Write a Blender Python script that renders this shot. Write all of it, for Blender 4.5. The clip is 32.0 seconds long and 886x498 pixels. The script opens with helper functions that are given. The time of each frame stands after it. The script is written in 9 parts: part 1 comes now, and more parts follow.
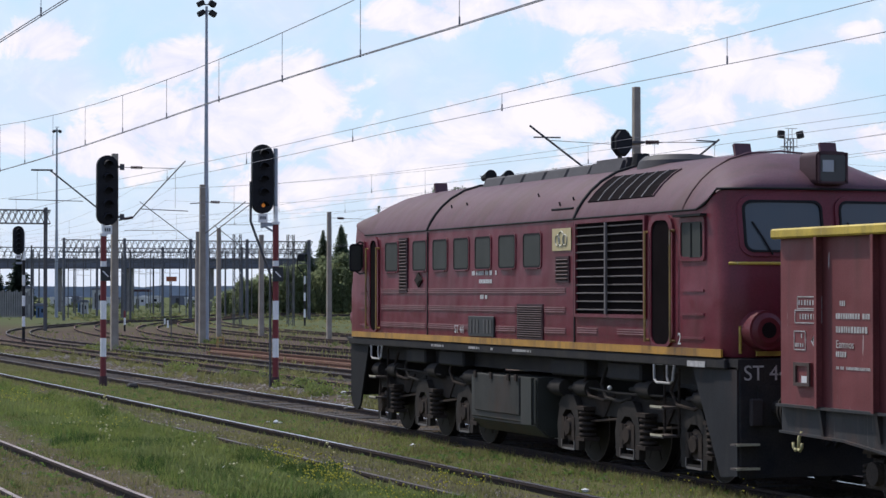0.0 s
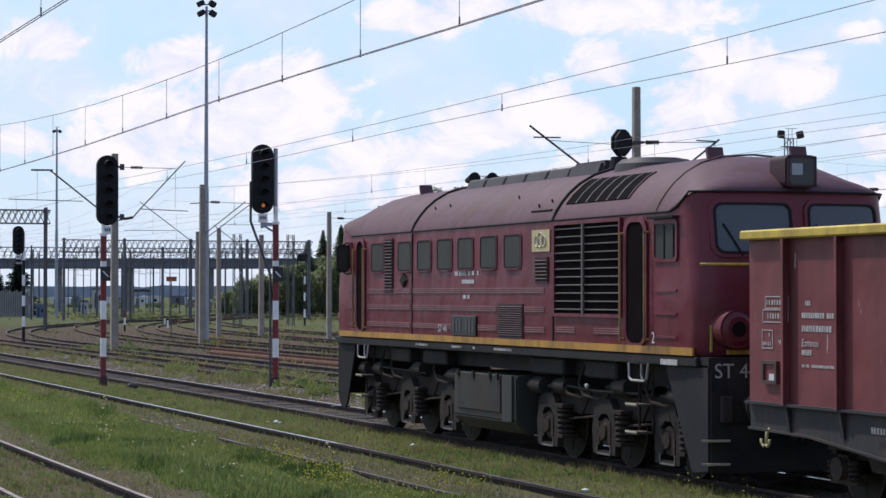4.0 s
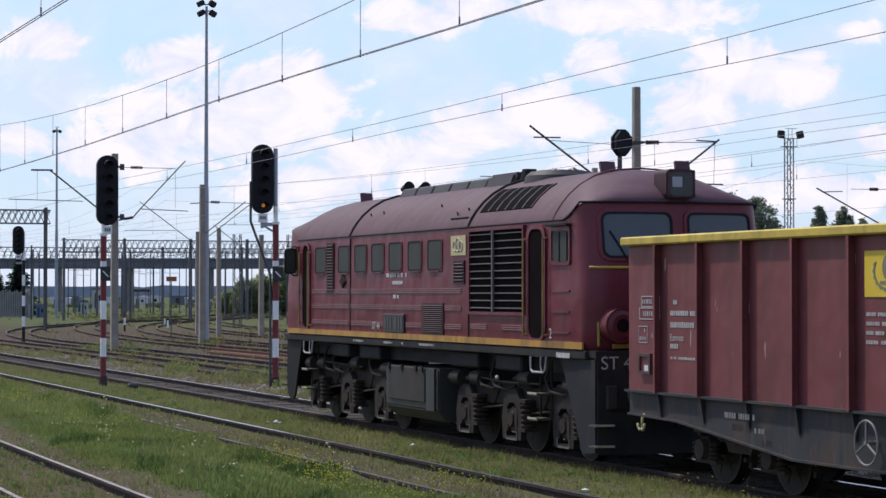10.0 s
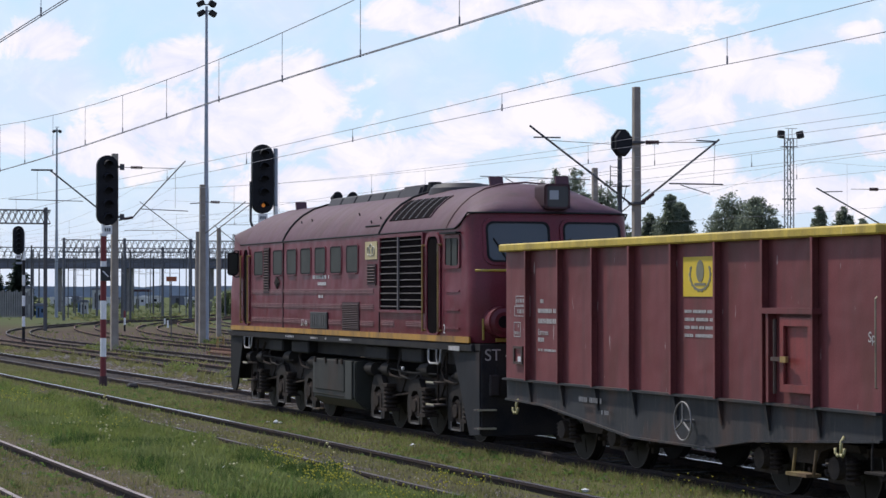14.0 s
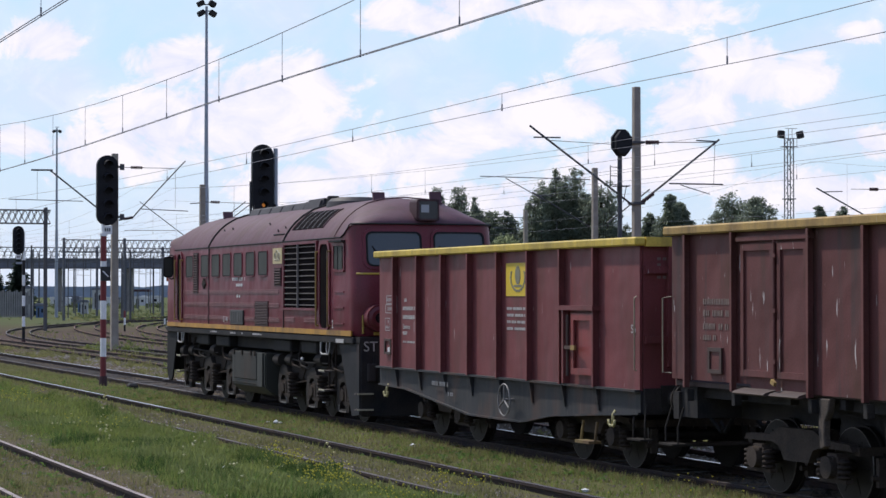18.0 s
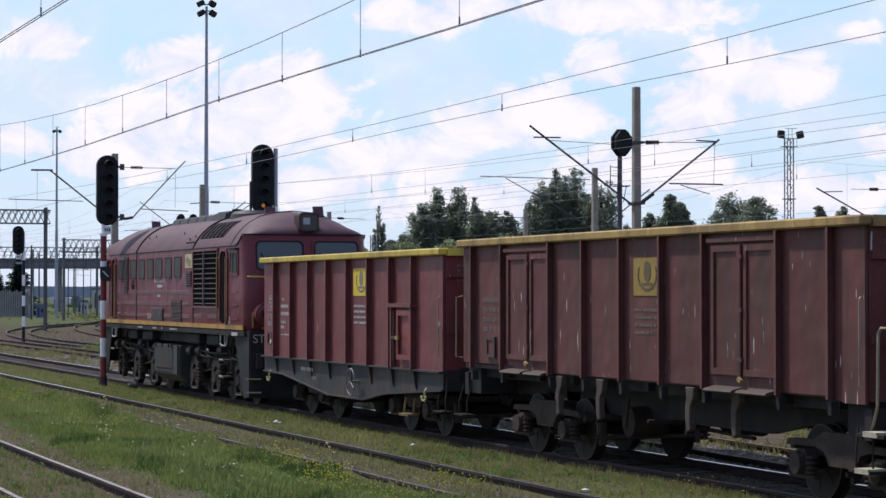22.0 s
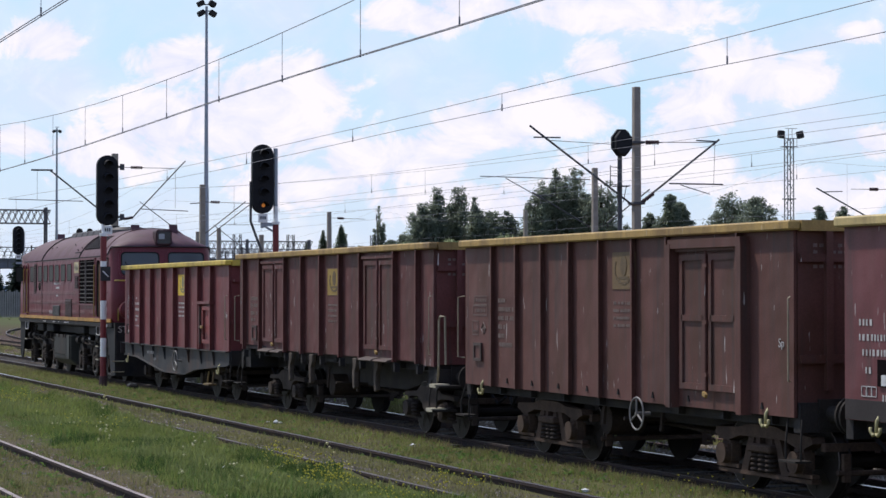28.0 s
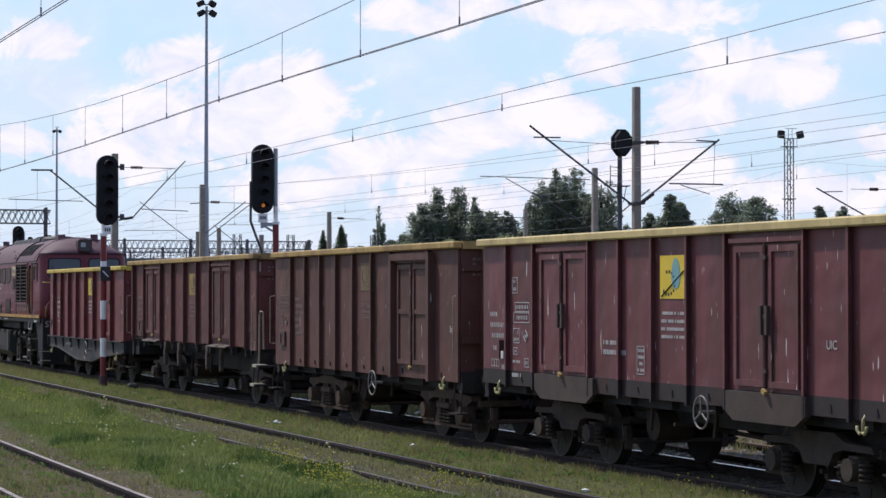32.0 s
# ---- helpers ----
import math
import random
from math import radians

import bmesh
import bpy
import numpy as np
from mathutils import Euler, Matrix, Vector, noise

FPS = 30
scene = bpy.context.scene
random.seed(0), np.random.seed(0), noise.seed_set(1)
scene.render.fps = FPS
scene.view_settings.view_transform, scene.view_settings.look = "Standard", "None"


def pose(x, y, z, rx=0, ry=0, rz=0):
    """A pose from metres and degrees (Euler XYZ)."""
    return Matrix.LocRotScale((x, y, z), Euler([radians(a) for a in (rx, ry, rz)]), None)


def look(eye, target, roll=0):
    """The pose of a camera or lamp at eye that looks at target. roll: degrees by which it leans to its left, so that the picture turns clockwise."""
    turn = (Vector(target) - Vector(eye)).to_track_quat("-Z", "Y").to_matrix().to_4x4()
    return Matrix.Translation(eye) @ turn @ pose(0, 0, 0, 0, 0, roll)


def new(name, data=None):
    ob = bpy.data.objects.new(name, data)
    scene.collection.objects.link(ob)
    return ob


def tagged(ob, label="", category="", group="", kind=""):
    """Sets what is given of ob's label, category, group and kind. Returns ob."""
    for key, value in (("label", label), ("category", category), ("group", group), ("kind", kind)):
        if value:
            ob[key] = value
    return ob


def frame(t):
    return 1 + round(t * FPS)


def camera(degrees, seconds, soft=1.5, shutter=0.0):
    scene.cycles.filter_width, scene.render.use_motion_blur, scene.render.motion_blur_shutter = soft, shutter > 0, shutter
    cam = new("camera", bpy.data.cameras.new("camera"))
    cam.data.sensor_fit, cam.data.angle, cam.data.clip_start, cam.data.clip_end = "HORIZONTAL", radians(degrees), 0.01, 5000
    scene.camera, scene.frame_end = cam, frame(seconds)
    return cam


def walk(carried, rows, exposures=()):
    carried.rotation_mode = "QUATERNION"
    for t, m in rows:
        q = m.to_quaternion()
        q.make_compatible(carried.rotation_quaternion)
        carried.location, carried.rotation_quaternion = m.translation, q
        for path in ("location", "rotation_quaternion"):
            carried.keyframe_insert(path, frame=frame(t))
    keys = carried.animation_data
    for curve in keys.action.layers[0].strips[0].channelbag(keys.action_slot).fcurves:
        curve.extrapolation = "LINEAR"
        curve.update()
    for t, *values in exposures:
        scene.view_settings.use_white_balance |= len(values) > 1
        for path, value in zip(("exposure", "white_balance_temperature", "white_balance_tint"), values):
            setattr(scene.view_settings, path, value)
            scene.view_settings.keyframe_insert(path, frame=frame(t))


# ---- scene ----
EYE = (0.0, 0.0, 2.5)
cam = camera(22.14, 32.0, soft=1.5)
CAM_POSE = pose(EYE[0], EYE[1], EYE[2], 91.144, 0, -20.04)
walk(cam, [(0.0, CAM_POSE), (32.0, CAM_POSE)])

# ---- light ----
SUN_AZ, SUN_EL = -30.0, 54.0          # degrees east of the track's direction, and up
world = bpy.data.worlds.new("sky")
scene.world = world
world.use_nodes = True
wn, wl = world.node_tree.nodes, world.node_tree.links
wn.clear()
w_out = wn.new("ShaderNodeOutputWorld")
w_bg = wn.new("ShaderNodeBackground")
w_sky = wn.new("ShaderNodeTexSky")
w_sky.sky_type, w_sky.sun_disc = "NISHITA", False
w_sky.sun_elevation, w_sky.sun_rotation = radians(SUN_EL), radians(SUN_AZ)
w_sky.air_density, w_sky.dust_density, w_sky.ozone_density = 1.0, 1.2, 1.2
w_tc = wn.new("ShaderNodeTexCoord")
def w_math(op, a, b=0.0, c=0.0):
    q = wn.new("ShaderNodeMath")
    q.operation = op
    for i, v in enumerate((a, b, c)):
        if isinstance(v, (int, float)):
            q.inputs[i].default_value = v
        else:
            wl.new(v, q.inputs[i])
    return q.outputs[0]


def w_range(v, lo, hi, a=0.0, b=1.0, smooth=False):
    q = wn.new("ShaderNodeMapRange")
    if smooth:
        q.interpolation_type = "SMOOTHSTEP"
    for k, x in zip(("From Min", "From Max", "To Min", "To Max"), (lo, hi, a, b)):
        q.inputs[k].default_value = x
    wl.new(v, q.inputs["Value"])
    return q.outputs["Result"]


def w_blend(a, b, f):
    q = wn.new("ShaderNodeMix")
    q.data_type = "RGBA"
    for k, v in (("A", a), ("B", b), ("Factor", f)):
        if isinstance(v, tuple):
            q.inputs[k].default_value = (*v, 1)
        elif isinstance(v, float):
            q.inputs[k].default_value = v
        else:
            wl.new(v, q.inputs[k])
    return q.outputs["Result"]


def w_noise(vec, scale, detail, rough, distort=0.0):
    q = wn.new("ShaderNodeTexNoise")
    for k, v in (("Scale", scale), ("Detail", detail), ("Roughness", rough), ("Distortion", distort)):
        q.inputs[k].default_value = v
    wl.new(vec, q.inputs["Vector"])
    return q.outputs["Fac"]


w_sep = wn.new("ShaderNodeSeparateXYZ")
wl.new(w_tc.outputs["Generated"], w_sep.inputs[0])
w_map = wn.new("ShaderNodeMapping")
w_map.inputs["Scale"].default_value = (1.0, 1.0, 1.7)
wl.new(w_tc.outputs["Generated"], w_map.inputs["Vector"])
# scattered cloud all round, thinner and on deeper blue towards the zenith
w_up = w_range(w_sep.outputs["Z"], 0.14, 0.6)
w_all = w_math("MULTIPLY", w_range(w_noise(w_map.outputs["Vector"], 15.0, 9, 0.58, 0.35), 0.46, 0.555), w_math("MULTIPLY_ADD", w_up, -0.55, 1.0))
# the cumulus banks over the far end of the yard: bearing across and height up, as tangents, then half sizes
BANKS = ((-0.117, 0.102, 0.020, 0.010), (-0.062, 0.094, 0.022, 0.013), (-0.122, 0.076, 0.030, 0.015), (-0.085, 0.078, 0.040, 0.022), (-0.150, 0.062, 0.030, 0.012),
         (-0.176, 0.112, 0.016, 0.010), (-0.012, 0.122, 0.022, 0.008), (0.012, 0.128, 0.022, 0.006), (0.075, 0.125, 0.048, 0.008), (0.132, 0.098, 0.024, 0.015), (0.112, 0.082, 0.022, 0.016),
         (0.158, 0.096, 0.017, 0.012), (0.070, 0.100, 0.013, 0.011), (0.045, 0.082, 0.030, 0.012), (0.022, 0.074, 0.026, 0.012), (-0.035, 0.056, 0.024, 0.012), (-0.008, 0.060, 0.020, 0.012),
         (0.190, 0.068, 0.010, 0.007), (-0.060, 0.048, 0.034, 0.010), (0.095, 0.055, 0.040, 0.012), (-0.185, 0.068, 0.016, 0.008), (0.012, 0.040, 0.05, 0.010), (0.165, 0.045, 0.04, 0.010), (0.184, 0.116, 0.010, 0.005))
_b = radians(20.04)
w_fwd = w_math("ADD", w_math("MULTIPLY", w_sep.outputs["X"], math.sin(_b)), w_math("MULTIPLY", w_sep.outputs["Y"], math.cos(_b)))
w_far = w_math("MAXIMUM", w_fwd, 0.05)
w_u = w_math("DIVIDE", w_math("SUBTRACT", w_math("MULTIPLY", w_sep.outputs["X"], math.cos(_b)), w_math("MULTIPLY", w_sep.outputs["Y"], math.sin(_b))), w_far)
w_v = w_math("DIVIDE", w_sep.outputs["Z"], w_far)
w_flat = wn.new("ShaderNodeCombineXYZ")
wl.new(w_u, w_flat.inputs[0])
wl.new(w_math("MULTIPLY", w_v, 1.35), w_flat.inputs[1])
w_puff = w_noise(w_flat.outputs[0], 30.0, 9, 0.62, 0.7)
w_fine = w_noise(w_flat.outputs[0], 70.0, 7, 0.62, 0.5)
w_veil = w_range(w_noise(w_flat.outputs[0], 14.0, 6, 0.55, 0.3), 0.40, 0.66, 0.0, 0.62)
w_bank = -1.0
for _u, _v, _ru, _rv in BANKS:
    _d = w_math("SQRT", w_math("ADD", w_math("POWER", w_math("MULTIPLY_ADD", w_u, 1 / _ru, -_u / _ru), 2.0), w_math("POWER", w_math("MULTIPLY_ADD", w_v, 1 / _rv, -_v / _rv), 2.0)))
    w_bank = w_math("MAXIMUM", w_bank, w_math("SUBTRACT", 1.0, _d))
w_bank = w_math("MAXIMUM", w_bank, -0.75)
w_dens = w_math("ADD", w_bank, w_math("ADD", w_math("MULTIPLY_ADD", w_puff, 2.8, -1.4), w_math("MULTIPLY_ADD", w_fine, 1.3, -0.65)))
w_here = w_math("MAXIMUM", w_range(w_dens, -0.38, 0.24, 0.0, 1.0, True), w_veil)
w_fac = wn.new("ShaderNodeMix")
wl.new(w_range(w_fwd, 0.93, 0.965, 0.0, 1.0, True), w_fac.inputs["Factor"])
wl.new(w_all, w_fac.inputs["A"])
wl.new(w_here, w_fac.inputs["B"])
w_cover = w_math("MAXIMUM", w_fac.outputs["Result"], w_range(w_sep.outputs["Z"], 0.0, 0.075, 0.62, 0.0))
w_white = w_blend((6.35, 6.5, 7.9), (8.0, 7.65, 8.2), w_range(w_math("ADD", w_math("MULTIPLY", w_dens, 0.45), w_math("MULTIPLY_ADD", w_puff, 3.4, -1.7)), -0.45, 0.55))
w_hue = w_blend(w_sky.outputs["Color"], w_blend((4.75, 6.55, 8.45), (2.2, 3.8, 7.4), w_up), 0.8)
w_mix = w_blend(w_hue, w_white, w_cover)
# sky brightest sunward; an added smooth tint dims the rest to shade rear faces
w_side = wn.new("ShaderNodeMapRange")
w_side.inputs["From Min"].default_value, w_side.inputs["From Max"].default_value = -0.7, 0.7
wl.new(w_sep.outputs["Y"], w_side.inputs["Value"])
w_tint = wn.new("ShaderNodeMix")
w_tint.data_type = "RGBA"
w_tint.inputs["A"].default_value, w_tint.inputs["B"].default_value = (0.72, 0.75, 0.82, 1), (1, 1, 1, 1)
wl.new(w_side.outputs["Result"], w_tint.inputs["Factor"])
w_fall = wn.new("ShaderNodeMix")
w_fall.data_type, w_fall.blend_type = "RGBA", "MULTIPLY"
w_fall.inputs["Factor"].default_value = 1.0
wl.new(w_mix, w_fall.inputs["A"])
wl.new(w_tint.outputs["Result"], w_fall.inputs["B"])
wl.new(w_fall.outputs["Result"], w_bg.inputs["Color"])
w_bg.inputs["Strength"].default_value = 0.123
wl.new(w_bg.outputs["Background"], w_out.inputs["Surface"])

sun_data = bpy.data.lights.new("sun", "SUN")
sun_data.energy, sun_data.angle, sun_data.color = 3.65, radians(2.5), (1.0, 0.95, 0.88)
sun = new("sun", sun_data)
_az, _el = radians(SUN_AZ), radians(SUN_EL)
SUN_WAY = Vector((math.sin(_az) * math.cos(_el), math.cos(_az) * math.cos(_el), math.sin(_el)))
sun.matrix_world = look(SUN_WAY * 50, (0, 0, 0))
scene.view_settings.exposure = 0.04

# ---- materials ----
def mat(name, col, rough=0.6, metal=0.0, var=0.25, scale=3.0, bump=0.15, col2=None, streak=0.0, streak_col=(0.6, 0.58, 0.56), spec=0.5, fine=40.0, rust=0.0, edge=0.5, emit=0.0, each=0.0, dent=0.0, marks=0.705):
    """A weathered surface: two scales of noise, optional vertical streaks and rust patches, fine relief."""
    m = bpy.data.materials.new(name)
    m.use_nodes = True
    n, l = m.node_tree.nodes, m.node_tree.links
    b = n["Principled BSDF"]
    b.inputs["Roughness"].default_value = rough
    b.inputs["Metallic"].default_value = metal
    b.inputs["Specular IOR Level"].default_value = spec
    tc = n.new("ShaderNodeTexCoord")
    n1 = n.new("ShaderNodeTexNoise")
    n1.inputs["Scale"].default_value, n1.inputs["Detail"].default_value = scale, 6
    n2 = n.new("ShaderNodeTexNoise")
    n2.inputs["Scale"].default_value, n2.inputs["Detail"].default_value = fine, 4
    l.new(tc.outputs["Object"], n1.inputs["Vector"])
    l.new(tc.outputs["Object"], n2.inputs["Vector"])
    c2 = col2 or tuple(c * (1 - var) for c in col)
    mx = n.new("ShaderNodeMix")
    mx.data_type = "RGBA"
    mx.inputs["A"].default_value = (*col, 1)
    mx.inputs["B"].default_value = (*c2, 1)
    r1 = n.new("ShaderNodeMapRange")
    r1.inputs["From Min"].default_value, r1.inputs["From Max"].default_value = 0.5 - edge * 0.4, 0.5 + edge * 0.4
    l.new(n1.outputs["Fac"], r1.inputs["Value"])
    l.new(r1.outputs["Result"], mx.inputs["Factor"])
    out = mx.outputs["Result"]
    mf = n.new("ShaderNodeMix")
    mf.data_type, mf.blend_type = "RGBA", "MULTIPLY"
    mf.inputs["Factor"].default_value = 1.0
    rf = n.new("ShaderNodeMapRange")
    rf.inputs["From Min"].default_value, rf.inputs["From Max"].default_value = 0.25, 0.75
    rf.inputs["To Min"].default_value, rf.inputs["To Max"].default_value = 1 - var * 0.6, 1 + var * 0.4
    l.new(n2.outputs["Fac"], rf.inputs["Value"])
    l.new(out, mf.inputs["A"])
    l.new(rf.outputs["Result"], mf.inputs["B"])
    out = mf.outputs["Result"]
    def layer(out, colour, amount, sc, lo, hi):
        mp = n.new("ShaderNodeMapping")
        mp.inputs["Scale"].default_value = sc
        l.new(tc.outputs["Object"], mp.inputs["Vector"])
        ns = n.new("ShaderNodeTexNoise")
        ns.inputs["Scale"].default_value, ns.inputs["Detail"].default_value = 1.0, 3
        l.new(mp.outputs["Vector"], ns.inputs["Vector"])
        rr = n.new("ShaderNodeMapRange")
        rr.inputs["From Min"].default_value, rr.inputs["From Max"].default_value = lo, hi
        rr.inputs["To Max"].default_value = amount
        l.new(ns.outputs["Fac"], rr.inputs["Value"])
        mm = n.new("ShaderNodeMix")
        mm.data_type = "RGBA"
        mm.inputs["B"].default_value = (*colour, 1)
        l.new(rr.outputs["Result"], mm.inputs["Factor"])
        l.new(out, mm.inputs["A"])
        return mm.outputs["Result"]
    if rust:
        out = layer(out, (0.07, 0.032, 0.02), rust, (1.6, 1.6, 0.7), 0.5, 0.66)
        out = layer(out, (0.045, 0.04, 0.038), rust * 0.8, (7.0, 7.0, 0.5), 0.52, 0.72)
    if streak:
        out = layer(out, streak_col, streak, (17.0, 17.0, 1.9), marks, marks + 0.03)
    if each:
        oi = n.new("ShaderNodeObjectInfo")
        hs = n.new("ShaderNodeMix")
        hs.data_type, hs.blend_type = "RGBA", "MULTIPLY"
        hs.inputs["Factor"].default_value = 1.0
        re = n.new("ShaderNodeMapRange")
        re.inputs["To Min"].default_value, re.inputs["To Max"].default_value = 1 - each, 1 + each
        l.new(oi.outputs["Random"], re.inputs["Value"])
        l.new(out, hs.inputs["A"])
        l.new(re.outputs["Result"], hs.inputs["B"])
        out = hs.outputs["Result"]
    l.new(out, b.inputs["Base Color"])
    if bump:
        bp = n.new("ShaderNodeBump")
        bp.inputs["Strength"].default_value, bp.inputs["Distance"].default_value = bump, 0.02
        l.new(n2.outputs["Fac"], bp.inputs["Height"])
        l.new(bp.outputs["Normal"], b.inputs["Normal"])
        if dent:
            nd = n.new("ShaderNodeTexNoise")
            nd.inputs["Scale"].default_value, nd.inputs["Detail"].default_value = 2.2, 1
            l.new(tc.outputs["Object"], nd.inputs["Vector"])
            b2 = n.new("ShaderNodeBump")
            b2.inputs["Strength"].default_value, b2.inputs["Distance"].default_value = dent, 0.12
            l.new(nd.outputs["Fac"], b2.inputs["Height"])
            l.new(b2.outputs["Normal"], bp.inputs["Normal"])
    if emit:
        b.inputs["Emission Color"].default_value = (*col, 1)
        b.inputs["Emission Strength"].default_value = emit
    return m


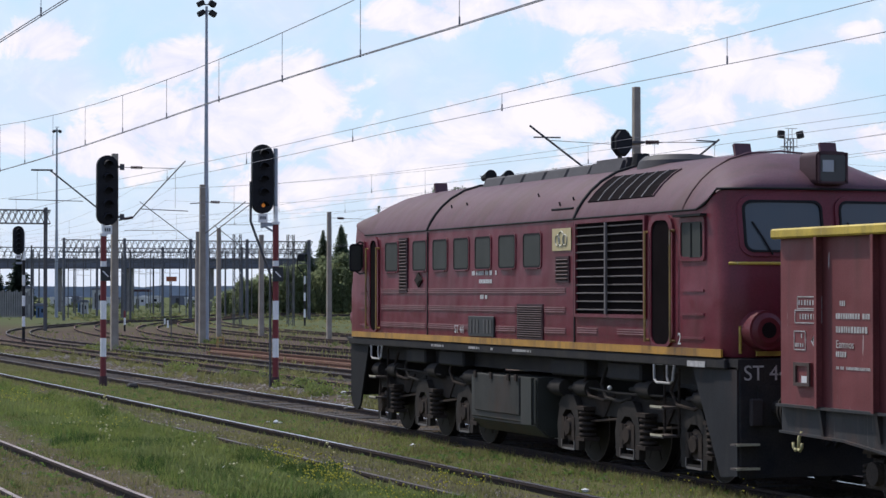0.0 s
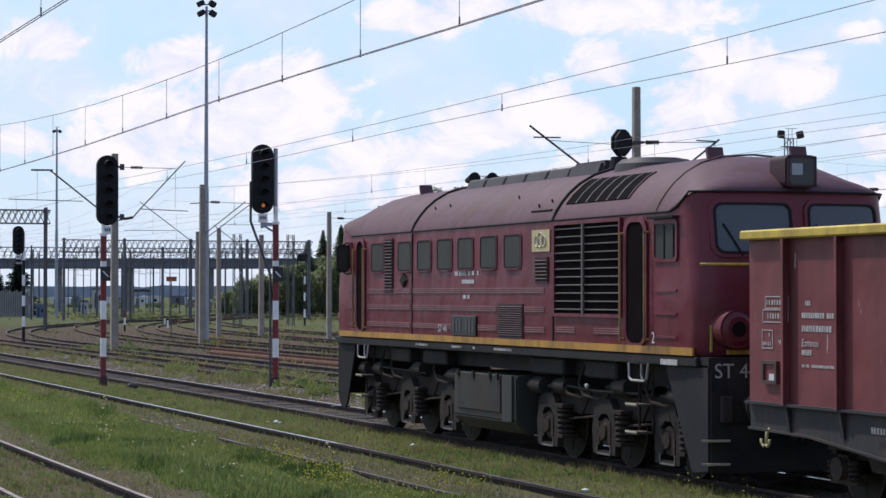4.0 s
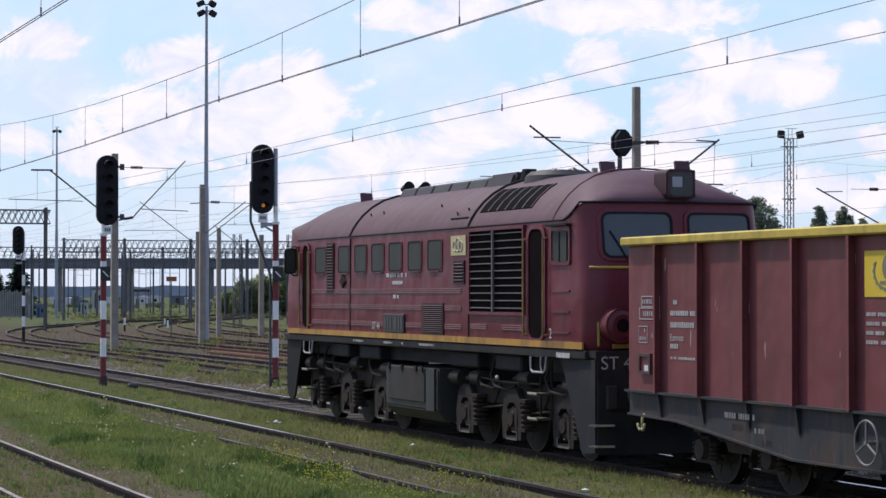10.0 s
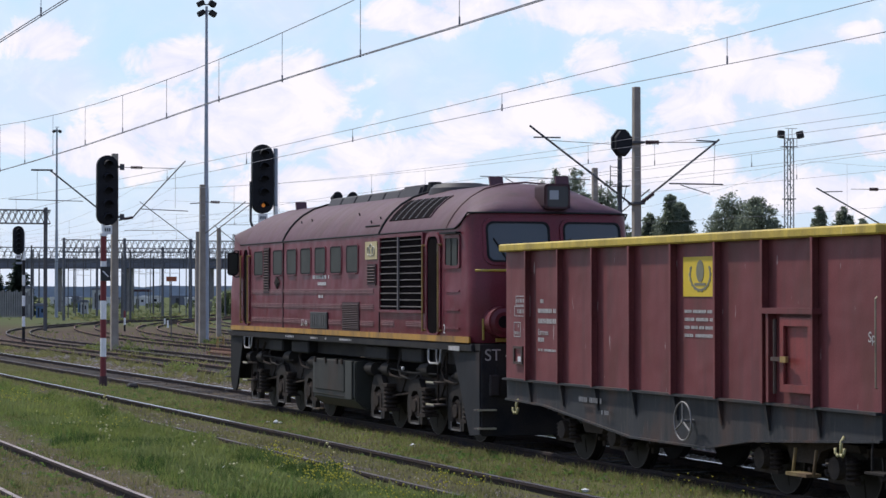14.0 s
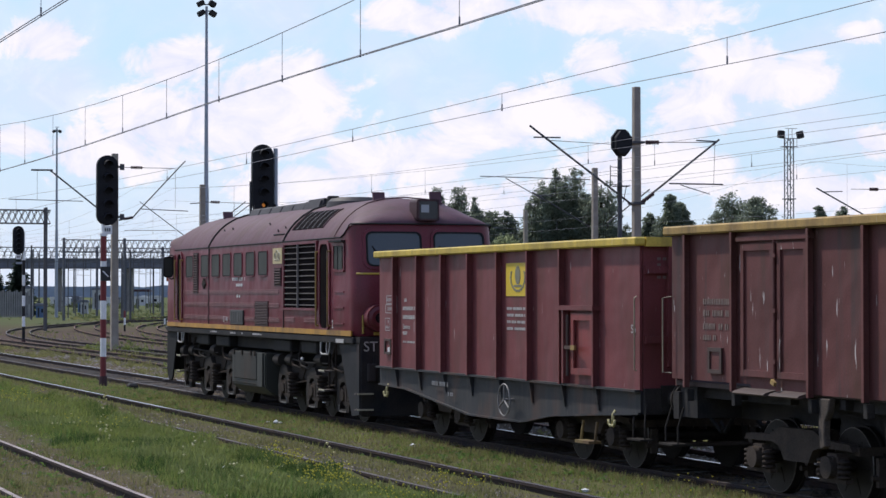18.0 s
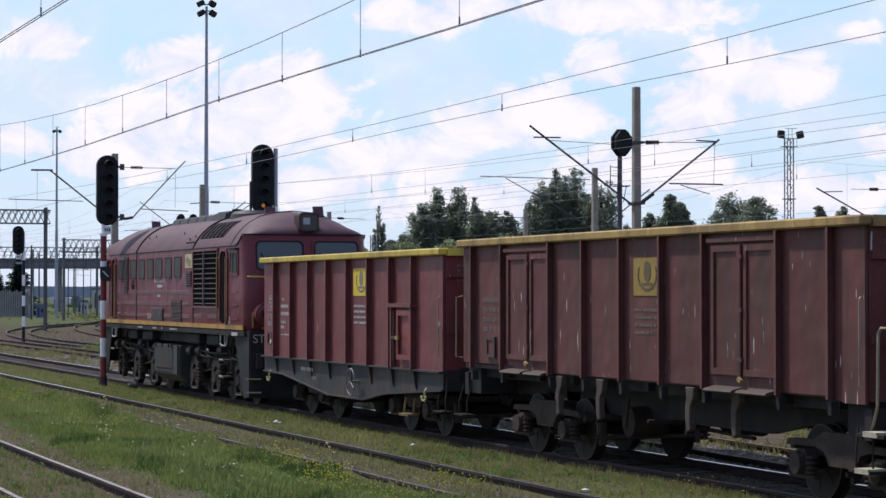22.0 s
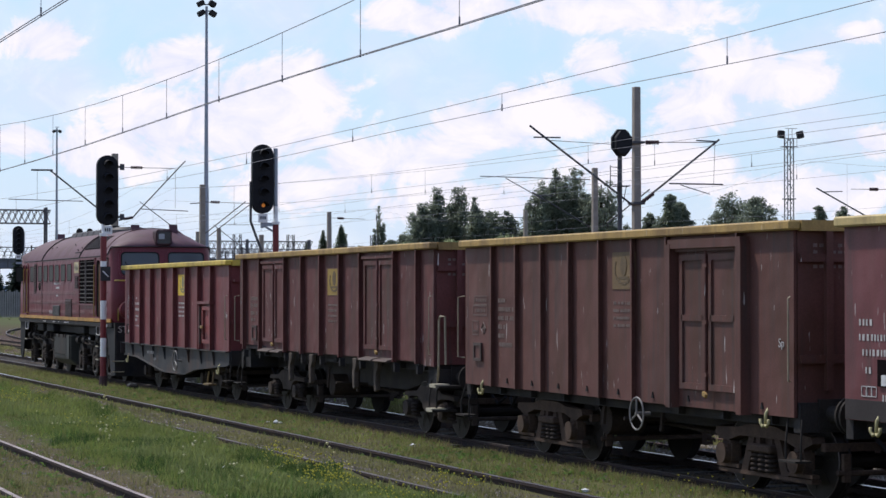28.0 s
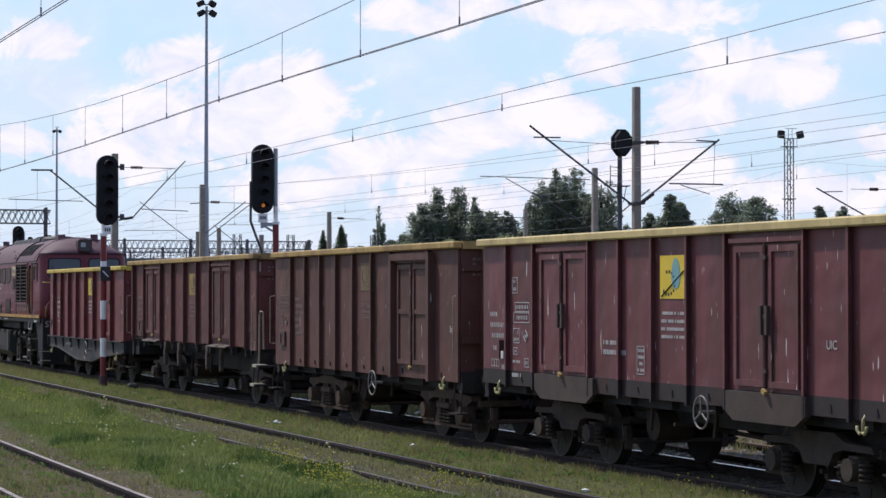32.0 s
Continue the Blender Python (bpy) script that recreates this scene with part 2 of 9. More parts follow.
M = dict(
    loco_red=mat("loco_red", (0.168, 0.025, 0.041), 0.42, 0, 0.3, 0.9, 0.06, col2=(0.130, 0.021, 0.034), rust=0.25, spec=0.3, dent=0.25),
    loco_line=mat("dusty_lit_pressing", (0.36, 0.19, 0.195), 0.55, 0, 0.3, 3, 0.05, spec=0.3),
    roof_dark=mat("roof_dark", (0.052, 0.046, 0.050), 0.6, 0, 0.3, 3, 0.08, spec=0.3),
    foot_grey=mat("foot_grey", (0.046, 0.038, 0.038), 0.7, 0, 0.3, 3, 0.08, spec=0.2, rust=0.4),
    rail_dull=mat("rail_dull", (0.095, 0.075, 0.068), 0.6, 0.2, 0.3, 4, 0.1),
    loco_roof=mat("loco_roof", (0.108, 0.050, 0.066), 0.62, 0, 0.3, 0.8, 0.08, col2=(0.095, 0.042, 0.054), rust=0.4, spec=0.3, dent=0.2),
    lamp_case=mat("lamp_case", (0.062, 0.030, 0.036), 0.6, 0, 0.3, 3, 0.06, spec=0.3),
    wagon_one=mat("wagon_paint_a", (0.192, 0.052, 0.055), 0.5, 0, 0.22, 0.8, 0.08, streak=0.7, rust=0.35, spec=0.3, dent=0.2),
    wagon_two=mat("wagon_paint_b", (0.137, 0.046, 0.043), 0.6, 0, 0.3, 0.9, 0.1, streak=0.85, rust=0.7, spec=0.3, dent=0.3, marks=0.688),
    wagon_three=mat("wagon_paint_c", (0.136, 0.057, 0.047), 0.6, 0, 0.3, 0.9, 0.1, streak=0.7, rust=0.65, spec=0.3, dent=0.25, marks=0.69),
    wagon_four=mat("wagon_paint_d", (0.162, 0.052, 0.056), 0.5, 0, 0.25, 0.8, 0.08, streak=0.9, rust=0.5, spec=0.3, dent=0.25, marks=0.68),
    wagon_one_rib=mat("wagon_rib_a", (0.225, 0.066, 0.068), 0.5, 0, 0.3, 2.0, 0.08, rust=0.3, spec=0.25),
    wagon_two_rib=mat("wagon_rib_b", (0.168, 0.065, 0.059), 0.6, 0, 0.3, 2.0, 0.1, rust=0.4, spec=0.25),
    wagon_three_rib=mat("wagon_rib_c", (0.156, 0.071, 0.059), 0.6, 0, 0.3, 2.0, 0.1, rust=0.4, spec=0.25),
    wagon_four_rib=mat("wagon_rib_d", (0.188, 0.068, 0.072), 0.5, 0, 0.3, 2.0, 0.08, rust=0.35, spec=0.25),
    wagon_inner=mat("wagon_inner", (0.072, 0.046, 0.041), 0.8, rust=0.6),
    flap_stain=mat("stained_flap", (0.040, 0.026, 0.022), 0.85, 0, 0.4, 2.5, 0.12, col2=(0.062, 0.042, 0.034), rust=0.3),
    stirrup_grey=mat("stirrup_grey", (0.40, 0.39, 0.38), 0.55, 0, 0.3, 6, 0.06, rust=0.35),
    skirt_grey=mat("skirt_grey", (0.025, 0.026, 0.031), 0.65, 0, 0.35, 2, 0.1, spec=0.2, rust=0.4),
    cover_grey=mat("tank_cover_grey", (0.052, 0.052, 0.048), 0.7, 0, 0.35, 3, 0.1, rust=0.4, spec=0.2),
    white_grey=mat("faded_grey_lettering", (0.24, 0.24, 0.25), 0.7, 0, 0.4, 14, 0.03),
    hook_pale=mat("pale_hook", (0.46, 0.41, 0.20), 0.65, 0, 0.3, 6, 0.08, rust=0.35),
    strap_pale=mat("worn_strap", (0.17, 0.16, 0.155), 0.6, 0.2, 0.35, 6, 0.1, rust=0.4),
    step_pale=mat("pale_step_tread", (0.50, 0.46, 0.34), 0.7, 0, 0.3, 6, 0.08, rust=0.3),
    door_red=mat("door_red", (0.26, 0.045, 0.045), 0.5, 0, 0.25, 2.0, 0.08, streak=0.7, rust=0.3),
    yellow=mat("rail_yellow", (0.62, 0.45, 0.07), 0.6, 0, 0.3, 2.5, 0.1, rust=0.35, streak=0.35),
    ochre=mat("rail_ochre", (0.45, 0.29, 0.09), 0.7, 0, 0.35, 2.0, 0.12, rust=0.55, streak=0.5),
    sign_yellow=mat("sign_yellow", (0.68, 0.48, 0.03), 0.5, 0, 0.1, 4, 0.03, streak=0.3),
    sign_faded=mat("sign_faded", (0.34, 0.225, 0.04), 0.65, 0, 0.25, 4, 0.03, rust=0.4),
    sign_dull=mat("sign_worn_off", (0.185, 0.118, 0.05), 0.65, 0, 0.25, 4, 0.03, rust=0.5),
    sign_brown=mat("sign_brown", (0.13, 0.085, 0.04), 0.65, 0, 0.3, 6, 0.03),
    sign_blue=mat("sign_blue", (0.17, 0.36, 0.38), 0.5, 0, 0.15, 6, 0.03),
    stripe=mat("stripe_orange", (0.50, 0.255, 0.035), 0.5, 0, 0.3, 2, 0.04, rust=0.55),
    slat_pale=mat("dusty_slat", (0.15, 0.135, 0.14), 0.6, 0, 0.3, 4, 0.06, spec=0.3),
    wheel_grey=mat("handwheel_grey", (0.2, 0.19, 0.185), 0.6, 0, 0.3, 5, 0.08, rust=0.4),
    cream_rail=mat("pale_yellow_rail", (0.60, 0.46, 0.20), 0.65, 0, 0.25, 2.0, 0.1, rust=0.3, streak=0.5),
    cream=mat("cream_panel", (0.62, 0.52, 0.28), 0.6, 0, 0.15, 3, 0.04, rust=0.2),
    frame_dark=mat("underframe_dark", (0.020, 0.020, 0.024), 0.7, 0, 0.4, 2.5, 0.15, col2=(0.042, 0.037, 0.034), spec=0.15),
    frame_grey=mat("underframe_grey", (0.023, 0.024, 0.029), 0.65, 0, 0.4, 1.5, 0.12, rust=0.8, streak=0.25, streak_col=(0.12, 0.11, 0.10), marks=0.64),
    bogie=mat("bogie_grime", (0.028, 0.023, 0.021), 0.85, 0, 0.4, 5, 0.25, col2=(0.052, 0.039, 0.032), spec=0.12),
    bogie_rust=mat("bogie_rust_grime", (0.056, 0.040, 0.032), 0.85, 0, 0.4, 5, 0.25, col2=(0.092, 0.062, 0.046), spec=0.12),
    bogie_mid=mat("bogie_dusty_grime", (0.042, 0.035, 0.031), 0.85, 0, 0.4, 5, 0.25, col2=(0.074, 0.057, 0.047), spec=0.12),
    bogie_worn=mat("bogie_worn", (0.070, 0.058, 0.050), 0.85, 0, 0.4, 5, 0.25, col2=(0.10, 0.08, 0.066), spec=0.15),
    bogie_light=mat("bogie_dust", (0.038, 0.033, 0.030), 0.8, 0, 0.35, 5, 0.2, spec=0.15),
    tank=mat("tank_grey", (0.032, 0.034, 0.029), 0.65, 0, 0.3, 2, 0.1, rust=0.4),
    tread=mat("worn_tread", (0.20, 0.185, 0.175), 0.45, 0.7, 0.3, 6, 0.08, rust=0.3),
    wheel_steel=mat("wheel_steel", (0.034, 0.029, 0.026), 0.6, 0.3, 0.3, 5, 0.1, spec=0.15),
    rubber=mat("black_rubber", (0.018, 0.018, 0.02), 0.7, 0, 0.2, 8, 0.05, spec=0.15),
    # stands in for shade in doorways and grilles, where nothing is cut open
    gap=mat("near_black_sheet", (0.011, 0.008, 0.009), 0.8, 0, 0.3, 3, 0.0, spec=0.02),
    white=mat("white_paint", (0.62, 0.62, 0.62), 0.6, 0, 0.12, 8, 0.05),
    white_worn=mat("worn_lettering", (0.52, 0.50, 0.49), 0.7, 0, 0.4, 14, 0.03),
    white_faint=mat("faint_lettering", (0.20, 0.142, 0.125), 0.7, 0, 0.35, 14, 0.03),
    black_plate=mat("black_plate", (0.022, 0.022, 0.025), 0.5, 0, 0.2, 6, 0.05),
    plate_text=mat("plate_text", (0.06, 0.055, 0.055), 0.5, 0, 0.2, 9, 0.05),
    signal_black=mat("signal_black", (0.020, 0.020, 0.024), 0.55, 0, 0.25, 4, 0.05, spec=0.15),
    signal_red=mat("signal_red", (0.2, 0.022, 0.026), 0.55, 0, 0.2, 5, 0.05, rust=0.25),
    signal_white=mat("signal_white", (0.86, 0.85, 0.84), 0.5, 0, 0.1, 5, 0.05, rust=0.1),
    signal_base=mat("signal_base", (0.06, 0.025, 0.028), 0.7, 0, 0.3, 5, 0.1),
    emblem_faint=mat("faint_emblem", (0.40, 0.38, 0.30), 0.6, 0, 0.1, 5, 0.03),
    emblem_grey=mat("grey_emblem", (0.20, 0.19, 0.13), 0.6, 0, 0.2, 12, 0.03),
    galva=mat("galvanised", (0.34, 0.37, 0.42), 0.5, 0.5, 0.15, 4, 0.05),
    concrete=mat("mast_concrete", (0.34, 0.295, 0.245), 0.85, 0, 0.3, 2.0, 0.3, rust=0.2),
    concrete_dark=mat("weathered_concrete", (0.22, 0.205, 0.195), 0.85, 0, 0.3, 2.0, 0.3),
    mast_steel=mat("mast_steel", (0.085, 0.085, 0.092), 0.65, 0.2, 0.25, 3, 0.08),
    tower_grey=mat("tower_grey", (0.20, 0.205, 0.22), 0.6, 0.3, 0.15, 3, 0.05),
    lattice=mat("lattice_grey", (0.10, 0.105, 0.125), 0.6, 0.3, 0.15, 3, 0.05),
    wire=mat("wire", (0.23, 0.23, 0.26), 0.6, 0.4, 0.1, 3, 0.0),
    rail_side=mat("rail_side", (0.030, 0.026, 0.030), 0.8, 0, 0.35, 3, 0.15, col2=(0.055, 0.036, 0.03), spec=0.15),
    rail_top=mat("rail_top", (0.52, 0.50, 0.55), 0.28, 0.9, 0.2, 4, 0.05),
    bogie_pale=mat("pale_handrail", (0.34, 0.29, 0.20), 0.7, 0, 0.3, 5, 0.1, rust=0.4),
    step_worn=mat("worn_step", (0.24, 0.17, 0.06), 0.75, 0, 0.4, 5, 0.1, rust=0.7),
    rail_worn=mat("rail_worn", (0.36, 0.30, 0.275), 0.6, 0.1, 0.35, 5, 0.1, col2=(0.20, 0.145, 0.12), rust=0.4),
    shed_pale=mat("shed_pale", (0.60, 0.60, 0.60), 0.8, 0, 0.25, 1.0, 0.1, rust=0.3),
    shed_dark=mat("shed_dark", (0.27, 0.26, 0.25), 0.8, 0, 0.3, 1.0, 0.1),
    rail_rust=mat("rail_rust", (0.17, 0.075, 0.045), 0.85, 0, 0.35, 4, 0.15),
    sleeper=mat("sleeper", (0.055, 0.045, 0.04), 0.9, 0, 0.4, 3, 0.3, each=0.3),
    amber=mat("amber_light", (1.0, 0.33, 0.03), 0.3, 0, 0.05, 5, 0, emit=0.2),
    bark=mat("bark", (0.085, 0.065, 0.05), 0.9, 0, 0.4, 8, 0.5),
    bridge=mat("bridge_grey", (0.15, 0.16, 0.20), 0.8, 0, 0.2, 0.5, 0.1),
    hut_white=mat("hut_white", (0.62, 0.62, 0.63), 0.8, 0, 0.15, 1.0, 0.1),
    hut_blue=mat("hut_blue", (0.10, 0.17, 0.30), 0.7, 0, 0.2, 1.0, 0.1),
    brownsign=mat("orange_board", (0.36, 0.10, 0.04), 0.6, 0, 0.2, 3, 0.05),
    litter=mat("white_litter", (0.7, 0.7, 0.7), 0.7, 0, 0.1, 6, 0.1),
)


def leaf_mat(name, a, b, rough=0.7, through_light=0.55, patch_scale=0.35, patchy=0.8):
    m = bpy.data.materials.new(name)
    m.use_nodes = True
    n, l = m.node_tree.nodes, m.node_tree.links
    p = n["Principled BSDF"]
    p.inputs["Roughness"].default_value = rough
    p.inputs["Specular IOR Level"].default_value = 0.25
    g = n.new("ShaderNodeNewGeometry")
    tc = n.new("ShaderNodeTexCoord")
    ns = n.new("ShaderNodeTexNoise")
    ns.inputs["Scale"].default_value = patch_scale
    ns.inputs["Detail"].default_value = 4
    l.new(tc.outputs["Object"], ns.inputs["Vector"])
    ad = n.new("ShaderNodeMath")
    ad.operation = "MULTIPLY_ADD"
    ad.inputs[1].default_value, ad.inputs[2].default_value = 0.6, 0.0
    l.new(g.outputs["Random Per Island"], ad.inputs[0])
    a2 = n.new("ShaderNodeMath")
    a2.operation = "MULTIPLY_ADD"
    a2.inputs[1].default_value = patchy
    spread = n.new("ShaderNodeMapRange")
    spread.inputs["From Min"].default_value, spread.inputs["From Max"].default_value = 0.5 - 0.4 / patchy, 0.5 + 0.4 / patchy
    l.new(ns.outputs["Fac"], spread.inputs["Value"])
    l.new(spread.outputs["Result"], a2.inputs[0])
    l.new(ad.outputs[0], a2.inputs[2])
    mx = n.new("ShaderNodeMix")
    mx.data_type = "RGBA"
    mx.inputs["A"].default_value, mx.inputs["B"].default_value = (*a, 1), (*b, 1)
    l.new(a2.outputs[0], mx.inputs["Factor"])
    l.new(mx.outputs["Result"], p.inputs["Base Color"])
    tr = n.new("ShaderNodeBsdfTranslucent")
    l.new(mx.outputs["Result"], tr.inputs["Color"])
    ms = n.new("ShaderNodeMixShader")
    ms.inputs["Fac"].default_value = through_light
    l.new(p.outputs[0], ms.inputs[1])
    l.new(tr.outputs[0], ms.inputs[2])
    l.new(ms.outputs[0], n["Material Output"].inputs["Surface"])
    return m


# tree and bush leaf colours are lightened to hold the haze of distance
M["leaf_tree"] = leaf_mat("hazy_tree_leaves", (0.15, 0.175, 0.135), (0.25, 0.285, 0.21), 0.8, 0.72, 0.25, 1.1)
M["leaf_bush"] = leaf_mat("hazy_bush_leaves", (0.17, 0.20, 0.115), (0.30, 0.34, 0.19), 0.75, 0.78)
M["leaf_conifer"] = leaf_mat("conifer_needles", (0.022, 0.036, 0.03), (0.055, 0.075, 0.055))
M["leaf_spruce"] = leaf_mat("young_spruce_needles", (0.075, 0.105, 0.065), (0.15, 0.185, 0.11), 0.7, 0.65)
M["grass"] = leaf_mat("grass_blades", (0.066, 0.076, 0.028), (0.205, 0.198, 0.083), patch_scale=0.7, patchy=1.3)
M["weed"] = leaf_mat("weed_leaves", (0.05, 0.098, 0.022), (0.125, 0.20, 0.055))
M["lush"] = leaf_mat("lush_turf", (0.043, 0.074, 0.018), (0.190, 0.232, 0.066), patch_scale=1.7, patchy=1.7)
M["lime"] = leaf_mat("young_yellow_green_grass", (0.15, 0.190, 0.048), (0.28, 0.315, 0.09), patch_scale=1.2)
M["deep"] = leaf_mat("deep_green_clover", (0.026, 0.056, 0.015), (0.068, 0.112, 0.029), patch_scale=1.2)
M["tuft"] = leaf_mat("tall_grass_tufts", (0.070, 0.110, 0.034), (0.20, 0.235, 0.085), patch_scale=0.5, patchy=1.2, through_light=0.6)
M["flower_white"] = mat("white_flower", (0.72, 0.67, 0.38), 0.7, 0, 0.15, 9, 0)
M["far_scrub"] = leaf_mat("far_scrub_leaves", (0.045, 0.06, 0.025), (0.12, 0.14, 0.06))
M["dry"] = leaf_mat("dry_stems", (0.11, 0.085, 0.045), (0.23, 0.185, 0.095))
M["flower"] = mat("yellow_flower", (0.62, 0.55, 0.06), 0.7, 0, 0.2, 9, 0)
M["hazy_far_wood"] = mat("hazy_far_wood", (0.31, 0.36, 0.45), 0.95, 0, 0.3, 0.03, 0.0, fine=0.2)


def glass(name, col, rough=0.06, spec=0.5):
    m = bpy.data.materials.new(name)
    m.use_nodes = True
    n, l = m.node_tree.nodes, m.node_tree.links
    b = n["Principled BSDF"]
    b.inputs["Base Color"].default_value = (*col, 1)
    b.inputs["Roughness"].default_value = rough
    b.inputs["Specular IOR Level"].default_value = spec
    tc = n.new("ShaderNodeTexCoord")
    ns = n.new("ShaderNodeTexNoise")
    ns.inputs["Scale"].default_value = 2.5
    l.new(tc.outputs["Object"], ns.inputs["Vector"])
    rr = n.new("ShaderNodeMapRange")
    rr.inputs["To Min"].default_value, rr.inputs["To Max"].default_value = rough, rough + 0.2
    l.new(ns.outputs["Fac"], rr.inputs["Value"])
    l.new(rr.outputs["Result"], b.inputs["Roughness"])
    return m


M["pane_dusty"] = glass("dusty_side_glass", (0.042, 0.045, 0.04), 0.4, 0.18)
M["lens_dim"] = glass("dim_lamp_glass", (0.03, 0.032, 0.034), 0.12)
M["pane_cab"] = glass("cab_glass", (0.05, 0.065, 0.08), 0.05)
M["lens"] = glass("lamp_lens", (0.30, 0.33, 0.36), 0.08)
M["lens_dark"] = mat("signal_lens", (0.010, 0.010, 0.012), 0.5, 0, 0.2, 6, 0, spec=0.15)


# ---- mesh tools ----
def box(bm, c, s, rot=None):
    """A box with centre c and full sizes s."""
    r = bmesh.ops.create_cube(bm, size=1.0)
    m = Matrix.Translation(c) @ (rot or Matrix.Identity(4)) @ Matrix.Diagonal((*s, 1))
    bmesh.ops.transform(bm, matrix=m, verts=r["verts"])
    return r["verts"]


def rod(bm, a, b, r, seg=8, r2=None):
    """A round bar from a to b."""
    a, b = Vector(a), Vector(b)
    d = b - a
    q = d.to_track_quat("Z", "Y").to_matrix().to_4x4()
    v = bmesh.ops.create_cone(bm, cap_ends=True, segments=seg, radius1=r, radius2=r if r2 is None else r2, depth=d.length)["verts"]
    bmesh.ops.transform(bm, matrix=Matrix.Translation((a + b) / 2) @ q, verts=v)
    return v


def tube(bm, pts, r, seg=6):
    """One bent round bar through the points."""
    pts = [Vector(p) for p in pts]
    rows = []
    last = None
    for i, p in enumerate(pts):
        a, b = pts[max(0, i - 1)], pts[min(len(pts) - 1, i + 1)]
        d = (b - a).normalized()
        side = d.orthogonal().normalized() if last is None else (last - d * last.dot(d)).normalized()
        last = side
        up = d.cross(side)
        rows.append([bm.verts.new(p + side * r * math.cos(2 * math.pi * j / seg) + up * r * math.sin(2 * math.pi * j / seg)) for j in range(seg)])
    for u, v in zip(rows[:-1], rows[1:]):
        for j in range(seg):
            bm.faces.new((u[j], u[(j + 1) % seg], v[(j + 1) % seg], v[j]))
    bm.faces.new(rows[0][::-1])
    bm.faces.new(rows[-1])


def ring(bm, c, axis, R, r, n=20, seg=6):
    """A torus about c whose hole looks along axis."""
    q = Vector(axis).to_track_quat("Z", "Y").to_matrix()
    vs = []
    for i in range(n):
        a = 2 * math.pi * i / n
        row = []
        for j in range(seg):
            e = 2 * math.pi * j / seg
            p = Vector(((R + r * math.cos(e)) * math.cos(a), (R + r * math.cos(e)) * math.sin(a), r * math.sin(e)))
            row.append(bm.verts.new(Vector(c) + q @ p))
        vs.append(row)
    for i in range(n):
        for j in range(seg):
            bm.faces.new((vs[i][j], vs[(i + 1) % n][j], vs[(i + 1) % n][(j + 1) % seg], vs[i][(j + 1) % seg]))


def prism(bm, poly, x0, x1, axis="x"):
    """A flat polygon of (y, z) run from x0 to x1 (axis x), or of (x, z) run along y."""
    def p(u, v, w):
        return (w, u, v) if axis == "x" else (u, w, v)
    a = [bm.verts.new(p(u, v, x0)) for u, v in poly]
    b = [bm.verts.new(p(u, v, x1)) for u, v in poly]
    fs = [bm.faces.new(a), bm.faces.new(b[::-1])]
    k = len(poly)
    for i in range(k):
        fs.append(bm.faces.new((a[(i + 1) % k], a[i], b[i], b[(i + 1) % k])))
    bmesh.ops.recalc_face_normals(bm, faces=fs)


def bevel(bm, w=0.012, seg=1, angle=40):
    es = [e for e in bm.edges if len(e.link_faces) == 2 and e.calc_face_angle(0) > radians(angle)]
    bmesh.ops.bevel(bm, geom=es, offset=w, segments=seg, affect="EDGES", clamp_overlap=True)


def rounded_rect(y0, y1, z0, z1, r, n=4):
    pts = []
    for cy, cz, a0 in ((y1 - r, z1 - r, 0), (y0 + r, z1 - r, 90), (y0 + r, z0 + r, 180), (y1 - r, z0 + r, 270)):
        for i in range(n + 1):
            a = radians(a0 + 90 * i / n)
            pts.append((cy + r * math.cos(a), cz + r * math.sin(a)))
    return pts


def ring_frame(bm, outer, inner, x0, x1):
    """A frame between two outlines of equal count in (y, z), from x0 to x1."""
    k = len(outer)
    V = [[bm.verts.new((x, u, v)) for u, v in o] for x, o in ((x0, outer), (x1, outer), (x1, inner), (x0, inner))]
    fs = []
    for a, b in ((0, 1), (1, 2), (2, 3), (3, 0)):
        for i in range(k):
            fs.append(bm.faces.new((V[a][i], V[a][(i + 1) % k], V[b][(i + 1) % k], V[b][i])))
    bmesh.ops.recalc_face_normals(bm, faces=fs)


def mesh_of(name, bm, material, smooth=None):
    me = bpy.data.meshes.new(name)
    if smooth:
        for f in bm.faces:
            f.smooth = True
        for e in bm.edges:
            if len(e.link_faces) == 2 and e.calc_face_angle(0) > radians(smooth):
                e.smooth = False
    bm.to_mesh(me)
    bm.free()
    me.materials.append(M[material] if isinstance(material, str) else material)
    return me


def part(name, bm, material, parent, label="", smooth=None, kind=""):
    ob = new(name, mesh_of(name, bm, material, smooth))
    ob.parent = parent
    if kind or "lettering" in name or name in ("lattice", "plate_bars", "load_table", "railing"):
        tagged(ob, kind="stuff")
    if label:
        tagged(ob, label)
    return ob


def share(name, me, parent, loc=(0, 0, 0), label=""):
    ob = new(name, me)
    ob.parent, ob.location = parent, loc
    if label:
        tagged(ob, label)
    return ob


def empty(name, loc, label, category, group="", kind=""):
    ob = new(name)
    ob.location = loc
    return tagged(ob, label, category, group, kind)


def B():
    return bmesh.new()


def text(name, body, size, material, parent, m, label=""):
    """Lettering in the built-in font, turned into a flat mesh, at the pose m in its parent's space."""
    cu = bpy.data.curves.new(name, "FONT")
    cu.body, cu.size, cu.extrude = body, size, 0.002
    tmp = new(name, cu)
    dg = bpy.context.evaluated_depsgraph_get()
    me = bpy.data.meshes.new_from_object(tmp.evaluated_get(dg))
    bpy.data.objects.remove(tmp)
    bpy.data.curves.remove(cu)
    me.materials.clear()
    me.materials.append(M[material])
    ob = new(name, me)
    ob.parent, ob.matrix_basis = parent, m
    if label:
        tagged(ob, label)
    return ob


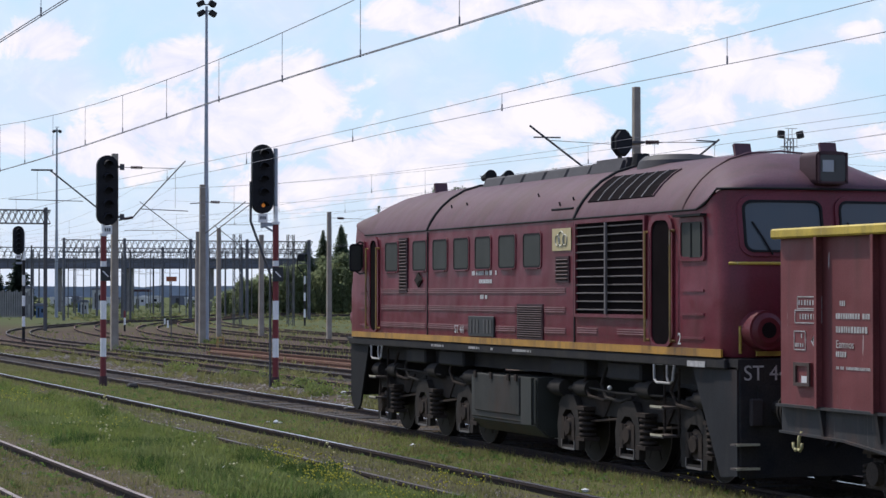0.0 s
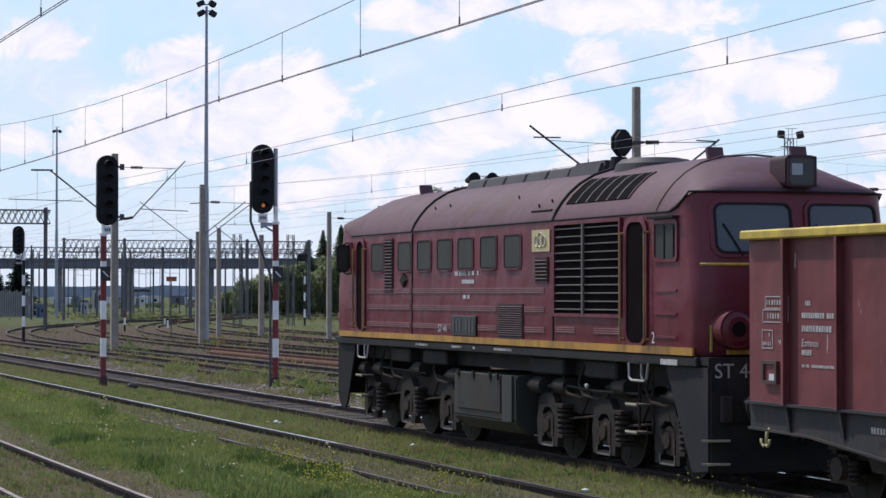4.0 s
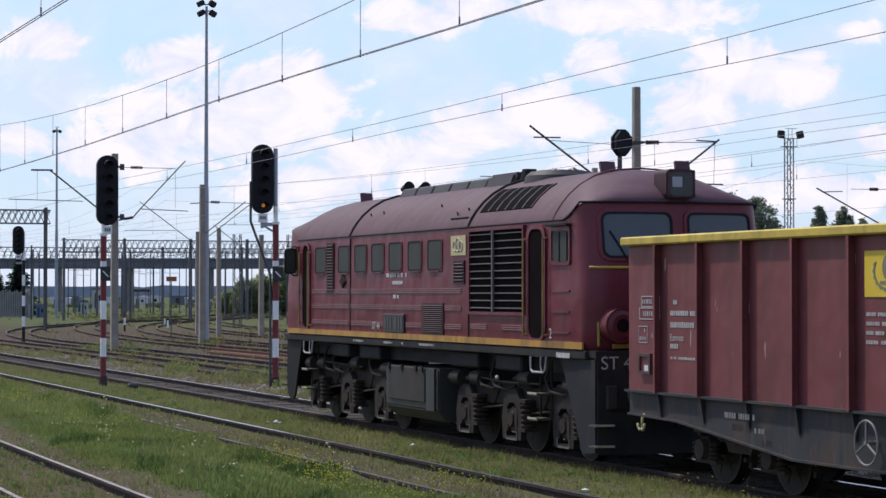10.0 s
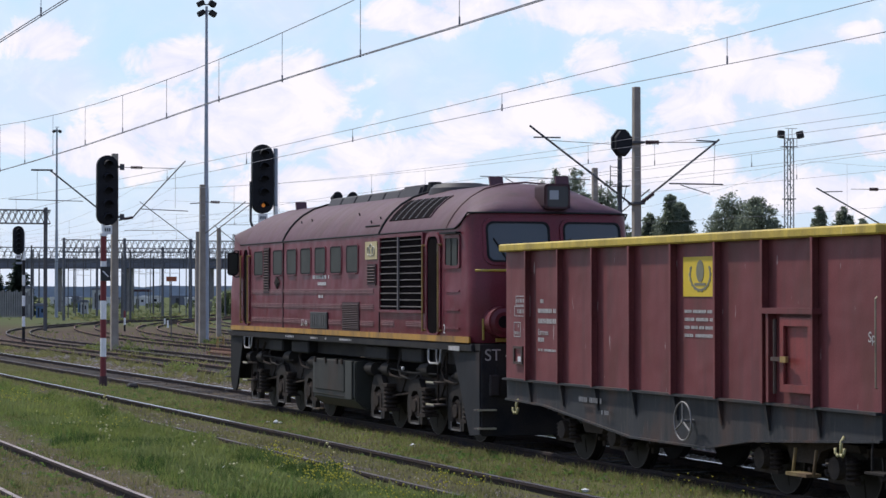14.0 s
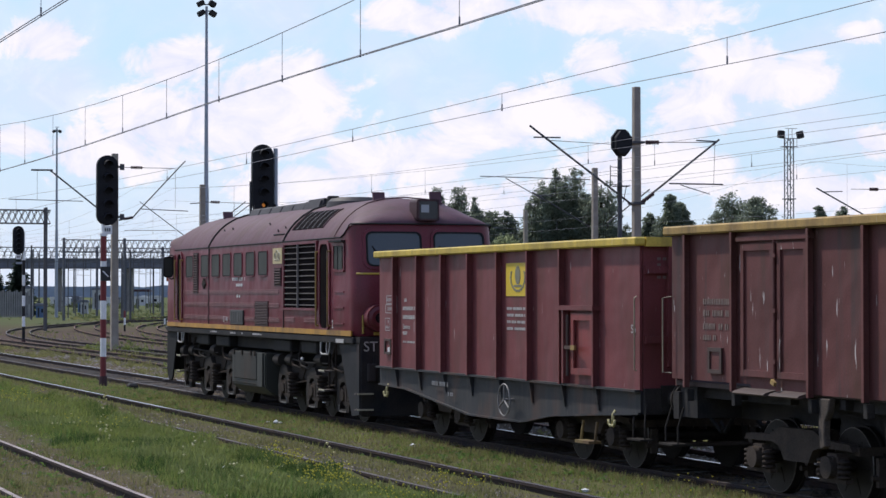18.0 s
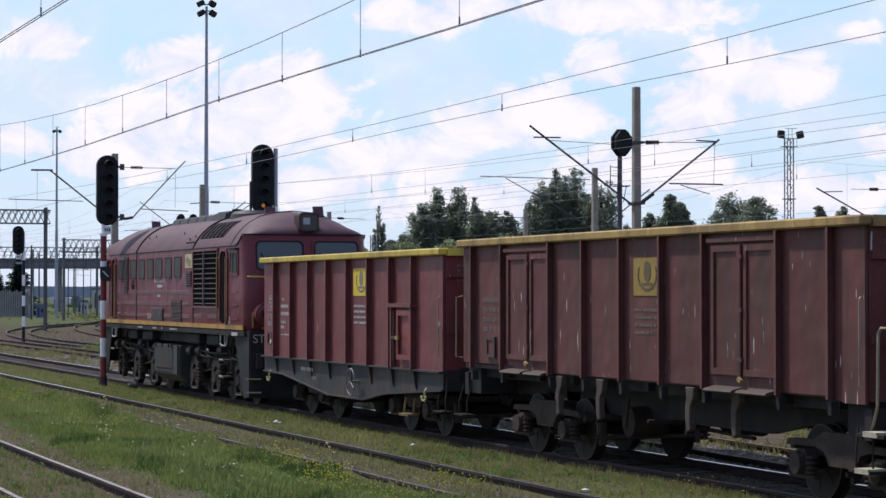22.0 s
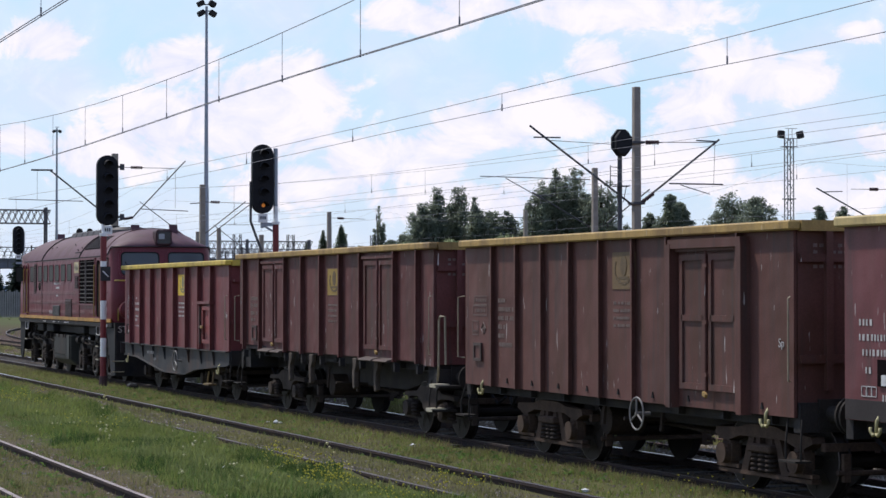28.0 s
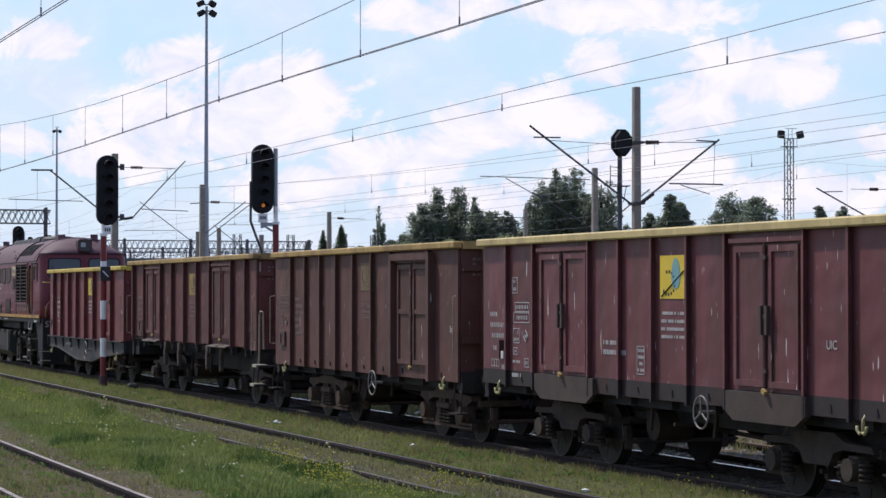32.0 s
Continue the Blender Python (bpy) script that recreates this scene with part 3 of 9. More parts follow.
def side_pose(x, y, z):
    """Lettering on a wall that faces -x; it reads towards -y."""
    return Matrix.Translation((x, y, z)) @ Euler((radians(90), 0, radians(-90))).to_matrix().to_4x4()


def bars(bm, x, y0, z0, width, height, seed, gap=0.24):
    """A line of unreadable lettering: short upright bars on a wall that faces -x."""
    r = random.Random(seed)
    y = y0
    while y > y0 - width:
        w = height * r.uniform(0.30, 0.62)
        if r.random() < 0.85:
            box(bm, (x, y - w / 2, z0 + height / 2), (0.003, w, height * 0.85))
        y -= w + height * gap * r.uniform(0.7, 1.2)


# ---- the train ----
TRACK_X = 14.6
TRAVEL = [(0, 0), (1, 0.02), (1.5, 0.08), (2, 0.21), (3, 0.51), (3.5, 0.66), (4.5, 0.95), (5.5, 1.27), (6, 1.46), (7, 2.01), (8, 2.70), (9, 3.50), (10, 4.38),
          (11, 5.34), (12, 6.42), (13, 7.66), (14, 9.01), (15, 10.45), (16, 11.98), (17, 13.62), (18, 15.36), (19, 17.21), (20, 19.14), (21, 21.17), (22, 23.29),
          (23, 25.50), (24, 27.78), (25, 30.12), (26, 32.55), (27, 35.07), (28, 37.68), (29, 40.40), (30, 43.22), (31, 46.17), (32, 49.22)]


def gone(t):
    """Metres that the train has gone after t seconds."""
    for (a, p), (b, q) in zip(TRAVEL[:-1], TRAVEL[1:]):
        if t <= b:
            return p + (q - p) * (t - a) / (b - a)
    return TRAVEL[-1][1]


VEHICLES, WHEELSETS = [], []


def wheelset_mesh(r, half=0.753):
    bm = B()
    rod(bm, (-1.05, 0, 0), (1.05, 0, 0), 0.085, 10)
    for s in (-1, 1):
        rod(bm, (s * (half - 0.065), 0, 0), (s * (half + 0.065), 0, 0), r, 32)
        rod(bm, (s * (half - 0.095), 0, 0), (s * (half - 0.065), 0, 0), r + 0.028, 32)
        for k in range(6):                              # raised web lines show the turning
            a = k * math.pi / 3
            box(bm, (s * (half + 0.066), math.cos(a) * r * 0.55, math.sin(a) * r * 0.55), (0.012, r * 0.45, 0.03), Matrix.Rotation(a, 4, "X"))
    return mesh_of("wheelset", bm, "wheel_steel", 35)


def tread_mesh(r, half=0.753):
    """The rim of one wheel, where the rail keeps the steel bright."""
    bm = B()
    ring(bm, (half + 0.058, 0, 0), (1, 0, 0), r - 0.004, 0.009, 36, 5)
    return mesh_of("tread_edge", bm, "tread", 60)


WHEEL_BIG, WHEEL_SMALL = wheelset_mesh(0.525), wheelset_mesh(0.46)
TREAD_BIG, TREAD_SMALL = tread_mesh(0.525), tread_mesh(0.46)


def add_wheelset(thing, y, r):
    ob = share("wheelset", WHEEL_BIG if r > 0.5 else WHEEL_SMALL, thing, (0, y, r), "dark greasy steel wheelset")
    for dx in (0.0, -2 * (0.753 + 0.058)):
        share("tread_edge", TREAD_BIG if r > 0.5 else TREAD_SMALL, ob, (dx, 0, 0), "worn bright wheel tread")
    WHEELSETS.append((ob, y, r))


def spring_mesh(h, R, n=5):
    bm = B()
    rod(bm, (0, 0, 0), (0, 0, h), R * 0.55, 10)
    for i in range(n):
        ring(bm, (0, 0, h * (i + 0.5) / n), (0, 0, 1), R * 0.82, h / n * 0.36, 12, 6)
    return mesh_of("spring", bm, "bogie", 50)


SPRING_TALL, SPRING_SHORT = spring_mesh(0.40, 0.13), spring_mesh(0.24, 0.082, 4)


def buffers(thing, y, way, z=1.06, reach=0.56):
    for s in (-1, 1):
        bm = B()
        x = s * 0.875
        rod(bm, (x, y, z), (x, y + way * reach * 0.6, z), 0.105, 16)
        rod(bm, (x, y + way * reach * 0.55, z), (x, y + way * (reach - 0.04), z), 0.075, 14)
        rod(bm, (x, y + way * (reach - 0.04), z), (x, y + way * reach, z), 0.235, 24)
        box(bm, (x, y + way * 0.02, z), (0.36, 0.05, 0.36))
        part("buffer", bm, "bogie_light", thing, "round steel side buffer", 40)
    bm = B()
    tube(bm, [(0, y, z - 0.02), (0, y + way * 0.3, z - 0.06), (0, y + way * 0.55, z - 0.12)], 0.05, 8)
    ring(bm, (0, y + way * 0.5, z - 0.1), (1, 0, 0), 0.1, 0.03, 14, 6)
    part("coupling", bm, "bogie", thing)
    for s in (-1, 1):
        bm = B()
        tube(bm, [(s * 0.35, y, z - 0.15), (s * 0.36, y + way * 0.18, z - 0.3), (s * 0.33, y + way * 0.4, z - 0.45), (s * 0.28, y + way * 0.62, z - 0.32)], 0.028, 8)
        part("brake_hose", bm, "rubber", thing)


# ---- the locomotive ----
loco = empty("diesel_locomotive", (TRACK_X, 33.34, 0), "dark red diesel locomotive with faded roof and yellow stripe", "locomotive")
VEHICLES.append(loco)


def outline(w, l0, l1, rc, n=6):
    """Plan of the body: half width w, ends at -l0 and l1, corner radius rc, ends bowed a little."""
    pts = []
    for cx, cy, a0 in ((w - rc, l1 - rc, 0), (-w + rc, l1 - rc, 90), (-w + rc, -l0 + rc, 180), (w - rc, -l0 + rc, 270)):
        for i in range(n + 1):
            a = radians(a0 + 90 * i / n)
            pts.append((cx + rc * math.cos(a), cy + rc * math.sin(a)))
    out = []
    for x, y in pts:
        k = 1 - (x / w) ** 2
        out.append((x, y + (0.16 * k if y > 0 else -0.16 * k)))
    return out


def loft(levels, cap_top=True, cap_bottom=False, shift=None):
    """Skin through plans (z, w, l0, l1, rc); shift(x, y, z) gives a new height."""
    bm = B()
    rows = []
    for z, w, l0, l1, rc in levels:
        pts = outline(w, l0, l1, rc)
        # two more points along each end to carry the bow
        full = []
        for i, p in enumerate(pts):
            full.append(p)
            q = pts[(i + 1) % len(pts)]
            if i in (6, 20):
                s = 1 if p[1] > 0 else -1
                for k in (1, 2, 3):
                    x = p[0] + (q[0] - p[0]) * k / 4
                    base = (l1 if s > 0 else -l0)
                    full.append((x, base + s * 0.16 * (1 - (x / w) ** 2)))
            if i in (13, 27):       # stations along the straight sides
                for y in (6.9, 4.0, 1.3, -1.3, -4.0, -6.9):
                    y = min(max(y, -(l0 - rc) * 0.985), (l1 - rc) * 0.985)
                    full.append((-w, y) if i == 13 else (w, -y))
        rows.append([bm.verts.new((x, y, shift(x, y, z) if shift else z)) for x, y in full])
    n = len(rows[0])
    for a, b in zip(rows[:-1], rows[1:]):
        for i in range(n):
            bm.faces.new((a[i], a[(i + 1) % n], b[(i + 1) % n], b[i]))
    if cap_top:
        bm.faces.new(rows[-1])
    if cap_bottom:
        bm.faces.new(rows[0][::-1])
    bmesh.ops.recalc_face_normals(bm, faces=bm.faces[:])
    return bm


def brow(x, y, z):
    """The roof edge lifts over the windscreens."""
    if abs(y) > 7.0 and 3.5 < z < 4.1:
        k = min(1, max(0, (abs(y) - 7.0) / 0.75))
        return z + 0.24 * k * k * (3 - 2 * k) * min(1, (4.105 - z) / 0.5)
    return z


body = part("body_shell", loft([(1.70, 1.44, 7.95, 7.95, 0.30), (1.80, 1.46, 8.0, 8.0, 0.30), (2.55, 1.46, 8.02, 8.02, 0.32), (2.75, 1.46, 7.98, 7.98, 0.34), (3.60, 1.455, 7.80, 7.80, 0.42)], False, True, brow), "loco_red", loco, smooth=32)
part("roof", loft([(3.605, 1.462, 7.83, 7.83, 0.44), (3.64, 1.452, 7.83, 7.83, 0.45), (3.74, 1.395, 7.79, 7.79, 0.48), (3.86, 1.315, 7.71, 7.71, 0.54), (4.00, 1.195, 7.57, 7.57, 0.62), (4.14, 1.03, 7.36, 7.36, 0.7), (4.28, 0.79, 7.02, 7.02, 0.65), (4.37, 0.50, 6.5, 6.5, 0.45), (4.405, 0.2, 6.0, 6.0, 0.18)], True, False, brow), "loco_roof", loco, "faded mauve-red curved roof", 40)

# deck sill, stripes
for s in (-1, 1):
    bm = B()
    box(bm, (s * 1.42, 0, 1.62), (0.12, 15.9, 0.13))
    bevel(bm, 0.015)
    part("side_sill", bm, "frame_dark", loco, "black underframe sill")
    bm = B()
    box(bm, (s * 1.478, -0.1, 1.750), (0.03, 15.5, 0.10))
    part("yellow_stripe", bm, "stripe", loco, "orange-yellow stripe along the deck edge")
for s in (-1, 1):
    bm = B()
    box(bm, (0, s * 8.12, 1.75), (2.2, 0.06, 0.06))
    part("end_stripe", bm, "yellow", loco)
    bm = B()
    box(bm, (0, s * 7.9, 1.62), (2.84, 0.7, 0.13))
    part("end_sill", bm, "frame_dark", loco)
    bm = B()
    line = []
    for k in range(17):
        x = -1.38 + 2.76 * k / 16
        q = (x, s * (8.0 + 0.16 * (1 - (x / 1.46) ** 2) - (0.0 if abs(x) < 1.14 else 0.34 - math.sqrt(max(0, 0.34 ** 2 - (abs(x) - 1.12) ** 2))) - 0.03), 2.89)
        line.append(q)
    tube(bm, line, 0.02, 6)
    part("windscreen_strip", bm, "yellow", loco)

SX = -1.46


def window(y0, y1, z0, z1, pane="pane_dusty", r=0.09, name="window"):
    """A side window: raised frame, glass set back in it, sill."""
    bm = B()
    ring_frame(bm, rounded_rect(y0, y1, z0, z1, r), rounded_rect(y0 + 0.035, y1 - 0.035, z0 + 0.035, z1 - 0.035, r * 0.7), SX - 0.012, SX + 0.01)
    fr = part(name, bm, "loco_red", loco)
    bm = B()
    prism(bm, rounded_rect(y0 + 0.03, y1 - 0.03, z0 + 0.03, z1 - 0.03, r * 0.7), SX - 0.008, SX + 0.004)
    part("pane", bm, pane, fr, "dusty grey glass pane")
    bm = B()
    ring_frame(bm, rounded_rect(y0 + 0.028, y1 - 0.028, z0 + 0.028, z1 - 0.028, r * 0.75), rounded_rect(y0 + 0.055, y1 - 0.055, z0 + 0.055, z1 - 0.055, r * 0.6), SX - 0.014, SX - 0.006)
    part("seal", bm, "rubber", fr)
    bm = B()
    box(bm, (SX - 0.020, (y0 + y1) / 2, z0 + 0.012), (0.03, (y1 - y0) * 0.75, 0.014))
    part("sill", bm, "loco_red", fr)
    return fr


for a, b in ((-1.66, -0.93), (-0.60, 0.09), (0.44, 1.15), (1.44, 2.16), (2.46, 3.19), (3.45, 4.28), (4.98, 5.78)):
    c = (a + b) / 2
    window(c - 0.38, c + 0.38, 2.88, 3.46)

# cab doors with rails, shown open by a near-black sheet painted as inner shade
for a, b in ((-6.28, -5.45), (6.05, 6.70)):
    bm = B()
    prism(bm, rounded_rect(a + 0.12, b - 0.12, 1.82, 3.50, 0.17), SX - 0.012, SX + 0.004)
    d = part("door_opening", bm, "gap", loco, "near-black sheet painted as shade in the cab doorway")
    bm = B()
    ring_frame(bm, rounded_rect(a + 0.04, b - 0.04, 1.80, 3.56, 0.2), rounded_rect(a + 0.13, b - 0.13, 1.83, 3.49, 0.16), SX - 0.03, SX + 0.01)
    part("door_frame", bm, "loco_red", d)
    for y in (a + 0.02, b - 0.02):
        bm = B()
        rod(bm, (SX - 0.07, y, 1.86), (SX - 0.07, y, 3.36), 0.017, 8)
        for z in (1.88, 3.34):
            rod(bm, (SX - 0.07, y, z), (SX, y, z), 0.018, 6)
        part("handrail", bm, "ochre", loco, "dull yellow upright handrail")

# half-open cab side windows with sash; near-black sheet paints the leading one's shade
for a, b in ((-7.28, -6.42), (6.90, 7.32)):
    bm = B()
    ring_frame(bm, rounded_rect(a, b, 2.93, 3.50, 0.08), rounded_rect(a + 0.06, b - 0.06, 2.99, 3.44, 0.05), SX - 0.025, SX + 0.01)
    fr = part("cab_window", bm, "loco_red", loco)
    bm = B()
    box(bm, (SX - 0.004, (a + b) / 2, 3.215), (0.012, b - a - 0.1, 0.46))
    part("opening", bm, "pane_dusty" if a < 0 else "gap", fr)
    if a < 0:
        bm = B()
        box(bm, (SX - 0.02, a + 0.33, 3.2), (0.02, 0.40, 0.44))
        part("pane", bm, "pane_dusty", fr, "slid-back glass sash")
        bm = B()
        box(bm, (SX - 0.034, a + 0.45, 3.2), (0.014, 0.025, 0.44))
        part("bracket", bm, "rubber", fr)
        bm = B()
        box(bm, (SX - 0.05, a + 0.43, 3.525), (0.09, 0.92, 0.03))
        part("rain_strip", bm, "rubber", fr)

# outside mirror at the leading cab
bm = B()
ring_frame(bm, rounded_rect(SX - 0.27, SX - 0.03, 2.92, 3.44, 0.07), rounded_rect(SX - 0.25, SX - 0.05, 2.95, 3.41, 0.05), 0.0, 0.035)
for v in bm.verts:
    v.co = Vector((v.co.y, 7.03 + v.co.x, v.co.z))
tube(bm, [(SX, 6.95, 3.44), (SX - 0.08, 7.0, 3.48), (SX - 0.15, 7.04, 3.43)], 0.015)
tube(bm, [(SX, 6.95, 2.9), (SX - 0.08, 7.02, 2.88), (SX - 0.15, 7.04, 2.93)], 0.015)
mirror = part("side_mirror", bm, "rubber", loco, "black-framed outside mirror on a bracket")
bm = B()
box(bm, (SX - 0.15, 7.05, 3.18), (0.21, 0.012, 0.47))
part("glass", bm, "pane_dusty", mirror, "dim grey mirror glass")

# big radiator grille; a near-black sheet paints the shade behind its slats
ga, gb, gz0, gz1 = -5.36, -3.05, 2.22, 3.52
bm = B()
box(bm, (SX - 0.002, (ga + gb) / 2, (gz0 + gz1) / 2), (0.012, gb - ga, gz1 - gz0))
grille = part("radiator_grille", bm, "gap", loco, "radiator grille slats over a black sheet of painted shade")
bm = B()
ring_frame(bm, [(ga - 0.05, gz0 - 0.05), (gb + 0.05, gz0 - 0.05), (gb + 0.05, gz1 + 0.05), (ga - 0.05, gz1 + 0.05)], [(ga, gz0), (gb, gz0), (gb, gz1), (ga, gz1)], SX - 0.045, SX)
part("grille_frame", bm, "loco_red", grille)
for i in range(11):
    bm = B()
    z = gz0 + (i + 0.5) * (gz1 - gz0) / 11
    box(bm, (SX - 0.026, (ga + gb) / 2, z), (0.03, gb - ga - 0.02, 0.012), Matrix.Rotation(radians(-15), 4, "Y"))
    part("slat", bm, "slat_pale", grille)
for f in (0.48,):
    bm = B()
    box(bm, (SX - 0.06, gb - f * (gb - ga), (gz0 + gz1) / 2), (0.03, 0.05, gz1 - gz0))
    part("bar", bm, "slat_pale", grille)


def louvre(name, y0, y1, z0, z1, n, mat_name="loco_red"):
    bm = B()
    # black backing sheet paints the shade between the slats
    box(bm, (SX - 0.004, (y0 + y1) / 2, (z0 + z1) / 2), (0.016, y1 - y0, z1 - z0))
    ob = part(name, bm, "rubber", loco)
    bm = B()
    ring_frame(bm, [(y0 - 0.03, z0 - 0.03), (y1 + 0.03, z0 - 0.03), (y1 + 0.03, z1 + 0.03), (y0 - 0.03, z1 + 0.03)], [(y0, z0), (y1, z0), (y1, z1), (y0, z1)], SX - 0.022, SX)
    part("frame", bm, mat_name, ob)
    for i in range(n):
        bm = B()
        box(bm, (SX - 0.02, (y0 + y1) / 2, z0 + (i + 0.5) * (z1 - z0) / n), (0.022, y1 - y0, (z1 - z0) / n * 0.5), Matrix.Rotation(radians(-40), 4, "Y"))
        part("slat", bm, mat_name, ob)


louvre("side_louvre", -2.72, -2.28, 2.70, 3.03, 6, "lamp_case")
louvre("narrow_louvre", 4.52, 4.90, 2.55, 3.47, 16, "lamp_case")
louvre("lower_louvre", -1.72, -0.74, 1.84, 2.32, 14, "lamp_case")

bm = B()
box(bm, (SX - 0.006, -2.46, 3.31), (0.012, 0.70, 0.33))
sign = part("owner_panel", bm, "cream", loco, "cream metal panel with a grey emblem")
bm = B()
for k in (-1, 0, 1):
    ring(bm, (SX - 0.014, -2.46 + k * 0.14, 3.32 - abs(k) * 0.02), (1, 0, 0), 0.08 if k else 0.11, 0.012, 14, 4)
part("emblem", bm, "emblem_faint", sign)

# number plate and badge
bm = B()
box(bm, (SX - 0.02, 0.82, 1.98), (0.03, 1.14, 0.33))
bevel(bm, 0.008)
plate = part("number_plate", bm, "black_plate", loco, "black cast number plate")
bm = B()
for i in range(7):
    if i != 3:
        box(bm, (SX - 0.038, 1.26 - i * 0.15, 1.98), (0.008, 0.085, 0.22))
part("plate_bars", bm, "plate_text", plate)
bm = B()
prism(bm, [(3.89, 2.62), (3.70, 2.745), (3.89, 2.87), (4.08, 2.745)], SX - 0.03, SX)
prism(bm, [(3.89, 2.66), (3.77, 2.745), (3.89, 2.83), (4.01, 2.745)], SX - 0.04, SX - 0.03)
part("builder_badge", bm, "bogie_light", loco, "grey diamond-shaped badge")

# pressed lines in the side sheets, paler for dust and a painted highlight
for y0, y1, zs in ((-2.6, 1.95, (2.56,)), (3.55, 5.95, (2.56,)), (-0.62, 3.4, (2.27,)), (-2.6, -1.8, (2.27, 1.96)), (3.55, 5.95, (2.27, 1.96)), (1.45, 3.4, (1.96,)), (-0.62, 0.2, (1.96,)),
                   (-5.35, -4.45, (1.98,)), (-3.75, -3.05, (1.98,)), (1.95, 3.4, (2.56,))):
    for z in zs:
        for k in (-1, 0, 1):
            bm = B()
            box(bm, (SX - 0.006, (y0 + y1) / 2, z + k * 0.032), (0.022, y1 - y0, 0.012))
            part("pressed_line", bm, "loco_line", loco)
for z in (2.55, 2.24, 1.93):
    bm = B()
    box(bm, (SX - 0.008, -6.85, z), (0.02, 0.75, 0.03))
    part("pressed_line", bm, "loco_red", loco)
    bm = B()
    box(bm, (SX - 0.008, 7.0, z), (0.02, 0.4, 0.03))
    part("pressed_line", bm, "loco_red", loco)
for y in (3.45, -2.93):
    bm = B()
    box(bm, (SX - 0.003, y, 2.68), (0.02, 0.035, 1.78))
    part("sheet_joint", bm, "rubber", loco)

# lettering
text("class_lettering", "ST 44", 0.19, "white", loco, side_pose(SX - 0.012, 2.1, 1.86))
text("end_digit", "2", 0.22, "white", loco, side_pose(SX - 0.012, -6.36, 1.84))
text("class_lettering", "ST 44", 0.27, "white_worn", loco, Matrix.Translation((-1.345, -8.262, 1.42)) @ Euler((radians(90), 0, 0)).to_matrix().to_4x4())
bm = B()
bars(bm, SX - 0.008, 1.28, 2.80, 1.15, 0.085, 3)
bars(bm, SX - 0.008, 0.95, 2.67, 0.55, 0.075, 4)
bars(bm, SX - 0.008, 0.9, 2.42, 0.28, 0.075, 5)
part("side_lettering", bm, "white", loco)
bm = B()
for i, (y, w) in enumerate(((3.2, 0.6), (1.4, 0.5), (0.4, 0.15), (-0.5, 0.8))):
    bars(bm, SX - 0.025, y, 1.605, w, 0.045, 20 + i)
part("sill_lettering", bm, "white_worn", loco)
bm = B()
box(bm, (SX - 0.03, -7.0, 1.60), (0.01, 0.62, 0.075))
part("sill_plate", bm, "white_worn", loco)

# roof fittings
for y in (3.45, -2.93):
    bm = B()
    arch = [(1.470, 3.6), (1.40, 3.75), (1.32, 3.868), (1.20, 4.008), (1.035, 4.15), (0.79, 4.292), (0.5, 4.382), (0.0, 4.42)]
    tube(bm, [(-x, y, z) for x, z in arch] + [(x, y, z) for x, z in arch[-2::-1]], 0.028, 6)
    part("roof_rib", bm, "rubber", loco, "dark joint strip across the roof")
bm = B()
for s in (-1, 1):
    prev = None
    for x, z in ((1.470, 3.6), (1.398, 3.745), (1.318, 3.864), (1.198, 4.004), (1.033, 4.144), (0.79, 4.285), (0.5, 4.375), (0.0, 4.41)):
        p = (s * x, -6.5, z)
        if prev:
            rod(bm, prev, p, 0.014, 6)
        prev = p
part("roof_seam", bm, "loco_roof", loco)
bm = B()
for s in (-1, 1):
    tube(bm, [(s * 1.462, -6.95, 3.60), (s * 1.462, 6.95, 3.60)], 0.014, 6)
part("gutter", bm, "rubber", loco, "dark rain gutter along the roof edge")
bm = B()
line = [(-1.465, -6.95, 3.60), (-1.465, -7.25, 3.66), (-1.455, -7.5, 3.78)]
for k in range(13):
    x = -1.44 + 2.88 * k / 12
    y = -7.90 - 0.14 * (1 - (x / 1.47) ** 2) + (0.30 if abs(x) > 1.40 else 0.06 if abs(x) > 1.1 else 0)
    line.append((x, y, 3.845))
tube(bm, line + [(1.455, -7.5, 3.78), (1.465, -7.25, 3.66), (1.465, -6.95, 3.60)], 0.016, 6)
part("brow_strip", bm, "rubber", loco)

for i in range(5):
    bm = B()
    prism(bm, [(-0.62, 4.30), (0.62, 4.30), (0.52, 4.50), (-0.52, 4.50)], 3.1 - i * 0.92, 3.1 - i * 0.92 - 0.86, "y")
    bevel(bm, 0.03)
    part("roof_hatch", bm, "roof_dark", loco, "dark raised roof hatch")
bm = B()
prism(bm, [(-0.66, 4.28), (0.66, 4.28), (0.56, 4.54), (-0.56, 4.54)], -1.55, -2.75, "y")
bevel(bm, 0.05, 2)
part("silencer_box", bm, "roof_dark", loco)
bm = B()
rod(bm, (-0.1, -3.60, 4.30), (-0.1, -3.60, 4.43), 0.62, 28, 0.58)
rod(bm, (-0.1, -3.60, 4.43), (-0.1, -3.60, 4.50), 0.58, 28, 0.50)
rod(bm, (-0.1, -3.60, 4.50), (-0.1, -3.60, 4.52), 0.40, 24, 0.38)
part("fan_cowl", bm, "roof_dark", loco, "round roof fan cowl", 40)
bm = B()
rod(bm, (-0.35, -2.85, 4.40), (-0.35, -2.85, 4.58), 0.16, 14, 0.12)
part("exhaust", bm, "rubber", loco, "sooty exhaust outlet")
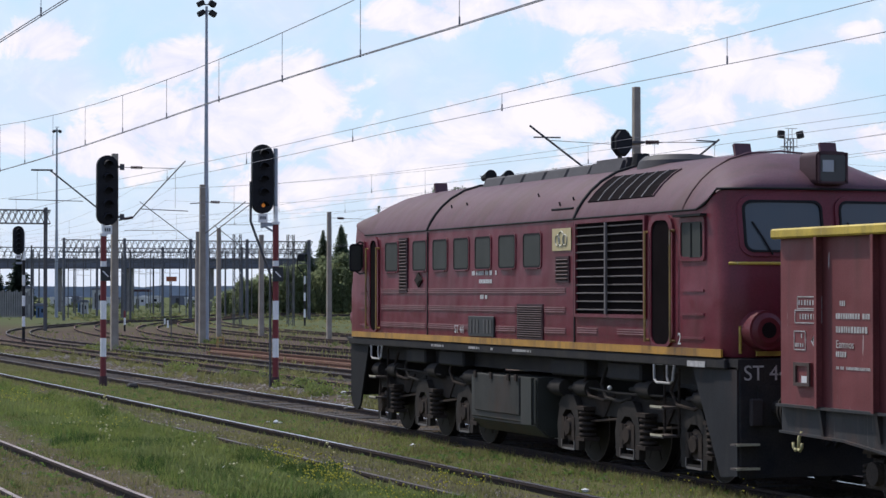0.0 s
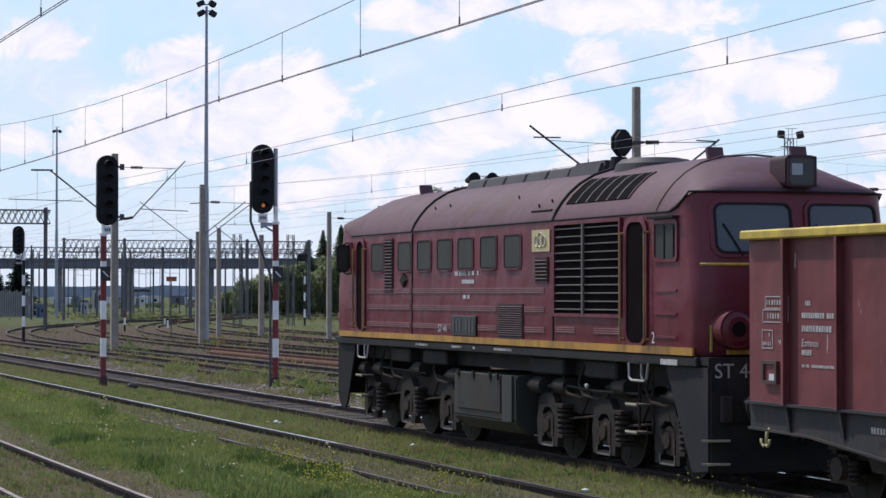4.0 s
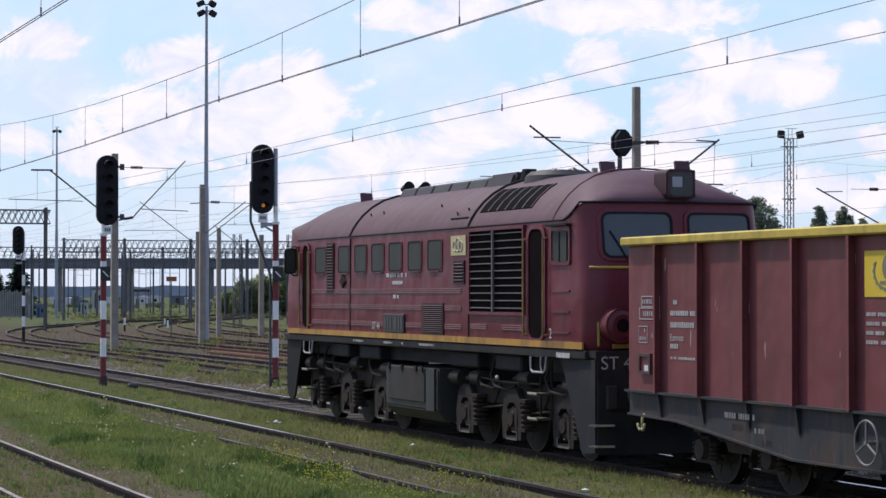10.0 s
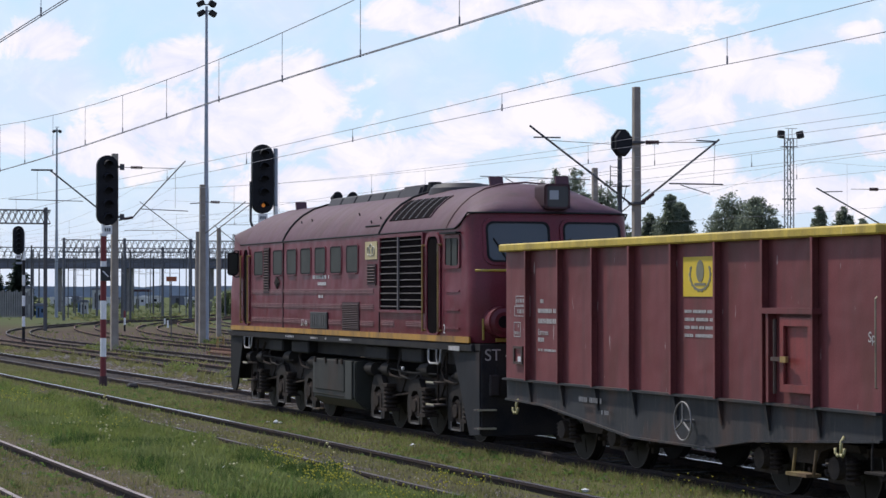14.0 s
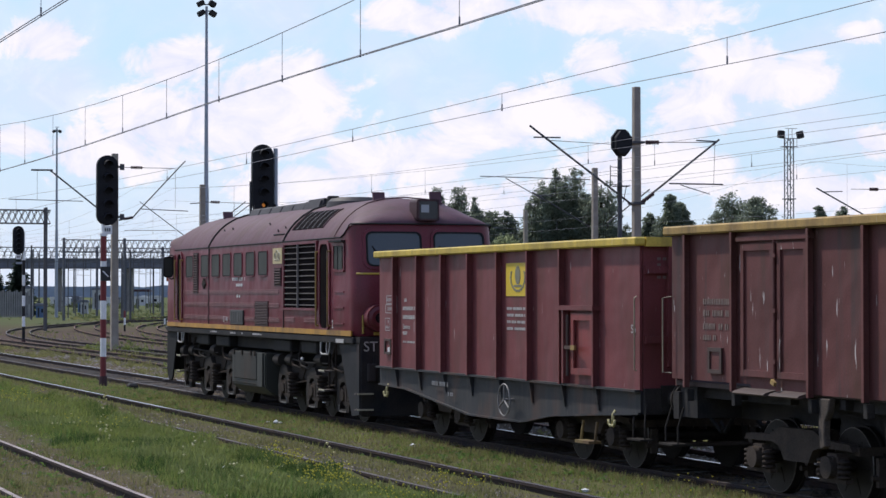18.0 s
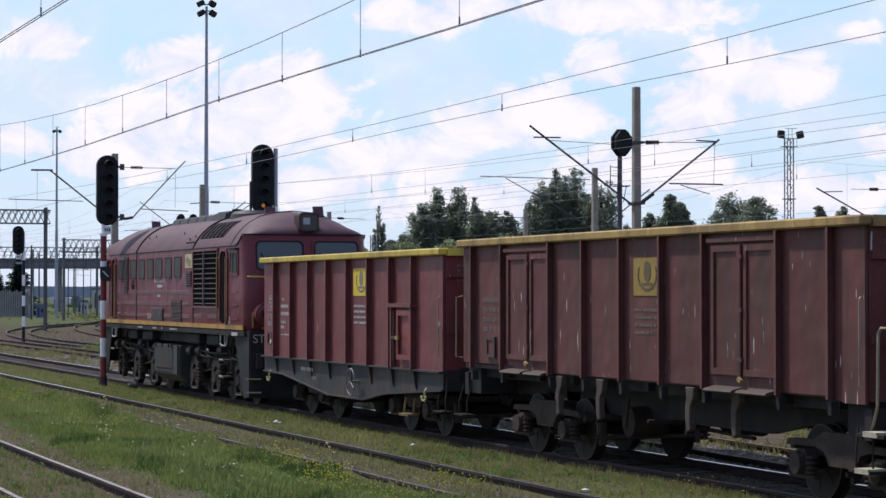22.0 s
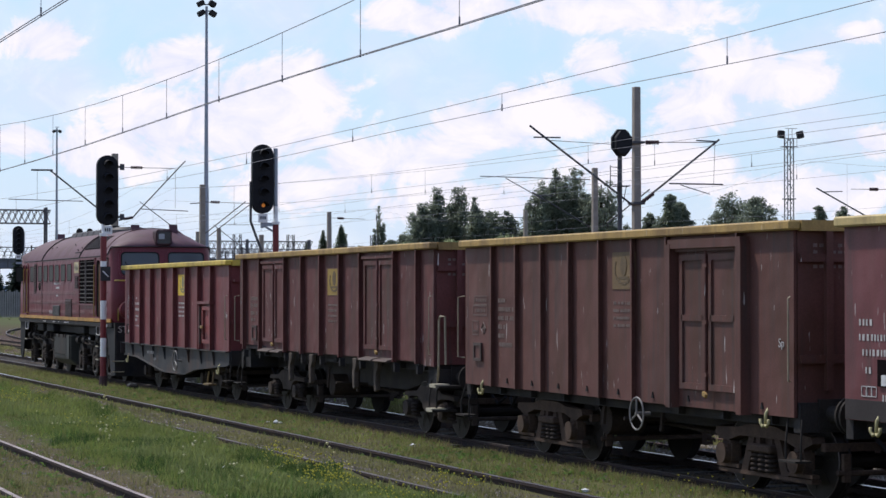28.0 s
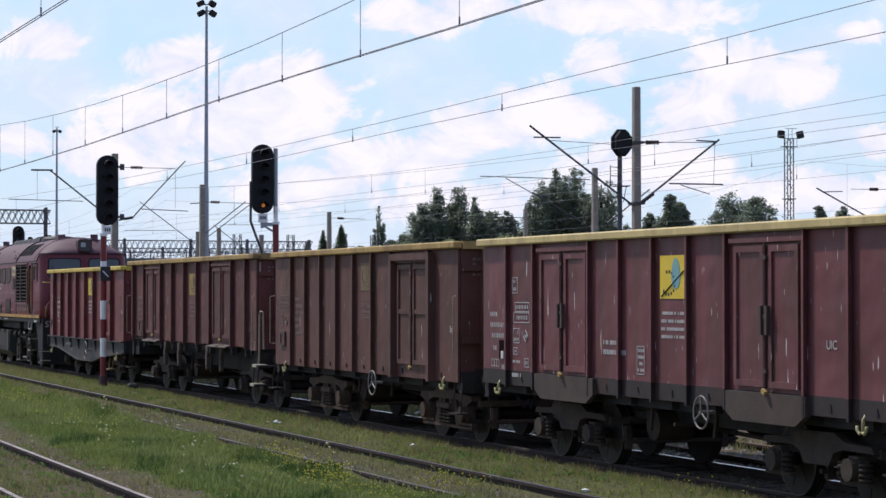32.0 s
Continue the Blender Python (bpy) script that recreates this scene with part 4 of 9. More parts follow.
def roof_patch(bm, s, y0, y1, prof, d0, d1):
    """A plate that follows the roof's curve, from y0 to y1."""
    rows = []
    for x, z in prof:
        for d in (d0, d1):
            rows.append([bm.verts.new((s * (x + d * 0.7), y, z + d * 0.75)) for y in (y0, y1)])
    k = len(prof)
    for i in range(k - 1):
        a, b, c, e = rows[2 * i], rows[2 * i + 1], rows[2 * i + 2], rows[2 * i + 3]
        bm.faces.new((b[0], b[1], e[1], e[0]))
        bm.faces.new((a[0], c[0], e[0], b[0]))
        bm.faces.new((a[1], b[1], e[1], c[1]))
    bm.faces.new((rows[0][0], rows[1][0], rows[1][1], rows[0][1]))
    bm.faces.new((rows[-2][0], rows[-2][1], rows[-1][1], rows[-1][0]))
    bmesh.ops.recalc_face_normals(bm, faces=bm.faces[:])


ROOF_SLOPE = [(1.335, 3.832), (1.212, 3.98), (1.03, 4.14), (0.905, 4.212)]
for s in (-1, 1):
    # near-black sheet on the roof in place of shade under the bars
    bm = B()
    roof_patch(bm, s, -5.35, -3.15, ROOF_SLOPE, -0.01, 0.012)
    gr = part("roof_grille", bm, "gap", loco, "roof grille bars over a black sheet of painted shade")
    for i in range(7):
        bm = B()
        y = -3.15 - i * 2.2 / 6
        roof_patch(bm, s, y - 0.014, y + 0.014, ROOF_SLOPE, -0.01, 0.022)
        part("bar", bm, "loco_roof" if i in (0, 6) else "slat_pale", gr)
bm = B()
for x in (-0.18, 0.16):
    rod(bm, (x, 4.1, 4.55), (x, 3.72, 4.58), 0.05, 12, 0.11)
    rod(bm, (x, 3.9, 4.38), (x, 3.9, 4.56), 0.03, 8)
part("horn", bm, "rubber", loco, "pair of black air horns", 40)
for x, y, h in ((-0.45, 5.55, 0.2), (-0.5, -6.35, 0.18), (0.5, -6.9, 0.18)):
    bm = B()
    box(bm, (x, y, 4.30 + h / 2), (0.24, 0.06, h + 0.06), Matrix.Rotation(radians(-18), 4, "X"))
    part("roof_flap", bm, "loco_roof", loco)
for y, z in ((2.9, 3.98), (2.2, 4.0), (-0.9, 4.02), (-2.1, 3.84), (-2.5, 3.9)):
    bm = B()
    x = -(1.315 - (z - 3.86) * 0.86)
    rod(bm, (x, y, z - 0.02), (x - 0.02, y, z + 0.04), 0.014, 6)
    part("lifting_lug", bm, "rubber", loco)
bm = B()
tube(bm, [(-1.385, -1.9, 3.77), (-1.385, -2.7, 3.77)], 0.016)
part("roof_grip", bm, "rubber", loco)

def end_y(x, z):
    """How far the body's end lies from its middle, at x across and z up."""
    f = min(1, max(0, (z - 2.75) / 1.09))
    l, rc, w = 7.98 - 0.18 * f, 0.34 + 0.08 * f, 1.46
    d = abs(x) - (w - rc)
    y = l if d <= 0 else l - rc + math.sqrt(max(0, rc * rc - d * d))
    return y + 0.16 * (1 - (x / w) ** 2)


def end_ring(bm, s, outer, inner, d0, d1):
    """A frame that hugs the body's end."""
    k = len(outer)
    V = [[bm.verts.new((u, s * (end_y(u, v) + d), v)) for u, v in o] for d, o in ((d0, outer), (d1, outer), (d1, inner), (d0, inner))]
    for a, b in ((0, 1), (1, 2), (2, 3), (3, 0)):
        for i in range(k):
            bm.faces.new((V[a][i], V[a][(i + 1) % k], V[b][(i + 1) % k], V[b][i]))
    bmesh.ops.recalc_face_normals(bm, faces=bm.faces[:])


def end_pane(bm, s, x0, x1, z0, z1, d):
    """Curved glass on the body's end, with its corners cut round."""
    n, m = 12, 6
    V = []
    for j in range(m + 1):
        z = z0 + (z1 - z0) * j / m
        cut = 0.09 if j in (0, m) else 0.02 if j in (1, m - 1) else 0
        V.append([bm.verts.new((x, s * (end_y(x, z) + d), z)) for x in [x0 + cut + (x1 - x0 - 2 * cut) * i / n for i in range(n + 1)]])
    for j in range(m):
        for i in range(n):
            q = (V[j][i], V[j][i + 1], V[j + 1][i + 1], V[j + 1][i])
            bm.faces.new(q if s < 0 else q[::-1])


# the end that faces back along the train: windscreens, headlamp, drum
for s in (-1, 1):
    for x0, x1 in ((-1.26, -0.07), (0.07, 1.26)):
        bm = B()
        end_ring(bm, s, rounded_rect(x0, x1, 2.98, 3.75, 0.16, 5), rounded_rect(x0 + 0.06, x1 - 0.06, 3.04, 3.69, 0.12, 5), 0.0, 0.035)
        ws = part("windscreen", bm, "loco_red", loco)
        bm = B()
        end_ring(bm, s, rounded_rect(x0 + 0.05, x1 - 0.05, 3.03, 3.70, 0.12, 5), rounded_rect(x0 + 0.08, x1 - 0.08, 3.06, 3.67, 0.10, 5), 0.015, 0.05)
        part("seal", bm, "rubber", ws, "black rubber seal")
        bm = B()
        end_pane(bm, s, x0 + 0.05, x1 - 0.05, 3.03, 3.70, 0.02)
        part("pane", bm, "pane_cab", ws, "dark reflecting windscreen glass", 60)
        bm = B()
        xa = x0 + 0.16
        tube(bm, [(xa, s * (end_y(xa, 3.42) + 0.05), 3.42), (xa + 0.14, s * (end_y(xa + 0.14, 3.2) + 0.05), 3.2), (xa + 0.25, s * (end_y(xa + 0.25, 3.0) + 0.05), 3.0)], 0.012)
        part("wiper", bm, "rubber", ws)
    bm = B()
    prism(bm, rounded_rect(-0.23, 0.23, 3.90, 4.33, 0.08, 4), min(s * 7.55, s * 8.10), max(s * 7.55, s * 8.10), "y")
    bevel(bm, 0.02, 2)
    lamp = part("headlamp", bm, "lamp_case", loco, "dark brown rounded roof headlamp case", 40)
    bm = B()
    prism(bm, rounded_rect(-0.19, 0.19, 3.94, 4.29, 0.06, 4), min(s * 8.09, s * 8.125), max(s * 8.09, s * 8.125), "y")
    part("glass", bm, "lens_dim", lamp, "dim square lamp glass")
    # pale square: reflector, with the bright reflection on it put into the colour
    bm = B()
    box(bm, (-0.07, s * 8.127, 4.14), (0.16, 0.006, 0.15))
    part("reflector", bm, "lens", lamp, "pale lamp reflector with a bright reflection in its colour")
    bm = B()
    box(bm, (0.09, s * 8.127, 4.14), (0.11, 0.006, 0.15))
    part("lens", bm, "lens_dim", lamp)
    bm = B()
    for x in (-0.2, 0.2):
        box(bm, (x, s * 8.125, 4.115), (0.03, 0.02, 0.38))
    for z in (3.93, 4.30):
        box(bm, (0, s * 8.125, z), (0.42, 0.02, 0.03))
    part("rim", bm, "lamp_case", lamp)
    for x in (-1.05, 1.05):
        bm = B()
        rod(bm, (x, s * 7.9, 2.05), (x, s * 8.36, 2.05), 0.25, 24)
        rod(bm, (x, s * 8.36, 2.05), (x, s * 8.41, 2.05), 0.22, 24, 0.16)
        drum = part("lamp_drum", bm, "loco_red", loco, "dark red round lamp housing", 40)
        bm = B()
        rod(bm, (x, s * 8.41, 2.05), (x, s * 8.425, 2.05), 0.10, 20)
        part("lens", bm, "lens_dark", drum)
    for x in (-1.3, 1.3):
        bm = B()
        rod(bm, (x, s * 8.05, 1.75), (x, s * 8.05, 2.1), 0.02, 6)
        part("end_rail", bm, "yellow", loco)
    # skirts
    for x in (-1.40, 1.40):
        bm = B()
        foot = [(6.68, 1.58), (8.22, 1.58), (8.22, 0.22), (7.66, 0.18)] if s < 0 else [(6.85, 1.58), (8.22, 1.58), (8.22, 0.62), (8.12, 0.44), (7.95, 0.34), (7.70, 0.32), (7.52, 0.42)]
        prism(bm, [(s * u, v) for u, v in foot], x - 0.02, x + 0.02)
        part("skirt_side", bm, "skirt_grey" if s < 0 else "rubber", loco, "dark grey steel skirt plate")
    bm = B()
    box(bm, (0, s * 8.225, 0.94 if s < 0 else 1.08), (2.78, 0.06, 1.5 if s < 0 else 1.0))
    bevel(bm, 0.01)
    part("skirt_end", bm, "frame_dark", loco)
    bm = B()
    box(bm, (0, s * 8.26, 1.1), (2.3, 0.06, 0.5))
    part("buffer_beam", bm, "frame_dark", loco)
    buffers(loco, s * 8.24, s)
    for z in (0.62, 0.32):
        bm = B()
        box(bm, (-1.35, s * 8.32, z), (0.35, 0.18, 0.025))
        st = part("end_step", bm, "rail_dull", loco)
        bm = B()
        box(bm, (-1.35, s * 8.415, z + 0.002), (0.33, 0.012, 0.03))
        part("edge", bm, "step_pale", st, "pale worn step edge")

bm = B()
box(bm, (-1.20, -8.33, 1.02), (0.16, 0.10, 0.34))
bevel(bm, 0.015)
part("socket_box", bm, "foot_grey", loco, "dark grey cable socket box")

# steps under the doors
for y0, y1 in ((-6.3, -5.4), (5.85, 6.75)):
    bm = B()
    for y in (y0 + 0.12, y0 + 0.5):
        box(bm, (SX + 0.02, y, 1.57), (0.06, 0.24, 0.03))
    tube(bm, [(SX - 0.02, y0 + 0.02, 1.56), (SX - 0.03, y0 + 0.05, 1.36), (SX - 0.03, y0 + 0.12, 1.32), (SX - 0.03, y0 + 0.54, 1.32), (SX - 0.03, y0 + 0.61, 1.36), (SX - 0.02, y0 + 0.64, 1.56)], 0.018, 8)
    tube(bm, [(SX - 0.02, y0 + 0.24, 1.56), (SX - 0.03, y0 + 0.22, 1.40), (SX - 0.03, y0 + 0.18, 1.34)], 0.016, 8)
    part("foot_stirrup", bm, "stirrup_grey", loco, "pale grey tubular foot stirrup")
    for z in (0.98, 0.60):
        bm = B()
        box(bm, (SX + 0.1, (y0 + y1) / 2 + 0.1, z), (0.24, 0.40, 0.03))
        box(bm, (SX - 0.02, (y0 + y1) / 2 + 0.1, z), (0.015, 0.40, 0.05))
        st = part("step", bm, "rail_dull", loco)
        bm = B()
        box(bm, (SX - 0.034, (y0 + y1) / 2 + 0.1, z + 0.012), (0.012, 0.36, 0.028))
        part("edge", bm, "step_pale", st, "pale worn step edge")
    bm = B()
    for dy in (-0.12, 0.32):
        tube(bm, [(SX + 0.2, (y0 + y1) / 2 + dy, 1.5), (SX + 0.2, (y0 + y1) / 2 + dy, 0.58)], 0.02)
    part("step_hanger", bm, "bogie", loco)

# tank and battery boxes between the bogies
bm = B()
prism(bm, [(-1.42, 1.22), (1.42, 1.22), (1.42, 0.50), (1.22, 0.30), (-1.22, 0.30), (-1.42, 0.50)], -1.35, 1.45, "y")
bevel(bm, 0.03, 2)
tank = part("fuel_tank", bm, "tank", loco, "dusty grey-green fuel tank", 40)
bm = B()
box(bm, (-1.43, 0.25, 0.92), (0.04, 1.95, 0.60))
bevel(bm, 0.012)
part("tank_cover", bm, "cover_grey", tank)
for y in (1.15, 0.45, -0.3, -0.62):
    bm = B()
    box(bm, (-1.46, y, 1.20), (0.03, 0.09, 0.10))
    part("latch", bm, "bogie", tank)
bm = B()
box(bm, (-1.43, -1.02, 0.86), (0.05, 0.42, 0.72))
part("filler_box", bm, "tank", tank)
bm = B()
box(bm, (0, 0, 1.45), (2.3, 13.8, 0.3))
for y in (-4.3, 4.3):
    box(bm, (0, y, 1.36), (1.6, 2.4, 0.18))
part("underframe", bm, "frame_dark", loco)
for y, w in ((2.6, 1.2), (-2.4, 1.3), (-4.4, 1.1), (4.4, 1.0)):
    bm = B()
    box(bm, (-1.18, y, 1.42), (0.35, w, 0.26))
    bevel(bm, 0.03)
    part("equipment_box", bm, "frame_dark", loco)

for c in (-4.3, 4.3):
    bm = B()
    for x in (-1.08, 1.08):
        prism(bm, [(c - 2.75, 0.82), (c - 2.55, 1.02), (c - 1.0, 1.10), (c + 1.0, 1.10), (c + 2.55, 1.02), (c + 2.75, 0.82), (c + 2.4, 0.74), (c - 2.4, 0.74)], x - 0.06, x + 0.06)
    for dy in (-2.65, -1.05, 1.05, 2.65):
        box(bm, (0, c + dy, 0.88), (2.1, 0.2, 0.22))
    bogie = part("bogie_frame", bm, "bogie_light", loco, "dusty dark bogie frame")
    for dy in (-2.1, 0, 2.1):
        y = c + dy
        add_wheelset(loco, y, 0.525)
        for x in (-1.2, 1.2):
            s = 1 if x > 0 else -1
            bm = B()
            outer = [(-0.38, 0.20), (0.38, 0.20), (0.42, 0.55), (0.34, 0.82), (0.20, 1.0), (-0.20, 1.0), (-0.34, 0.82), (-0.42, 0.55)]
            inner = [(-0.24, 0.25), (0.24, 0.25), (0.27, 0.52), (0.20, 0.70), (0.10, 0.78), (-0.10, 0.78), (-0.20, 0.70), (-0.27, 0.52)]
            ring_frame(bm, [(y + u, v) for u, v in outer], [(y + u, v) for u, v in inner], x - 0.05, x + 0.05)
            pedestal = part("pedestal", bm, "bogie_light", bogie, "dusty arched axle guide")
            bm = B()
            rod(bm, (x - s * 0.14, y, 0.525), (x + s * 0.02, y, 0.525), 0.20, 18)
            rod(bm, (x + s * 0.02, y, 0.525), (x + s * 0.08, y, 0.525), 0.13, 16, 0.11)
            for a in range(4):
                rod(bm, (x + s * 0.02, y + 0.16 * math.cos(a * 1.571 + 0.785), 0.525 + 0.16 * math.sin(a * 1.571 + 0.785)), (x + s * 0.05, y + 0.16 * math.cos(a * 1.571 + 0.785), 0.525 + 0.16 * math.sin(a * 1.571 + 0.785)), 0.03, 8)
            box(bm, (x, y - 0.19, 0.50), (0.12, 0.10, 0.34))
            box(bm, (x, y + 0.19, 0.50), (0.12, 0.10, 0.34))
            part("axle_box", bm, "bogie", pedestal, smooth=40)
            bm = B()
            box(bm, (x + s * 0.055, y, 0.205), (0.014, 0.46, 0.028))
            for e in (-0.23, 0.23):
                box(bm, (x + s * 0.055, y + e, 0.27), (0.014, 0.022, 0.13))
            part("tie_strap", bm, "strap_pale", pedestal, "pale worn strap below the axle box")
        for x in (-1.20, 1.20):
            share("spring", SPRING_TALL, bogie, (x, y - 0.60, 0.40))
            for z in (0.38, 0.83):
                bm = B()
                box(bm, (x, y - 0.60, z), (0.26, 0.31, 0.055))
                part("spring_seat", bm, "bogie", bogie)
    for dy, z in ((-2.35, 1.12), (-0.55, 1.18), (1.6, 1.12), (2.55, 1.1)):
        bm = B()
        rod(bm, (-1.22, c + dy - 0.32, z), (-1.22, c + dy + 0.05, z), 0.13, 16)
        rod(bm, (-1.22, c + dy + 0.05, z), (-1.22, c + dy + 0.2, z), 0.10, 14)
        rod(bm, (-1.22, c + dy + 0.2, z), (-1.22, c + dy + 0.5, z - 0.02), 0.035, 8)
        part("brake_cylinder", bm, "bogie_light", bogie, smooth=40)
    for k, dy in enumerate((-1.6, 0.7, 1.3)):
        bm = B()
        tube(bm, [(-1.25, c + dy, 1.45), (-1.3, c + dy + 0.08, 1.2), (-1.3, c + dy - 0.1, 1.02), (-1.25, c + dy - 0.5, 0.98), (-1.22, c + dy - 0.8, 1.05)], 0.025)
        part("pipe", bm, "bogie_light" if k == 1 else "bogie", bogie)
    for dy in (-1.05, 1.05):
        bm = B()
        prism(bm, [(c + dy - 0.35, 1.04), (c + dy + 0.35, 1.04), (c + dy + 0.06, 0.72), (c + dy - 0.06, 0.72)], -1.16, -1.10)
        rod(bm, (-1.18, c + dy - 0.6, 0.72), (-1.18, c + dy + 0.6, 0.62), 0.02, 6)
        part("brake_hanger", bm, "bogie", bogie)
bm = B()
tube(bm, [(-1.3, -3.1, 1.14), (-1.3, -4.1, 1.10), (-1.3, -5.6, 1.12)], 0.018)
part("air_pipe", bm, "bogie_light", loco)
bm = B()
tube(bm, [(-1.3, 3.2, 1.12), (-1.3, 5.6, 1.16)], 0.018)
part("air_pipe", bm, "bogie_light", loco)
bm = B()
bmesh.ops.create_uvsphere(bm, u_segments=10, v_segments=6, radius=0.035)
bmesh.ops.translate(bm, vec=(-1.34, -3.9, 1.17), verts=bm.verts[:])
part("valve_cap", bm, "white", loco)


def draw_in_ends(rear=0.82, front=0.80, from_y=6.7):
    """The rear cab and the frame below the leading cab end a little short of the full length."""
    for ob in loco.children_recursive:
        if ob.matrix_basis.translation.length > 0.001:
            if ob.location.y < -from_y:
                ob.location.y = -from_y + (ob.location.y + from_y) * rear
            continue
        for v in ob.data.vertices:
            if v.co.y < -from_y:
                v.co.y = -from_y + (v.co.y + from_y) * rear
            elif v.co.y > from_y and v.co.z < 1.62:
                v.co.y = from_y + (v.co.y - from_y) * front


draw_in_ends()


# ---- the wagons ----
def handwheel(thing, y, z, R):
    bm = B()
    ring(bm, (-1.50, y, z), (1, 0, 0), R, 0.013, 28, 6)
    for k in range(3):
        a = radians(90 + 120 * k)
        rod(bm, (-1.50, y, z), (-1.50, y + R * math.cos(a), z + R * math.sin(a)), 0.014, 6)
    rod(bm, (-1.30, y, z), (-1.52, y, z), 0.025, 8)
    part("handwheel", bm, "wheel_grey", thing, "spoked brake handwheel", 50)


def wagon_bogie(thing, c, base, diamond=False, tone="bogie_mid"):
    """A two-axle bogie: side frames, bolster, axle boxes, springs, brake gear."""
    bm = B()
    for x in (-1.02, 1.02):
        h = base / 2
        if diamond:     # built-up frame: arched top bar, sloping struts, straight tie bar below
            prism(bm, [(c - h - 0.34, 0.70), (c - h - 0.30, 0.78), (c - h + 0.30, 0.80), (c - 0.35, 0.86), (c + 0.35, 0.86), (c + h - 0.30, 0.80), (c + h + 0.30, 0.78), (c + h + 0.34, 0.70), (c + h + 0.04, 0.60), (c + h - 0.36, 0.70), (c - h + 0.36, 0.70), (c - h - 0.04, 0.60)], x - 0.09, x + 0.09)
            box(bm, (x, c, 0.235), (0.13, base + 0.55, 0.05))
            for e in (-1, 1):
                prism(bm, [(c + e * 0.62, 0.26), (c + e * 0.44, 0.26), (c + e * 0.22, 0.80), (c + e * 0.36, 0.80)][::e], x - 0.055, x + 0.055)
                prism(bm, [(c + e * 0.26, 0.26), (c + e * 0.14, 0.26), (c + e * 0.10, 0.80), (c + e * 0.20, 0.80)][::e], x - 0.055, x + 0.055)
            continue
        prism(bm, [(c - h - 0.42, 0.66), (c - h - 0.36, 0.74), (c - h + 0.25, 0.76), (c - 0.42, 0.86), (c + 0.42, 0.86), (c + h - 0.25, 0.76), (c + h + 0.36, 0.74), (c + h + 0.42, 0.66), (c + h - 0.3, 0.67), (c + 0.42, 0.62), (c + 0.30, 0.46), (c - 0.30, 0.46), (c - 0.42, 0.62), (c - h + 0.3, 0.67)], x - 0.06, x + 0.06)
    box(bm, (0, c, 0.72), (2.0, 0.4, 0.26))
    box(bm, (0, c, 0.90), (1.2, 0.5, 0.16))
    for d in (-base / 2 - 0.4, base / 2 + 0.4):
        box(bm, (0, c + d, 0.66), (2.0, 0.1, 0.1))
    fr = part("bogie_frame", bm, tone, thing, "rusty black bogie frame")
    for d in (-base / 2, base / 2):
        add_wheelset(thing, c + d, 0.46)
        for x in (-1.05, 1.05):
            s = 1 if x > 0 else -1
            bm = B()
            box(bm, (x, c + d, 0.47), (0.2, 0.30, 0.30))
            bevel(bm, 0.04, 2)
            rod(bm, (x, c + d, 0.46), (x + s * 0.15, c + d, 0.46), 0.135, 18)
            box(bm, (x, c + d, 0.30), (0.10, 0.62, 0.045))
            part("axle_box", bm, tone, fr, smooth=40)
            for e in (-0.24, 0.24) if not diamond else ():
                share("spring", SPRING_SHORT, fr, (x + s * 0.03, c + d + e, 0.32))
    if diamond:         # coil springs nested in the middle of each side frame
        for x in (-1.07, 1.07):
            for e in (-0.19, 0.0, 0.19):
                share("spring", SPRING_SHORT, fr, (x, c + e, 0.27))
            bm = B()
            box(bm, (x, c, 0.57), (0.20, 0.62, 0.10))
            bevel(bm, 0.02)
            part("spring_cap", bm, tone, fr)
    for d in (-base / 2 - 0.56, -0.2, 0.2, base / 2 + 0.56):
        bm = B()
        box(bm, (-0.78, c + d, 0.42), (0.09, 0.07, 0.34))
        box(bm, (0.78, c + d, 0.42), (0.09, 0.07, 0.34))
        rod(bm, (-0.9, c + d, 0.36), (0.9, c + d, 0.36), 0.035, 6)
        part("brake_beam", bm, tone, fr)


